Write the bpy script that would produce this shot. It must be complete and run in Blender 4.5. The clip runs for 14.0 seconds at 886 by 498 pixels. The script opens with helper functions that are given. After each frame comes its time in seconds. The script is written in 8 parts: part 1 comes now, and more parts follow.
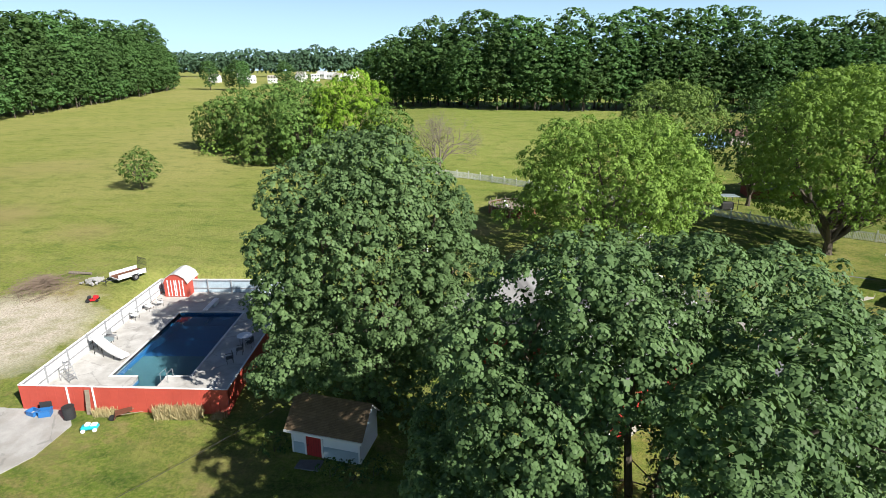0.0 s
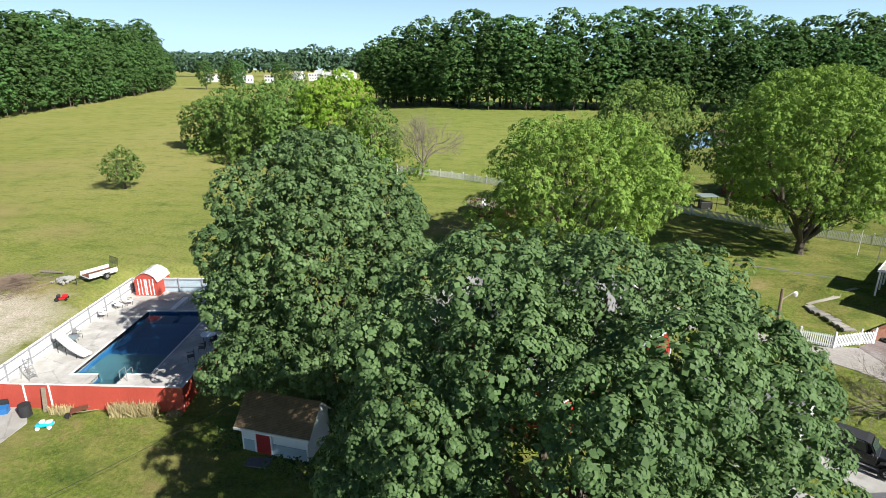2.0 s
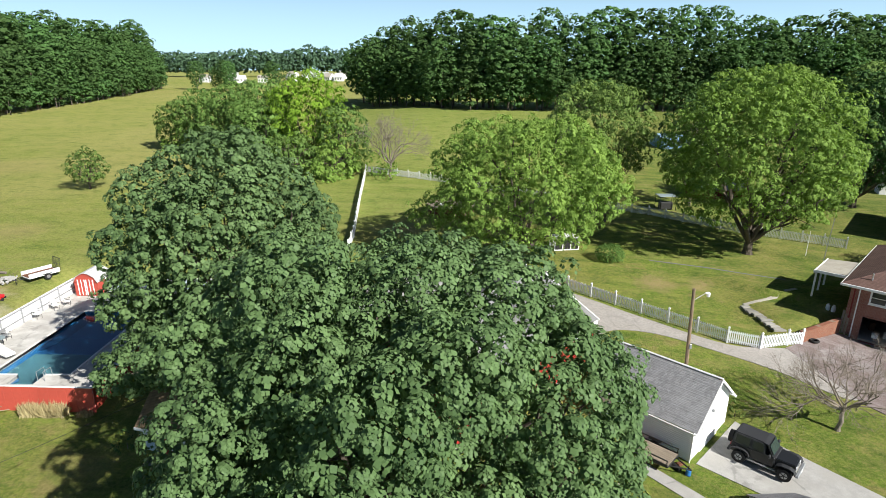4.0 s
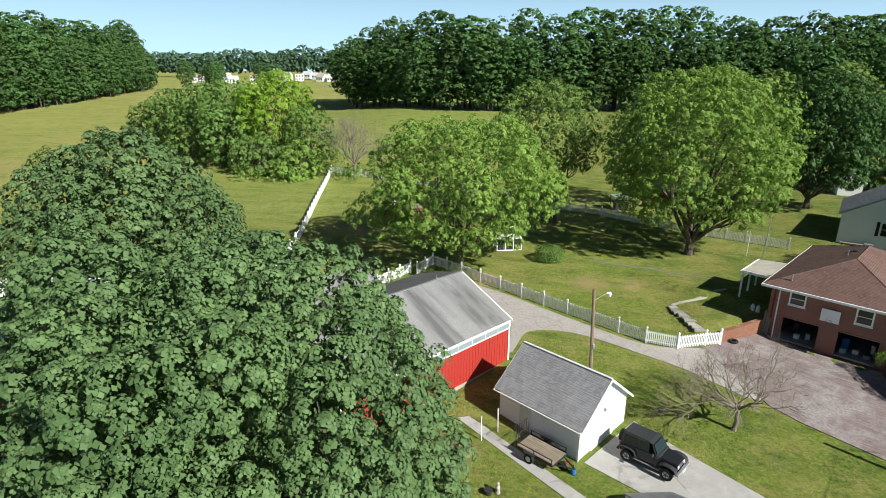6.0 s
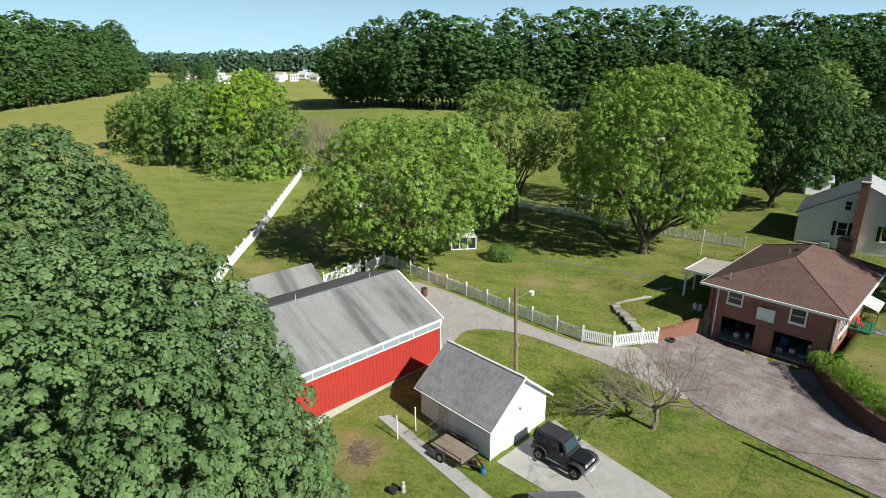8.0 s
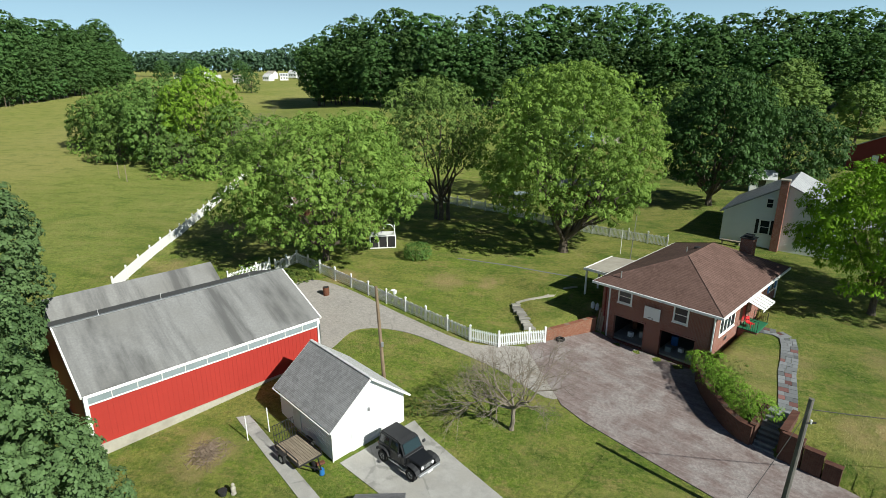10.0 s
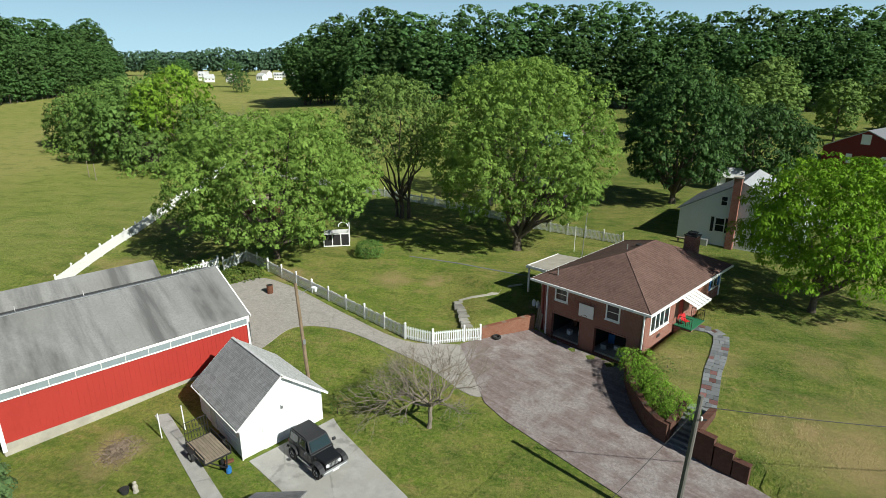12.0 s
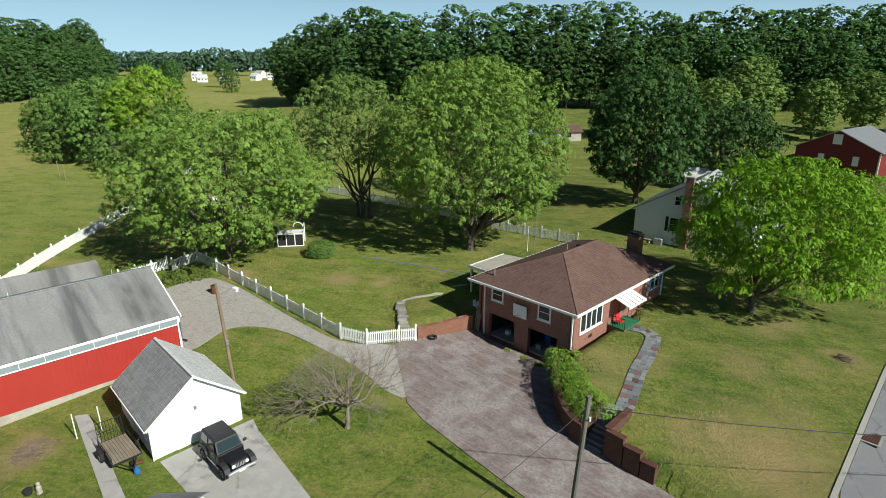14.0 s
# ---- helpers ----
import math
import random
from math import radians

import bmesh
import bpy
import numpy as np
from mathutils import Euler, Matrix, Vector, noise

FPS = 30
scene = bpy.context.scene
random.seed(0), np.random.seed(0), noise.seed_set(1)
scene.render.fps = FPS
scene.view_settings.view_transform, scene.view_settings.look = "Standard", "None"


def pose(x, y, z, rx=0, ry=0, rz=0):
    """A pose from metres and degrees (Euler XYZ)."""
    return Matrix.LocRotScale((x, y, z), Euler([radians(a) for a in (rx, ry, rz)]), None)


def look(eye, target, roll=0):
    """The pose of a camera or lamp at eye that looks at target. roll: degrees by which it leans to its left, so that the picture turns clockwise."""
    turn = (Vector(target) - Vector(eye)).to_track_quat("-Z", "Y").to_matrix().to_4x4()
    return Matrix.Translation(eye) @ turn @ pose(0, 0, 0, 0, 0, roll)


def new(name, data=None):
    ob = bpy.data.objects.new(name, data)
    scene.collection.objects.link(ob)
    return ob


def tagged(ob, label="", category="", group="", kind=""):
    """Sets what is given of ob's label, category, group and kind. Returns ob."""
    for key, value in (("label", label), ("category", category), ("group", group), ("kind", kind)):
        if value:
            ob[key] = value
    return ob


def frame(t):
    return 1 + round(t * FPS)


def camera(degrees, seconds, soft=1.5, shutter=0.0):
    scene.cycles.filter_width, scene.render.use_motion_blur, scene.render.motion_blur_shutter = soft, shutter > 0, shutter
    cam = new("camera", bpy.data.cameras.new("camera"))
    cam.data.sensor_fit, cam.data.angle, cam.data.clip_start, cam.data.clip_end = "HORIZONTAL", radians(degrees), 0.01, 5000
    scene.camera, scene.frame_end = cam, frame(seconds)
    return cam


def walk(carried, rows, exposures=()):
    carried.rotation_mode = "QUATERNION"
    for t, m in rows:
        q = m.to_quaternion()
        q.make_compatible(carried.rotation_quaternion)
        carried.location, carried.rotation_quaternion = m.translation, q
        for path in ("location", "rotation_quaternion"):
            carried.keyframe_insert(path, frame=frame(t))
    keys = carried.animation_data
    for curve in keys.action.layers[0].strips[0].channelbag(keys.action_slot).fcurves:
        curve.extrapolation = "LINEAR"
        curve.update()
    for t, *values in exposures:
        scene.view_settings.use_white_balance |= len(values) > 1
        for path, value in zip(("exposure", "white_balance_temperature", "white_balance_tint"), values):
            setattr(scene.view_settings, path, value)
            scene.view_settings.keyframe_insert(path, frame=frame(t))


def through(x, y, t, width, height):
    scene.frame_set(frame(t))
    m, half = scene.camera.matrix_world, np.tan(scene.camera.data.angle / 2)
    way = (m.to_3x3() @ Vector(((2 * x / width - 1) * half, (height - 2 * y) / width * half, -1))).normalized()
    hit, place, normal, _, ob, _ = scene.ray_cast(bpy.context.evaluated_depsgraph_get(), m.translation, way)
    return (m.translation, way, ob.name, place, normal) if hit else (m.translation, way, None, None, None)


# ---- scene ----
cam = camera(76.5, 14.0, soft=0.8)
METRES, EYE, TILT, LEAN, TURN = 42.0, 22.45, -17.57, -0.25, 0.0
# the film's exposure sinks a little between its halves, and its tint turns greener
EXPOSURES = [(0.0, 0.88, 6500, 10.0), (3.5, 0.86, 6500, 9.0), (7.0, 0.68, 6500, 6.0), (8.2, 0.6, 6500, 5.0), (10.5, 0.43, 6500, 3.0), (14.0, 0.39, 6500, 3.0)]
ROWS = [
    (0.0, 0.0, 0.0, 0.0, 0.0, 0.0, -0.0),
    (0.5, -0.0107, -0.0004, 0.0004, 0.02, 0.0, -0.01),
    (1.0, -0.0079, -0.0025, -0.0004, 0.05, -0.02, -0.02),
    (1.5, 0.0216, -0.0055, -0.001, 0.06, -0.04, -0.02),
    (2.0, 0.0749, -0.0057, -0.0006, 0.08, -0.05, -0.03),
    (2.5, 0.1084, -0.0059, -0.0015, 0.09, -0.04, -0.02),
    (3.0, 0.1367, -0.0045, -0.0013, 0.12, -0.04, -0.03),
    (3.5, 0.1733, -0.0038, -0.0008, 0.15, -0.03, -0.03),
    (6.0, 0.3769, -0.0085, -0.001, 0.22, 0.03, -0.1),
    (6.5, 0.3906, -0.0074, -0.0016, 0.25, 0.04, -0.1),
    (7.0, 0.4158, -0.0066, -0.0022, 0.28, 0.02, -0.09),
    (7.5, 0.4556, -0.0062, -0.0032, 0.31, 0.02, -0.05),
    (8.0, 0.5042, -0.0048, -0.0036, 0.31, 0.03, -0.08),
    (10.5, 0.7784, 0.0109, -0.0054, 0.44, -0.09, 0.0),
    (11.0, 0.8185, 0.0118, -0.0066, 0.4, -0.1, 0.02),
    (11.5, 0.8349, 0.0135, -0.008, 0.42, -0.08, 0.02),
    (12.0, 0.8527, 0.0155, -0.0091, 0.45, -0.1, 0.03),
    (12.5, 0.8781, 0.0166, -0.0094, 0.47, -0.11, 0.05),
    (13.0, 0.9104, 0.0173, -0.0093, 0.48, -0.11, 0.07),
    (13.5, 0.9472, 0.018, -0.0092, 0.48, -0.1, 0.08),
    (14.0, 0.9766, 0.018, -0.009, 0.44, -0.1, 0.07),
]
walk(cam, [(t, pose(0, 0, EYE, TILT, LEAN, TURN) @ pose(METRES * x, METRES * y, METRES * z, 90 + pitch, roll, yaw)) for t, x, y, z, yaw, pitch, roll in ROWS], EXPOSURES)

# ---- daylight ----
SUN_AZ, SUN_EL = radians(-40.8), radians(36.3)
world = bpy.data.worlds.new("sky")
scene.world = world
world.use_nodes = True
wn = world.node_tree.nodes
sky = wn.new("ShaderNodeTexSky")
sky.sky_type, sky.sun_disc = "NISHITA", False
sky.sun_elevation, sky.sun_rotation = SUN_EL, math.pi / 2 - SUN_AZ
sky.air_density, sky.dust_density, sky.ozone_density = 0.55, 0.2, 1.5
wn["Background"].inputs["Strength"].default_value = 0.05
haze = wn.new("ShaderNodeMix")
haze.data_type = "RGBA"
haze.inputs[7].default_value = (8.0, 12.2, 15.2, 1)
up, high, fade = wn.new("ShaderNodeTexCoord"), wn.new("ShaderNodeSeparateXYZ"), wn.new("ShaderNodeMapRange")
fade.inputs["From Min"].default_value, fade.inputs["From Max"].default_value = 0.0, 0.25
fade.inputs["To Min"].default_value, fade.inputs["To Max"].default_value = 0.9, 0.0
world.node_tree.links.new(up.outputs["Generated"], high.inputs[0])
world.node_tree.links.new(high.outputs[2], fade.inputs["Value"])
world.node_tree.links.new(fade.outputs[0], haze.inputs[0])
world.node_tree.links.new(sky.outputs[0], haze.inputs[6])
world.node_tree.links.new(haze.outputs[2], wn["Background"].inputs["Color"])
lamp = bpy.data.lights.new("sun", "SUN")
lamp.energy, lamp.angle, lamp.color = 5.0, radians(0.55), (1.0, 0.965, 0.91)
sun = new("sun", lamp)
sun_way = Vector((math.cos(SUN_AZ) * math.cos(SUN_EL), math.sin(SUN_AZ) * math.cos(SUN_EL), math.sin(SUN_EL)))
sun.matrix_world = look(sun_way * 200, (0, 0, 0))


# ---- materials ----
class Nodes:
    """A short way to write node trees."""

    def __init__(self, name):
        self.mat = bpy.data.materials.new(name)
        self.mat.use_nodes = True
        self.tree = self.mat.node_tree
        self.bsdf = self.tree.nodes["Principled BSDF"]
        self.out = self.tree.nodes["Material Output"]

    def add(self, kind, **given):
        node = self.tree.nodes.new(kind)
        for key, value in given.items():
            if key in ("noise_dimensions", "operation", "blend_type", "data_type", "feature", "distance", "wave_type", "bands_direction", "mode"):
                if key == "operation":
                    node.operation = value
                elif key == "blend_type":
                    node.blend_type = value
                elif key == "data_type":
                    node.data_type = value
                elif key == "feature":
                    node.feature = value
                elif key == "wave_type":
                    node.wave_type = value
                elif key == "bands_direction":
                    node.bands_direction = value
        return node

    def link(self, a, b):
        self.tree.links.new(a, b)

    def put(self, socket, value):
        if hasattr(value, "is_linked"):
            self.link(value, socket)
        else:
            socket.default_value = value

    def where(self):
        return self.add("ShaderNodeTexCoord").outputs["Object"]

    def spot(self):
        return self.add("ShaderNodeNewGeometry").outputs["Position"]

    def stretch(self, vector, sx, sy, sz, rot=0.0):
        """Turn by rot, then scale: a small sx draws the pattern out along the direction rot."""
        turn, node = self.add("ShaderNodeMapping"), self.add("ShaderNodeMapping")
        turn.inputs["Rotation"].default_value = (0, 0, -rot)
        node.inputs["Scale"].default_value = (sx, sy, sz)
        self.link(vector, turn.inputs["Vector"])
        self.link(turn.outputs[0], node.inputs["Vector"])
        return node.outputs[0]

    def noise(self, vector, scale, detail=4.0, rough=0.55):
        node = self.add("ShaderNodeTexNoise")
        self.link(vector, node.inputs["Vector"])
        node.inputs["Scale"].default_value, node.inputs["Detail"].default_value, node.inputs["Roughness"].default_value = scale, detail, rough
        return node.outputs["Fac"]

    def math(self, op, a, b=0.0):
        node = self.add("ShaderNodeMath", operation=op)
        self.put(node.inputs[0], a)
        self.put(node.inputs[1], b)
        return node.outputs[0]

    def span(self, value, lo, hi, to_lo=0.0, to_hi=1.0):
        node = self.add("ShaderNodeMapRange")
        node.clamp = True
        self.put(node.inputs["Value"], value)
        for key, v in (("From Min", lo), ("From Max", hi), ("To Min", to_lo), ("To Max", to_hi)):
            node.inputs[key].default_value = v
        return node.outputs[0]

    def mix(self, fac, a, b, how="MIX"):
        node = self.add("ShaderNodeMix", data_type="RGBA", blend_type=how)
        self.put(node.inputs[0], fac)
        for socket, value in ((node.inputs[6], a), (node.inputs[7], b)):
            self.put(socket, value if hasattr(value, "is_linked") else (*value, 1))
        return node.outputs[2]

    def near(self, vector, x, y, r, soft, wobble=None):
        """1 inside a round spot on the plan, 0 outside."""
        flat = self.stretch(vector, 1, 1, 0)
        node = self.add("ShaderNodeVectorMath", operation="DISTANCE")
        self.link(flat, node.inputs[0])
        node.inputs[1].default_value = (x, y, 0)
        d = node.outputs["Value"]
        if wobble is not None:
            d = self.math("ADD", d, wobble)
        return self.span(d, r + soft, r - soft)

    def bump(self, height, strength, distance=0.02):
        node = self.add("ShaderNodeBump")
        node.inputs["Strength"].default_value, node.inputs["Distance"].default_value = strength, distance
        self.link(height, node.inputs["Height"])
        self.link(node.outputs[0], self.bsdf.inputs["Normal"])

    def done(self, color, rough=0.8, metal=0.0, spec=0.4):
        b = self.bsdf.inputs
        self.put(b["Base Color"], color if hasattr(color, "is_linked") else (*color, 1))
        self.put(b["Roughness"], rough)
        b["Metallic"].default_value = metal
        b["Specular IOR Level"].default_value = spec
        return self.mat


def surface(name, color, rough=0.7, metal=0.0, vary=0.25, grain=8.0, stain=0.6, bump=0.15, dark=0.6, spec=0.4):
    """A plain painted, stone or metal surface with grain and stains at two scales."""
    n = Nodes(name)
    at = n.where()
    a, b = n.noise(at, grain, 5), n.noise(at, stain, 3)
    c = n.mix(n.span(a, 0.3, 0.75, 0, vary), color, tuple(v * dark for v in color))
    c = n.mix(n.span(b, 0.42, 0.72, 0, vary * 1.4), c, tuple(v * dark for v in color))
    n.bump(a, bump, 0.01)
    return n.done(c, rough, metal, spec)


def leafy(name, color, light, through=0.35, rough=0.5, hue=0.5):
    """Leaves: varied leaf by leaf, with light coming through."""
    n = Nodes(name)
    geo = n.add("ShaderNodeNewGeometry")
    big = n.noise(n.where(), 0.35, 2)
    f = n.math("ADD", n.math("MULTIPLY", geo.outputs["Random Per Island"], 0.4), n.span(big, 0.3, 0.7, 0.1, 0.6))
    info = n.add("ShaderNodeObjectInfo")
    c = n.mix(f, color, light)
    shade = n.span(info.outputs["Random"], 0, 1, 1 - 0.35 * hue, 1 + 0.25 * hue)
    hsv = n.add("ShaderNodeHueSaturation")
    n.link(shade, hsv.inputs["Value"])
    n.link(n.span(info.outputs["Random"], 0, 1, 0.5 - 0.008 * hue, 0.5 + 0.014 * hue), hsv.inputs["Hue"])
    n.link(c, hsv.inputs["Color"])
    c = hsv.outputs[0]
    n.done(c, rough, 0.0, 0.1)
    lit = n.add("ShaderNodeBsdfTranslucent")
    n.link(n.mix(1.0, c, (1.0, 1.08, 0.55), "MULTIPLY"), lit.inputs["Color"])
    both = n.add("ShaderNodeMixShader")
    both.inputs[0].default_value = through * 0.65
    n.link(n.bsdf.outputs[0], both.inputs[1])
    n.link(lit.outputs[0], both.inputs[2])
    n.link(both.outputs[0], n.out.inputs["Surface"])
    return n.mat


def bark(name, color):
    n = Nodes(name)
    at = n.stretch(n.where(), 1, 1, 0.25)
    a = n.noise(at, 14, 6, 0.7)
    n.bump(a, 0.6, 0.03)
    return n.done(n.mix(n.span(a, 0.3, 0.7), color, tuple(v * 0.45 for v in color)), 0.95)


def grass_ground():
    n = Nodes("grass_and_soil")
    at = n.spot()
    fine, mid = n.noise(at, 3.2, 8, 0.75), n.noise(at, 0.55, 5, 0.65)
    big, huge = n.noise(at, 0.09, 4, 0.6), n.noise(at, 0.022, 3, 0.5)
    sep = n.add("ShaderNodeSeparateXYZ")
    n.link(at, sep.inputs[0])
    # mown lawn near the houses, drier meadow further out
    clump, tuft = n.noise(at, 1.4, 6, 0.7), n.noise(at, 5.0, 6, 0.85)
    lawn = n.mix(n.span(mid, 0.4, 0.6), (0.055, 0.12, 0.013), (0.14, 0.198, 0.028))
    # lawn colour brightened by position, growing from x 46 down to 34
    left_brighten = n.math("MULTIPLY", n.span(sep.outputs["X"], 46, 34, 0, 0.6), n.span(mid, 0.3, 0.6, 0.3, 1))
    lawn = n.mix(left_brighten, lawn, (0.185, 0.265, 0.032))
    lawn = n.mix(n.span(big, 0.5, 0.64, 0, 0.7), lawn, (0.225, 0.215, 0.058))
    stripes = n.noise(n.stretch(at, 0.1, 1.1, 0, radians(-36)), 0.8, 3)
    lawn = n.mix(n.span(stripes, 0.44, 0.58, 0, 0.4), lawn, (0.18, 0.22, 0.04))
    lawn = n.mix(n.span(clump, 0.55, 0.68, 0, 0.75), lawn, (0.25, 0.205, 0.08))
    patchy = n.noise(n.stretch(at, 0.5, 1.0, 0, radians(-18)), 0.42, 7, 0.72)
    lawn = n.mix(n.span(patchy, 0.56, 0.64, 0, 0.75), lawn, (0.29, 0.225, 0.095))
    lawn = n.mix(n.span(patchy, 0.46, 0.36, 0, 0.7), lawn, (0.04, 0.088, 0.012))
    lawn = n.mix(n.span(sep.outputs["X"], 52, 60, 0, 0.3), lawn, (0.07, 0.105, 0.018))
    field = n.mix(n.span(mid, 0.3, 0.7), (0.2, 0.25, 0.04), (0.29, 0.315, 0.075))
    field = n.mix(n.span(big, 0.42, 0.7, 0, 0.7), field, (0.165, 0.225, 0.036))
    field = n.mix(n.span(huge, 0.45, 0.62, 0, 0.8), field, (0.35, 0.33, 0.11))
    row = n.noise(n.stretch(at, 0.03, 0.6, 0, radians(6)), 0.5, 3)
    field = n.mix(n.span(row, 0.42, 0.62, 0, 0.5), field, (0.32, 0.32, 0.095))
    field = n.mix(n.span(clump, 0.52, 0.75, 0, 0.5), field, (0.36, 0.33, 0.13))
    field = n.mix(n.math("MULTIPLY", n.span(sep.outputs["X"], -48, -12, 0, 0.6), n.span(mid, 0.35, 0.6, 0.4, 1)), field, (0.135, 0.225, 0.032))
    wob = n.math("MULTIPLY", n.math("SUBTRACT", big, 0.5), 14)
    left = n.span(n.math("ADD", sep.outputs["X"], wob), -2, -12)
    far = n.math("MULTIPLY", n.span(n.math("ADD", sep.outputs["Y"], wob), 62, 80), n.span(n.math("SUBTRACT", sep.outputs["X"], n.math("MULTIPLY", sep.outputs["Y"], 0.3)), 12, -4))
    meadow = n.math("MAXIMUM", n.math("MULTIPLY", left, n.span(n.math("ADD", sep.outputs["Y"], wob), 28, 52)), far)
    c = n.mix(meadow, lawn, field)
    c = n.mix(n.span(fine, 0.42, 0.6, 0, 0.7), c, n.mix(0.7, c, (0.03, 0.06, 0.008)))
    c = n.mix(n.span(tuft, 0.46, 0.62, 0, 0.6), c, n.mix(0.65, c, (0.36, 0.32, 0.11)))
    # trodden, mown and dry streaks of a few metres
    wave = n.noise(n.stretch(at, 0.28, 1.0, 0, radians(-12)), 0.55, 6, 0.7)
    blot, grit = n.noise(at, 0.3, 5, 0.68), n.noise(at, 1.9, 5, 0.75)
    c = n.mix(n.span(wave, 0.5, 0.66, 0, 0.55), c, n.mix(0.75, c, (0.28, 0.26, 0.085)))
    c = n.mix(n.span(wave, 0.47, 0.34, 0, 0.6), c, n.mix(0.7, c, (0.045, 0.095, 0.012)))
    c = n.mix(n.math("MULTIPLY", n.span(blot, 0.52, 0.66, 0, 0.5), n.span(grit, 0.4, 0.6)), c, n.mix(0.8, c, (0.31, 0.26, 0.11)))
    c = n.mix(n.span(blot, 0.46, 0.34, 0, 0.55), c, n.mix(0.65, c, (0.04, 0.1, 0.012)))
    # dry and bare spots
    w = n.math("MULTIPLY", n.math("SUBTRACT", mid, 0.5), 5)
    dry = None
    for x, y, r, soft, much in DRY_SPOTS:
        m = n.math("MULTIPLY", n.near(at, x, y, r, soft, w), much)
        dry = m if dry is None else n.math("MAXIMUM", dry, m)
    c = n.mix(n.math("MULTIPLY", dry, n.span(fine, 0.2, 0.7, 0.45, 1)), c, (0.34, 0.25, 0.125))
    # the gravelled patch beside the pool
    g = n.math("MULTIPLY", n.near(at, -37.5, 42.5, 7.2, 1.6, n.math("MULTIPLY", n.math("SUBTRACT", mid, 0.5), 9)), n.span(mid, 0.34, 0.56, 0.5, 1))
    stones = n.noise(at, 6, 4, 0.8)
    c = n.mix(g, c, n.mix(n.span(stones, 0.35, 0.65), (0.36, 0.31, 0.235), (0.7, 0.63, 0.52)))
    n.bump(n.math("ADD", fine, n.math("MULTIPLY", tuft, 0.6)), 1.0, 0.16)
    return n.done(c, 0.95, 0.0, 0.15)


# x, y, radius, softness, strength
DRY_SPOTS = ((30.5, 52.5, 1.3, 1.2, 0.9), (16, 28.7, 1.6, 0.9, 0.9), (59.2, 27.4, 3.0, 2.4, 0.9), (57.2, 29.3, 0.7, 0.7, 0.95), (55.6, 29.4, 1.0, 0.9, 0.7), (62.5, 30.5, 1.6, 1.6, 0.5), (66.4, 36.6, 1.0, 1.0, 0.6), (68.5, 42.2, 1.2, 0.9, 0.6), (62, 36, 1.4, 1.2, 0.6), (-36, 49.5, 3.0, 1.5, 0.6), (-62, 75, 6.0, 3.0, 0.55), (-45, 68, 3.0, 2.0, 0.45), (4, 70, 2.5, 2.0, 0.5), (1.5, 56, 1.5, 1.2, 0.7), (34, 39.5, 1.0, 1.0, 0.6), (22.5, 44, 1.2, 1.0, 0.5), (55.5, 36, 1.2, 1.0, 0.55), (70, 37.0, 1.2, 0.8, 0.5), (20, 53.5, 1.6, 0.7, 0.9), (-23.5, 29.5, 1.4, 1.0, 0.5), (-12, 27, 1.6, 1.4, 0.3), (-80, 110, 9, 5, 0.35), (66, 41, 1.2, 1.0, 0.5), (34.6, 52.2, 0.9, 0.7, 0.85), (52.2, 36.2, 2.0, 1.4, 0.5), (51.5, 33.6, 1.2, 1.0, 0.45))


def asphalt(name, color, light, patch, patch_scale=0.3, streak=0.0, cracks=0.35):
    n = Nodes(name)
    at = n.spot()
    fine, mid, big = n.noise(at, 22, 5, 0.7), n.noise(at, 1.3, 6, 0.65), n.noise(at, patch_scale, 5, 0.6)
    c = n.mix(n.span(mid, 0.35, 0.7), color, light)
    c = n.mix(n.span(big, 0.45, 0.6, 0, 0.85), c, patch)
    c = n.mix(n.span(fine, 0.4, 0.7, 0, 0.3), c, tuple(v * 0.55 for v in color))
    if streak:
        run = n.noise(n.stretch(at, 0.12, 2.2, 0, radians(-44)), 1.0, 6, 0.75)
        c = n.mix(n.span(run, 0.48, 0.62, 0, streak), c, tuple(v * 1.32 for v in light))
        thin = n.noise(n.stretch(at, 0.25, 3.0, 0, radians(-36)), 1.6, 6, 0.75)
        c = n.mix(n.span(thin, 0.56, 0.66, 0, streak), c, tuple(v * 1.55 for v in light))
        worn = n.noise(at, 5, 6, 0.8)
        c = n.mix(n.span(worn, 0.42, 0.6, 0, 0.5), c, tuple(v * 0.62 for v in color))
        cross = n.noise(n.stretch(at, 1.8, 0.2, 0, radians(65)), 1.0, 6, 0.75)
        c = n.mix(n.span(cross, 0.52, 0.68, 0, streak * 0.35), c, tuple(v * 0.6 for v in color))
    crack = n.add("ShaderNodeTexVoronoi", feature="DISTANCE_TO_EDGE")
    crack.inputs["Scale"].default_value = 0.27
    n.link(n.stretch(at, 1, 1, 0), crack.inputs["Vector"])
    wig = n.math("ADD", crack.outputs["Distance"], n.math("MULTIPLY", n.math("SUBTRACT", mid, 0.5), 0.12))
    c = n.mix(n.span(wig, 0.012, 0.0, 0, cracks), c, tuple(v * 0.4 for v in color))
    n.bump(fine, 0.3, 0.01)
    return n.done(c, 0.9, 0.0, 0.25)


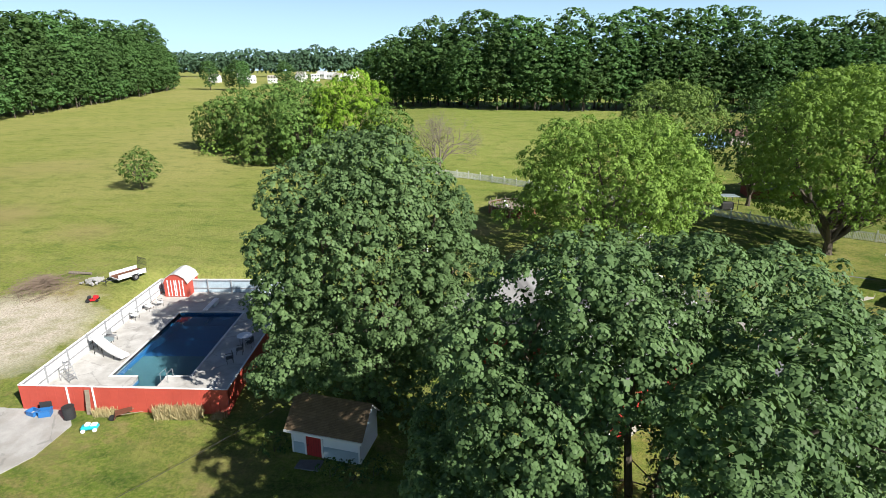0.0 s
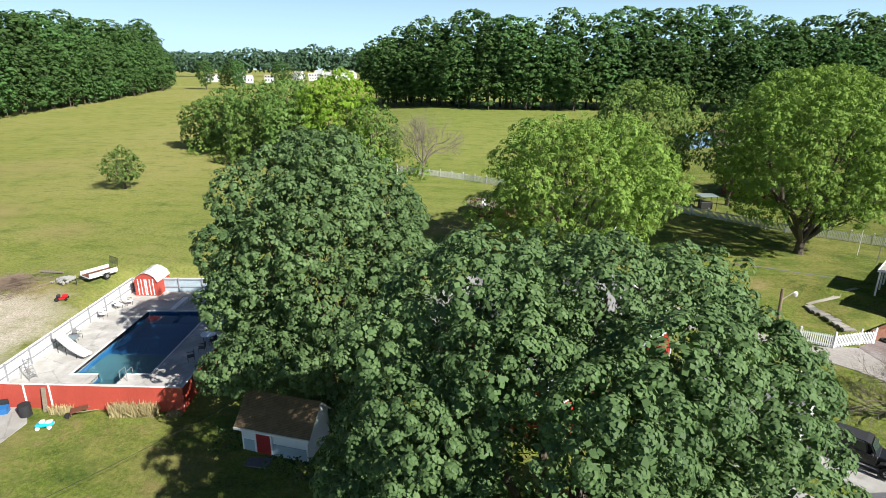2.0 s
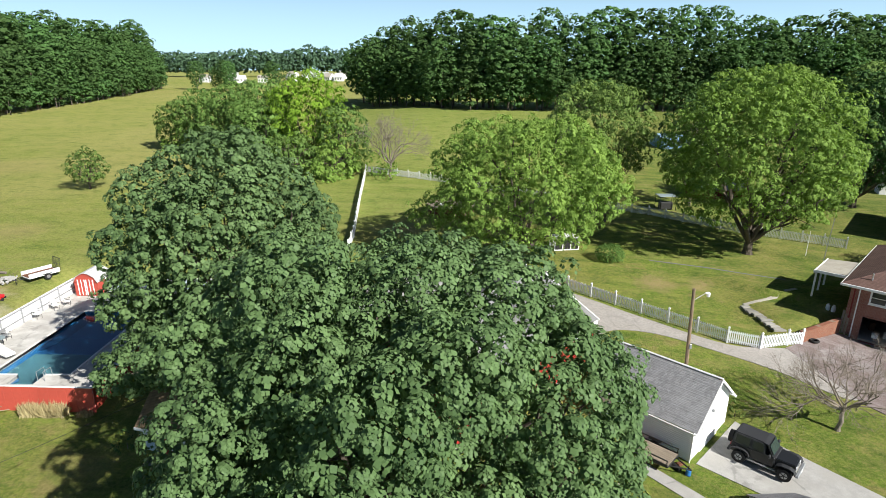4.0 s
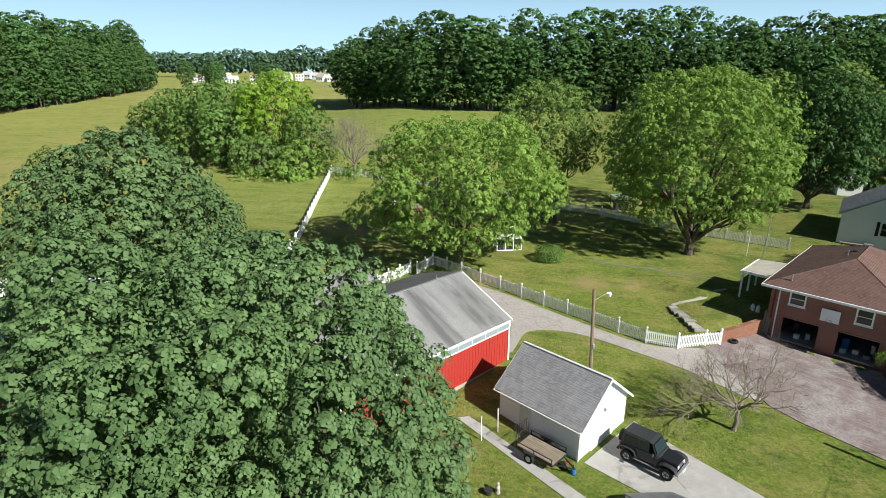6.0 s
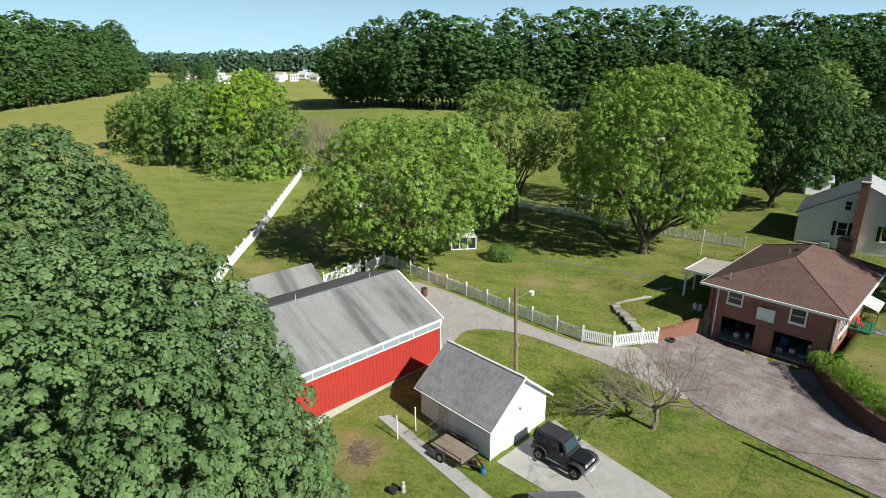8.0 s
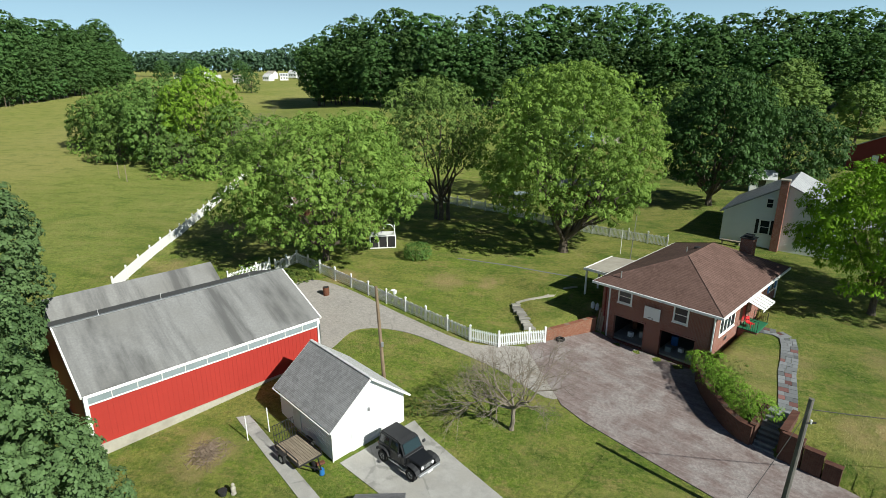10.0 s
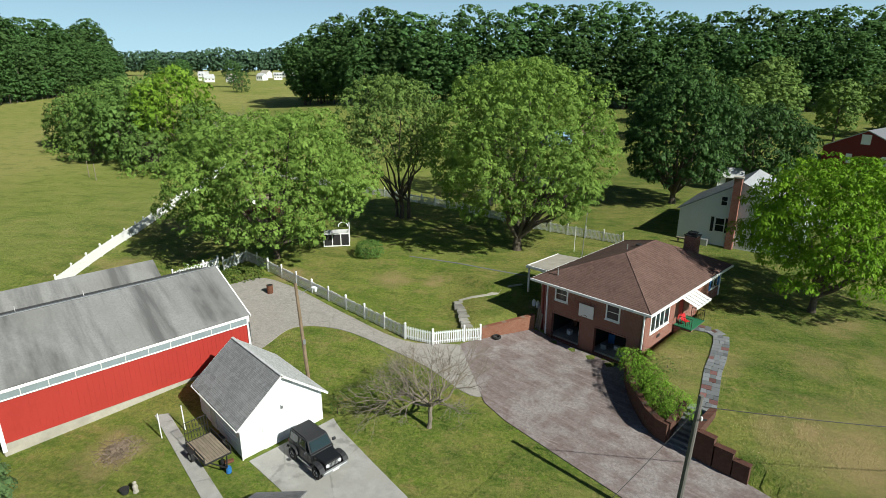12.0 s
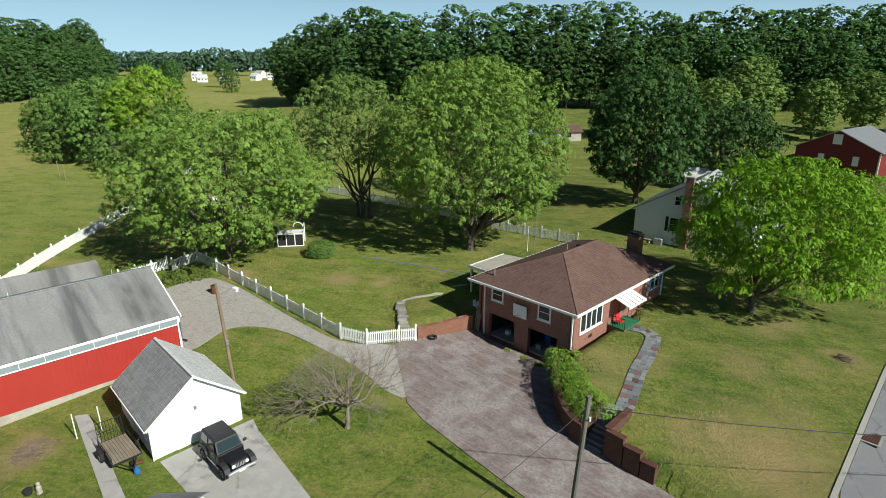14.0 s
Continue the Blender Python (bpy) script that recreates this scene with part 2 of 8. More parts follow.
def shingles(name, color, other, course=0.14):
    """Asphalt shingle courses, laid along each roof plane by its own height."""
    n = Nodes(name)
    at = n.where()
    sep = n.add("ShaderNodeSeparateXYZ")
    n.link(at, sep.inputs[0])
    a, b, streak = n.noise(at, 9, 5, 0.7), n.noise(at, 0.5, 4), n.noise(n.stretch(at, 1.6, 1.6, 0.2), 1.2, 4)
    tabs = n.add("ShaderNodeTexVoronoi")
    tabs.inputs["Scale"].default_value = 4.2
    n.link(at, tabs.inputs["Vector"])
    c = n.mix(n.span(a, 0.3, 0.7), color, other)
    bw = n.add("ShaderNodeRGBToBW")
    n.link(tabs.outputs["Color"], bw.inputs[0])
    c = n.mix(n.span(bw.outputs[0], 0.2, 0.8, 0, 0.45), c, tuple(v * 0.6 for v in color))
    c = n.mix(n.span(b, 0.45, 0.7, 0, 0.5), c, other)
    c = n.mix(n.span(streak, 0.55, 0.75, 0, 0.45), c, tuple(v * 0.55 for v in color))
    saw = n.math("FRACT", n.math("DIVIDE", n.math("ADD", sep.outputs["Z"], n.math("MULTIPLY", b, 0.03)), course * 0.45))
    c = n.mix(n.math("MULTIPLY", n.span(saw, 0.4, 0.05, 0, 0.75), n.span(a, 0.35, 0.6, 0.35, 1)), c, tuple(v * 0.4 for v in color))
    n.bump(n.math("ADD", saw, n.math("MULTIPLY", a, 0.5)), 0.4, 0.02)
    return n.done(c, 0.92, 0.0, 0.2)


def bricks(name, color, other, mortar):
    """Brick courses on upright walls; the plan direction of the wall runs along its own x."""
    n = Nodes(name)
    at = n.where()
    sep, com = n.add("ShaderNodeSeparateXYZ"), n.add("ShaderNodeCombineXYZ")
    n.link(at, sep.inputs[0])
    n.link(n.math("ADD", sep.outputs["X"], sep.outputs["Y"]), com.inputs[0])
    n.link(sep.outputs["Z"], com.inputs[1])
    tex = n.add("ShaderNodeTexBrick")
    n.link(com.outputs[0], tex.inputs["Vector"])
    for key, v in (("Scale", 1.0), ("Mortar Size", 0.008), ("Brick Width", 0.21), ("Row Height", 0.072)):
        tex.inputs[key].default_value = v
    for key, v in (("Color1", color), ("Color2", other), ("Mortar", mortar)):
        tex.inputs[key].default_value = (*v, 1)
    a, b = n.noise(at, 5, 4), n.noise(at, 0.6, 4)
    c = n.mix(n.span(a, 0.35, 0.75, 0, 0.4), tex.outputs["Color"], tuple(v * 0.6 for v in color))
    c = n.mix(n.span(b, 0.45, 0.75, 0, 0.35), c, tuple(v * 0.7 for v in color))
    n.bump(tex.outputs["Fac"], -0.4, 0.01)
    return n.done(c, 0.9, 0.0, 0.2)


def planks(name, color, along="x", width=0.14):
    n = Nodes(name)
    at = n.where()
    s = (0.25, 3, 3) if along == "x" else (3, 0.25, 3) if along == "y" else (3, 3, 0.25)
    a = n.noise(n.stretch(at, *s), 5, 6, 0.7)
    b = n.noise(at, 1.2, 3)
    c = n.mix(n.span(a, 0.3, 0.7), color, tuple(v * 0.5 for v in color))
    c = n.mix(n.span(b, 0.4, 0.7, 0, 0.4), c, tuple(min(1, v * 1.3) for v in color))
    n.bump(a, 0.3, 0.01)
    return n.done(c, 0.9, 0.0, 0.2)


def glassy(name, color=(0.02, 0.025, 0.03)):
    n = Nodes(name)
    return n.done(color, 0.08, 0.0, 0.6)


def sheet_roof():
    """Old weathered rolled roofing with dark runs down the slope (the slope falls along local -y)."""
    n = Nodes("weathered_roofing")
    at = n.where()
    runs = n.noise(n.stretch(at, 1.0, 0.09, 0.09), 0.9, 5, 0.6)
    edge = n.noise(n.stretch(at, 1.0, 0.35, 0.3), 0.35, 4, 0.6)
    fine, big = n.noise(at, 7, 5, 0.7), n.noise(at, 0.25, 4)
    c = n.mix(n.span(fine, 0.3, 0.7), (0.185, 0.187, 0.187), (0.255, 0.256, 0.253))
    c = n.mix(n.span(big, 0.4, 0.65, 0, 0.6), c, (0.17, 0.168, 0.16))
    c = n.mix(n.math("MULTIPLY", n.span(runs, 0.42, 0.64, 0, 0.85), n.span(edge, 0.38, 0.52)), c, (0.085, 0.085, 0.085))
    n.bump(fine, 0.25, 0.02)
    return n.done(c, 0.8, 0.0, 0.3)



def slate(name, color):
    """Stone slabs, each of its own tone."""
    n = Nodes(name)
    at = n.where()
    a = n.noise(at, 6, 6, 0.7)
    c = n.mix(n.span(a, 0.3, 0.7, 0, 0.5), color, tuple(v * 0.5 for v in color))
    hsv = n.add("ShaderNodeHueSaturation")
    info = n.add("ShaderNodeObjectInfo")
    n.link(n.span(info.outputs["Random"], 0, 1, 0.55, 1.25), hsv.inputs["Value"])
    n.link(c, hsv.inputs["Color"])
    n.bump(a, 0.3, 0.01)
    return n.done(hsv.outputs[0], 0.85, 0.0, 0.3)


M = {
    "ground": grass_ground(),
    "asphalt": asphalt("worn_asphalt", (0.3, 0.28, 0.258), (0.41, 0.388, 0.362), (0.36, 0.335, 0.305), 0.3, 0.15, 0.25),
    "court": asphalt("red_worn_asphalt", (0.17, 0.126, 0.118), (0.25, 0.214, 0.205), (0.32, 0.3, 0.292), 0.5, 0.5, 0.0),
    "road": asphalt("grey_asphalt", (0.16, 0.165, 0.175), (0.21, 0.215, 0.222), (0.185, 0.185, 0.19)),
    "concrete": asphalt("driveway_concrete", (0.3, 0.295, 0.28), (0.41, 0.4, 0.38), (0.34, 0.33, 0.305), 0.5),
    "pool_concrete": asphalt("pale_drive_concrete", (0.35, 0.345, 0.325), (0.43, 0.42, 0.4), (0.3, 0.285, 0.255), 0.4),
    "deck": asphalt("pool_deck_concrete", (0.47, 0.455, 0.425), (0.6, 0.585, 0.555), (0.38, 0.36, 0.33), 0.5),
    "kerb": surface("kerb_stone", (0.3, 0.29, 0.265), 0.9),
    "red": surface("red_siding", (0.37, 0.034, 0.026), 0.55, 0, 0.22, 3, 0.35, 0.1, 0.72),
    "red_fence": surface("faded_red_boards", (0.47, 0.075, 0.05), 0.7, 0, 0.35, 5, 0.6, 0.2, 0.7),
    "dark_red": surface("dark_red_siding", (0.17, 0.016, 0.018), 0.6),
    "red_door": surface("red_door_paint", (0.4, 0.03, 0.03), 0.55),
    "white": surface("white_paint", (0.8, 0.8, 0.79), 0.6, 0, 0.12, 6, 0.5, 0.08, 0.75),
    "siding": surface("white_siding", (0.78, 0.8, 0.82), 0.55, 0, 0.14, 4, 0.6, 0.08, 0.75),
    "vinyl": surface("white_vinyl", (0.78, 0.79, 0.8), 0.45, 0, 0.12, 5, 0.7, 0.05, 0.75),
    "old_white": surface("weathered_white_paint", (0.66, 0.67, 0.66), 0.75, 0, 0.35, 5, 0.8, 0.15, 0.62),
    "strip": surface("dull_metal_strip", (0.27, 0.33, 0.345), 0.45, 0.1, 0.3, 4, 0.6),
    "found": surface("rendered_foundation", (0.42, 0.39, 0.33), 0.9, 0, 0.45, 4, 0.8, 0.3, 0.6),
    "roofing": sheet_roof(),
    "dark_roofing": surface("dark_roofing", (0.1, 0.1, 0.1), 0.9, 0, 0.4, 6, 0.5),
    # on the garage these two tones are shaded and sunlit copies of one shingle
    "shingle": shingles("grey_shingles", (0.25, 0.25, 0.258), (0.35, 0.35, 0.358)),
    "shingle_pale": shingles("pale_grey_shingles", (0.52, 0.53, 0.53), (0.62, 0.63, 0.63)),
    "shingle_mid": shingles("mid_grey_shingles", (0.34, 0.355, 0.37), (0.43, 0.445, 0.46)),
    "shingle_brown": shingles("brown_shingles", (0.115, 0.068, 0.056), (0.175, 0.11, 0.093)),
    "brick": bricks("red_brick", (0.22, 0.075, 0.052), (0.28, 0.11, 0.08), (0.34, 0.28, 0.24)),
    # retaining walls' shade is put into this brick; garden_brick is the unshaded copy
    "shaded_brick": bricks("brown_brick", (0.085, 0.038, 0.028), (0.125, 0.058, 0.042), (0.12, 0.09, 0.07)),
    "garden_brick": bricks("orange_brown_brick", (0.2, 0.075, 0.046), (0.26, 0.11, 0.07), (0.25, 0.18, 0.13)),
    "fence_post": surface("grey_fence_posts", (0.3, 0.31, 0.32), 0.8, 0, 0.4, 6, 1.0, 0.2, 0.6),
    "blue_wash": surface("pale_blue_boards", (0.42, 0.52, 0.58), 0.7, 0, 0.3, 5, 0.8, 0.1, 0.7),
    "shingle_moss": shingles("olive_brown_shingles", (0.17, 0.12, 0.075), (0.24, 0.17, 0.1)),
    "tarp": surface("blue_sheeting", (0.22, 0.36, 0.5), 0.6),
    "glass": glassy("window_glass"),
    # near black; in garage bays and barrel mouths it stands in for shade
    "dark": surface("dark_interior", (0.025, 0.024, 0.024), 0.95),
    "black": surface("black_paint", (0.014, 0.015, 0.017), 0.32, 0, 0.1, 20, 1.5, 0.02, 0.6, 0.5),
    "black_top": surface("black_hardtop", (0.03, 0.031, 0.034), 0.6, 0, 0.2, 20, 1.5, 0.1),
    "rubber": surface("rubber", (0.018, 0.018, 0.018), 0.85),
    "metal": surface("galvanised_steel", (0.45, 0.46, 0.47), 0.45, 0.7, 0.3, 10, 1.5),
    "dark_metal": surface("dark_steel", (0.045, 0.045, 0.045), 0.55, 0.4, 0.3, 10, 1.5),
    "rust": surface("rusty_steel", (0.17, 0.07, 0.04), 0.85, 0.2, 0.5, 12, 2),
    "wood": planks("weathered_wood", (0.3, 0.25, 0.19)),
    "pole": planks("pole_wood", (0.25, 0.185, 0.125), "z"),
    "grey_pole": planks("grey_pole_wood", (0.17, 0.16, 0.145), "z"),
    "deadwood": bark("dead_wood", (0.26, 0.22, 0.18)),
    "bark": bark("tree_bark", (0.13, 0.105, 0.08)),
    "pale_bark": bark("pale_bark", (0.27, 0.23, 0.19)),
    "blue": surface("blue_plastic", (0.03, 0.16, 0.42), 0.4),
    "teal": surface("teal_plastic", (0.02, 0.42, 0.5), 0.4),
    "red_plastic": surface("red_plastic", (0.55, 0.02, 0.025), 0.4),
    "green": surface("green_paint", (0.02, 0.15, 0.07), 0.7),
    "stone": slate("grey_slate_slab", (0.2, 0.212, 0.22)),
    "pale_stone": slate("pale_weathered_stone", (0.36, 0.345, 0.31)),
    "stone_red": slate("reddish_slate_slab", (0.2, 0.1, 0.092)),
    "maple_dark": leafy("dark_maple_leaves", (0.045, 0.085, 0.032), (0.155, 0.245, 0.095), 0.3, 0.5, 0.12),
    "maple_light": leafy("light_maple_leaves", (0.092, 0.168, 0.033), (0.27, 0.405, 0.086), 0.42, 0.6, 0.2),
    "thicket": leafy("thicket_leaves", (0.06, 0.115, 0.028), (0.18, 0.28, 0.07), 0.35, 0.6),
    "vase_leaves": leafy("pale_grey_green_leaves", (0.07, 0.125, 0.03), (0.2, 0.29, 0.075), 0.25, 0.6, 0.2),
    "spring": leafy("bright_green_leaves", (0.1, 0.2, 0.018), (0.25, 0.4, 0.045), 0.28),
    "locust": leafy("locust_leaves", (0.08, 0.18, 0.01), (0.225, 0.39, 0.028), 0.3),
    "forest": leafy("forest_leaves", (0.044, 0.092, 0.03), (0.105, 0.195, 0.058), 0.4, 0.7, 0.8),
    # distance haze put into the leaf colour: bluer and flatter than forest
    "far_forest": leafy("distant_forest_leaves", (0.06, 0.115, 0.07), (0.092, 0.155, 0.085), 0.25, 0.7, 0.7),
    "deep_green": leafy("deep_green_leaves", (0.018, 0.046, 0.013), (0.072, 0.135, 0.036), 0.18),
    "dry_grass": leafy("dry_grass_blades", (0.42, 0.35, 0.18), (0.62, 0.53, 0.31), 0.3),
    "spring_dark": leafy("juniper_leaves", (0.06, 0.14, 0.014), (0.25, 0.42, 0.05), 0.25, 0.55, 0.2),
    "bush_leaves": leafy("bush_leaves", (0.05, 0.11, 0.025), (0.14, 0.25, 0.06), 0.3, 0.6, 0.1),
    "twig_bark": bark("grey_brown_twigs", (0.29, 0.245, 0.195)),
    "weed": leafy("weed_leaves", (0.08, 0.14, 0.03), (0.16, 0.22, 0.05), 0.35),
    "dry_twigs": surface("dry_twigs", (0.2, 0.15, 0.11), 0.95),
}


def pool_water():
    n = Nodes("pool_water")
    at = n.spot()
    w = n.noise(at, 3, 3)
    n.bump(w, 0.05, 0.02)
    n.done((0.72, 0.88, 0.94), 0.03, 0.0, 0.5)
    n.bsdf.inputs["Transmission Weight"].default_value = 1.0
    n.bsdf.inputs["IOR"].default_value = 1.33
    return n.mat


M["water"] = pool_water()
M["liner"] = surface("blue_pool_liner", (0.015, 0.12, 0.29), 0.5, 0, 0.3, 4, 0.5)
M["liner_pale"] = surface("algae_pool_floor", (0.06, 0.15, 0.17), 0.6, 0, 0.4, 4, 0.5)
M["clear"] = surface("lamp_glass", (0.8, 0.82, 0.84), 0.2)


# ---- mesh helpers ----
def thing(name, label, category, at=None, group="", kind=""):
    ob = new(name)
    ob.empty_display_size = 0.3
    if at is not None:
        ob.matrix_world = at
    return tagged(ob, label, category, group, kind)


def finish(name, bm, material, parent=None, label="", smooth=False):
    data = bpy.data.meshes.new(name)
    bm.to_mesh(data)
    bm.free()
    for m in material if isinstance(material, (list, tuple)) else [material]:
        data.materials.append(m)
    if smooth:
        data.polygons.foreach_set("use_smooth", [True] * len(data.polygons))
    ob = new(name, data)
    if parent is not None:
        ob.parent = parent
    if label:
        ob["label"] = label
    return ob


def part(name, bm, material, parent, label="", smooth=False):
    return finish(name, bm, material, parent, label, smooth)


def whole(name, bm, material, label, category="", group="", kind="", smooth=False):
    return tagged(finish(name, bm, material, None, "", smooth), label, category, group, kind)


def box(bm, x0, x1, y0, y1, z0, z1, bevel=0.0, m=None):
    made = bmesh.ops.create_cube(bm, size=1, matrix=Matrix.LocRotScale(((x0 + x1) / 2, (y0 + y1) / 2, (z0 + z1) / 2), None, (x1 - x0, y1 - y0, z1 - z0)))["verts"]
    if bevel:
        edges = list({e for v in made for e in v.link_edges})
        out = bmesh.ops.bevel(bm, geom=edges, offset=bevel, segments=1, affect="EDGES")
        made = out["verts"] or made
        made = list({v for f in out["faces"] for v in f.verts} | {v for v in made if v.is_valid})
    if m is not None:
        bmesh.ops.transform(bm, matrix=m, verts=[v for v in made if v.is_valid])
    return made


def tube(bm, a, b, r0, r1=None, sides=8):
    a, b = Vector(a), Vector(b)
    r1 = r0 if r1 is None else r1
    d = b - a
    turn = d.to_track_quat("Z", "Y").to_matrix().to_4x4()
    bmesh.ops.create_cone(bm, cap_ends=True, segments=sides, radius1=r0, radius2=r1, depth=d.length, matrix=Matrix.Translation((a + b) / 2) @ turn)


def bm_box(*a, **k):
    bm = bmesh.new()
    box(bm, *a, **k)
    return bm


def bm_tube(*a, **k):
    bm = bmesh.new()
    tube(bm, *a, **k)
    return bm


def slab(bm, corners, thick):
    """A plate with the given upper corners, thick downwards along its normal."""
    p = [Vector(c) for c in corners]
    nrm = (p[1] - p[0]).cross(p[2] - p[0]).normalized()
    if nrm.z < 0:
        nrm = -nrm
        p.reverse()
    top = [bm.verts.new(v) for v in p]
    low = [bm.verts.new(v - nrm * thick) for v in p]
    n = len(p)
    bm.faces.new(top)
    bm.faces.new(low[::-1])
    for i in range(n):
        bm.faces.new((low[i], low[(i + 1) % n], top[(i + 1) % n], top[i]))


def gable_block(bm, w, d, z0, eave, ridge):
    """A closed house body: x 0..w along the ridge, y 0..d across it."""
    sec = [(0, z0), (d, z0), (d, eave), (d / 2, ridge), (0, eave)]
    a = [bm.verts.new((0, y, z)) for y, z in sec]
    b = [bm.verts.new((w, y, z)) for y, z in sec]
    bm.faces.new(a[::-1])
    bm.faces.new(b)
    for i in range(5):
        bm.faces.new((a[i], a[(i + 1) % 5], b[(i + 1) % 5], b[i]))


def on_plan(x, y, z, dx, dy):
    """A pose at a place whose own x axis runs along (dx, dy) on the plan."""
    return pose(x, y, z, 0, 0, math.degrees(math.atan2(dy, dx)))


# ---- the lie of the land ----
PROFILE_Y = (-400, -60, 0, 28, 60, 92, 200, 300, 470, 1000, 4000)
PROFILE_Z = (-3, -1, -0.7, 0.1, 2.9, 3.4, 6.6, 9.5, 14, 20, 20)
YARD_Y = (15, 22, 26.5, 31, 36, 42, 60)
YARD_Z = (-0.3, 0.45, 0.95, 1.75, 2.4, 2.65, 2.95)
WALL_Y = (20, 24, 26.4, 28, 30, 33, 36.3, 37.85, 42, 44.5, 45.5, 60)
WALL_X = (60, 55.7, 52.95, 51.25, 49.75, 48.75, 49.0, 50.3, 54.5, 57.0, 44.0, 30)


def ease(v):
    v = min(1.0, max(0.0, v))
    return v * v * (3 - 2 * v)


def land(x, y):
    z = sum(float(np.interp(y + d, PROFILE_Y, PROFILE_Z)) for d in (-4, 0, 4)) / 3
    if x > 25 and y < 60:
        cut = 0.55 * math.exp(-((x - 45.2) ** 2 + (y - 42.3) ** 2) / 24)
        behind = ease((y - 42.6 - (x - 38.5) * 0.5) / 0.6) * ease((x - 36) / 2.5) * ease((52 - y) / 6) * ease((52 - x) / 4)
        z += -cut * (1 - behind) + 0.55 * behind
        s = ease((x - float(np.interp(y, WALL_Y, WALL_X)) - 0.05) / 0.55) * ease((60 - y) / 12)
        z += (float(np.interp(y, YARD_Y, YARD_Z)) - 0.035 * max(0, x - 62) - z) * s
    if 43 < x < 62 and 36 < y < 56:
        lx, ly = (x - 43.77) * 0.7046 - (y - 44.38) * 0.7096, (x - 43.77) * 0.7096 + (y - 44.38) * 0.7046
        inside = ease((lx - 0.2) / 0.8) * ease((9.2 - lx) / 0.8) * ease((ly + 0.7) / 0.6) * ease((9.5 - ly) / 2)
        z += (min(z, 0.45) - z) * inside
    if -36 < x < -8 and 26 < y < 60:
        flat = ease((x + 31.2) / 2.6) * ease((-12.4 - x) / 1.4) * ease((y - 33.0) / 0.8) * ease((56.5 - y) / 3.0)
        z += (0.86 - z) * flat
    z += 4.2 * ease((y - 95) / 85) * ease((x + 45) / 50)
    z += 0.9 * ease((y - 60) / 20) * ease((x - 50) / 15) * ease((110 - y) / 30)
    if y > 60:
        z += 0.8 * math.sin(x * 0.021 + 1.0) * math.sin(y * 0.017) * ease((y - 60) / 100)
    return z


def spread(lo, hi, fine_lo, fine_hi, step, grow=1.18):
    vals = list(np.arange(fine_lo, fine_hi + step / 2, step))
    s, v = step, fine_hi
    while v < hi:
        s *= grow
        v += s
        vals.append(v)
    s, v = step, fine_lo
    while v > lo:
        s *= grow
        v -= s
        vals.insert(0, v)
    return vals


def in_pit(x, y):
    """True over the swimming pool and the garden stairs, where the ground sheet is left open."""
    return (-24.75 < x < -18.05 and 36.1 < y < 48.4) or (-22.7 < x < -19.8 and 34.7 < y < 37) or (abs((x - 49.8) * 0.707 - (y - 29.3) * 0.707) < 0.6 and 0.1 < (x - 49.8) * 0.707 + (y - 29.3) * 0.707 < 2.3)


def build_ground():
    xs = spread(-2600, 2600, -62, 92, 0.6)
    ys = spread(-500, 4000, 4, 84, 0.6)
    verts = [(x, y, land(x, y)) for y in ys for x in xs]
    w = len(xs)
    faces = []
    for j in range(len(ys) - 1):
        for i in range(w - 1):
            if not in_pit((xs[i] + xs[i + 1]) / 2, (ys[j] + ys[j + 1]) / 2):
                faces.append((j * w + i, j * w + i + 1, (j + 1) * w + i + 1, (j + 1) * w + i))
    data = bpy.data.meshes.new("ground")
    data.from_pydata(verts, [], faces)
    data.materials.append(M["ground"])
    data.polygons.foreach_set("use_smooth", [True] * len(data.polygons))
    return tagged(new("ground", data), "mown lawn and dry yellow-green meadow rising to the woods", "ground", kind="structure")


def curve_through(points, steps=6):
    """A smooth closed outline through a few plan points."""
    n, out = len(points), []
    for i in range(n):
        p0, p1, p2, p3 = (Vector(points[(i + k) % n]) for k in (-1, 0, 1, 2))
        for s in range(steps):
            t = s / steps
            out.append(0.5 * ((2 * p1) + (p2 - p0) * t + (2 * p0 - 5 * p1 + 4 * p2 - p3) * t * t + (3 * p1 - p0 - 3 * p2 + p3) * t ** 3))
    return [(v.x, v.y) for v in out]


def drape(name, outline, material, label, lift=0.04, step=1.2, category="", floor=land, thick=0.12):
    """A paved area that follows the land, with its own edge."""
    bm = bmesh.new()
    bm.faces.new([bm.verts.new((x, y, 0)) for x, y in outline])
    xs, ys = [p[0] for p in outline], [p[1] for p in outline]
    for axis, vals in ((0, xs), (1, ys)):
        v = min(vals) + step
        while v < max(vals):
            co, no = [0, 0, 0], [0, 0, 0]
            co[axis], no[axis] = v, 1
            bmesh.ops.bisect_plane(bm, geom=bm.verts[:] + bm.edges[:] + bm.faces[:], plane_co=co, plane_no=no)
            v += step
    for v in bm.verts:
        v.co.z = floor(v.co.x, v.co.y) + lift
    bmesh.ops.recalc_face_normals(bm, faces=bm.faces[:])
    if sum(f.normal.z for f in bm.faces) < 0:
        bmesh.ops.reverse_faces(bm, faces=bm.faces[:])
    rim = [e for e in bm.edges if e.is_boundary]
    low = bmesh.ops.extrude_edge_only(bm, edges=rim)["geom"]
    for v in low:
        if isinstance(v, bmesh.types.BMVert):
            v.co.z -= thick
    bmesh.ops.triangulate(bm, faces=[f for f in bm.faces if len(f.verts) > 4])
    return whole(name, bm, material, label, category, kind="structure")


ground = build_ground()

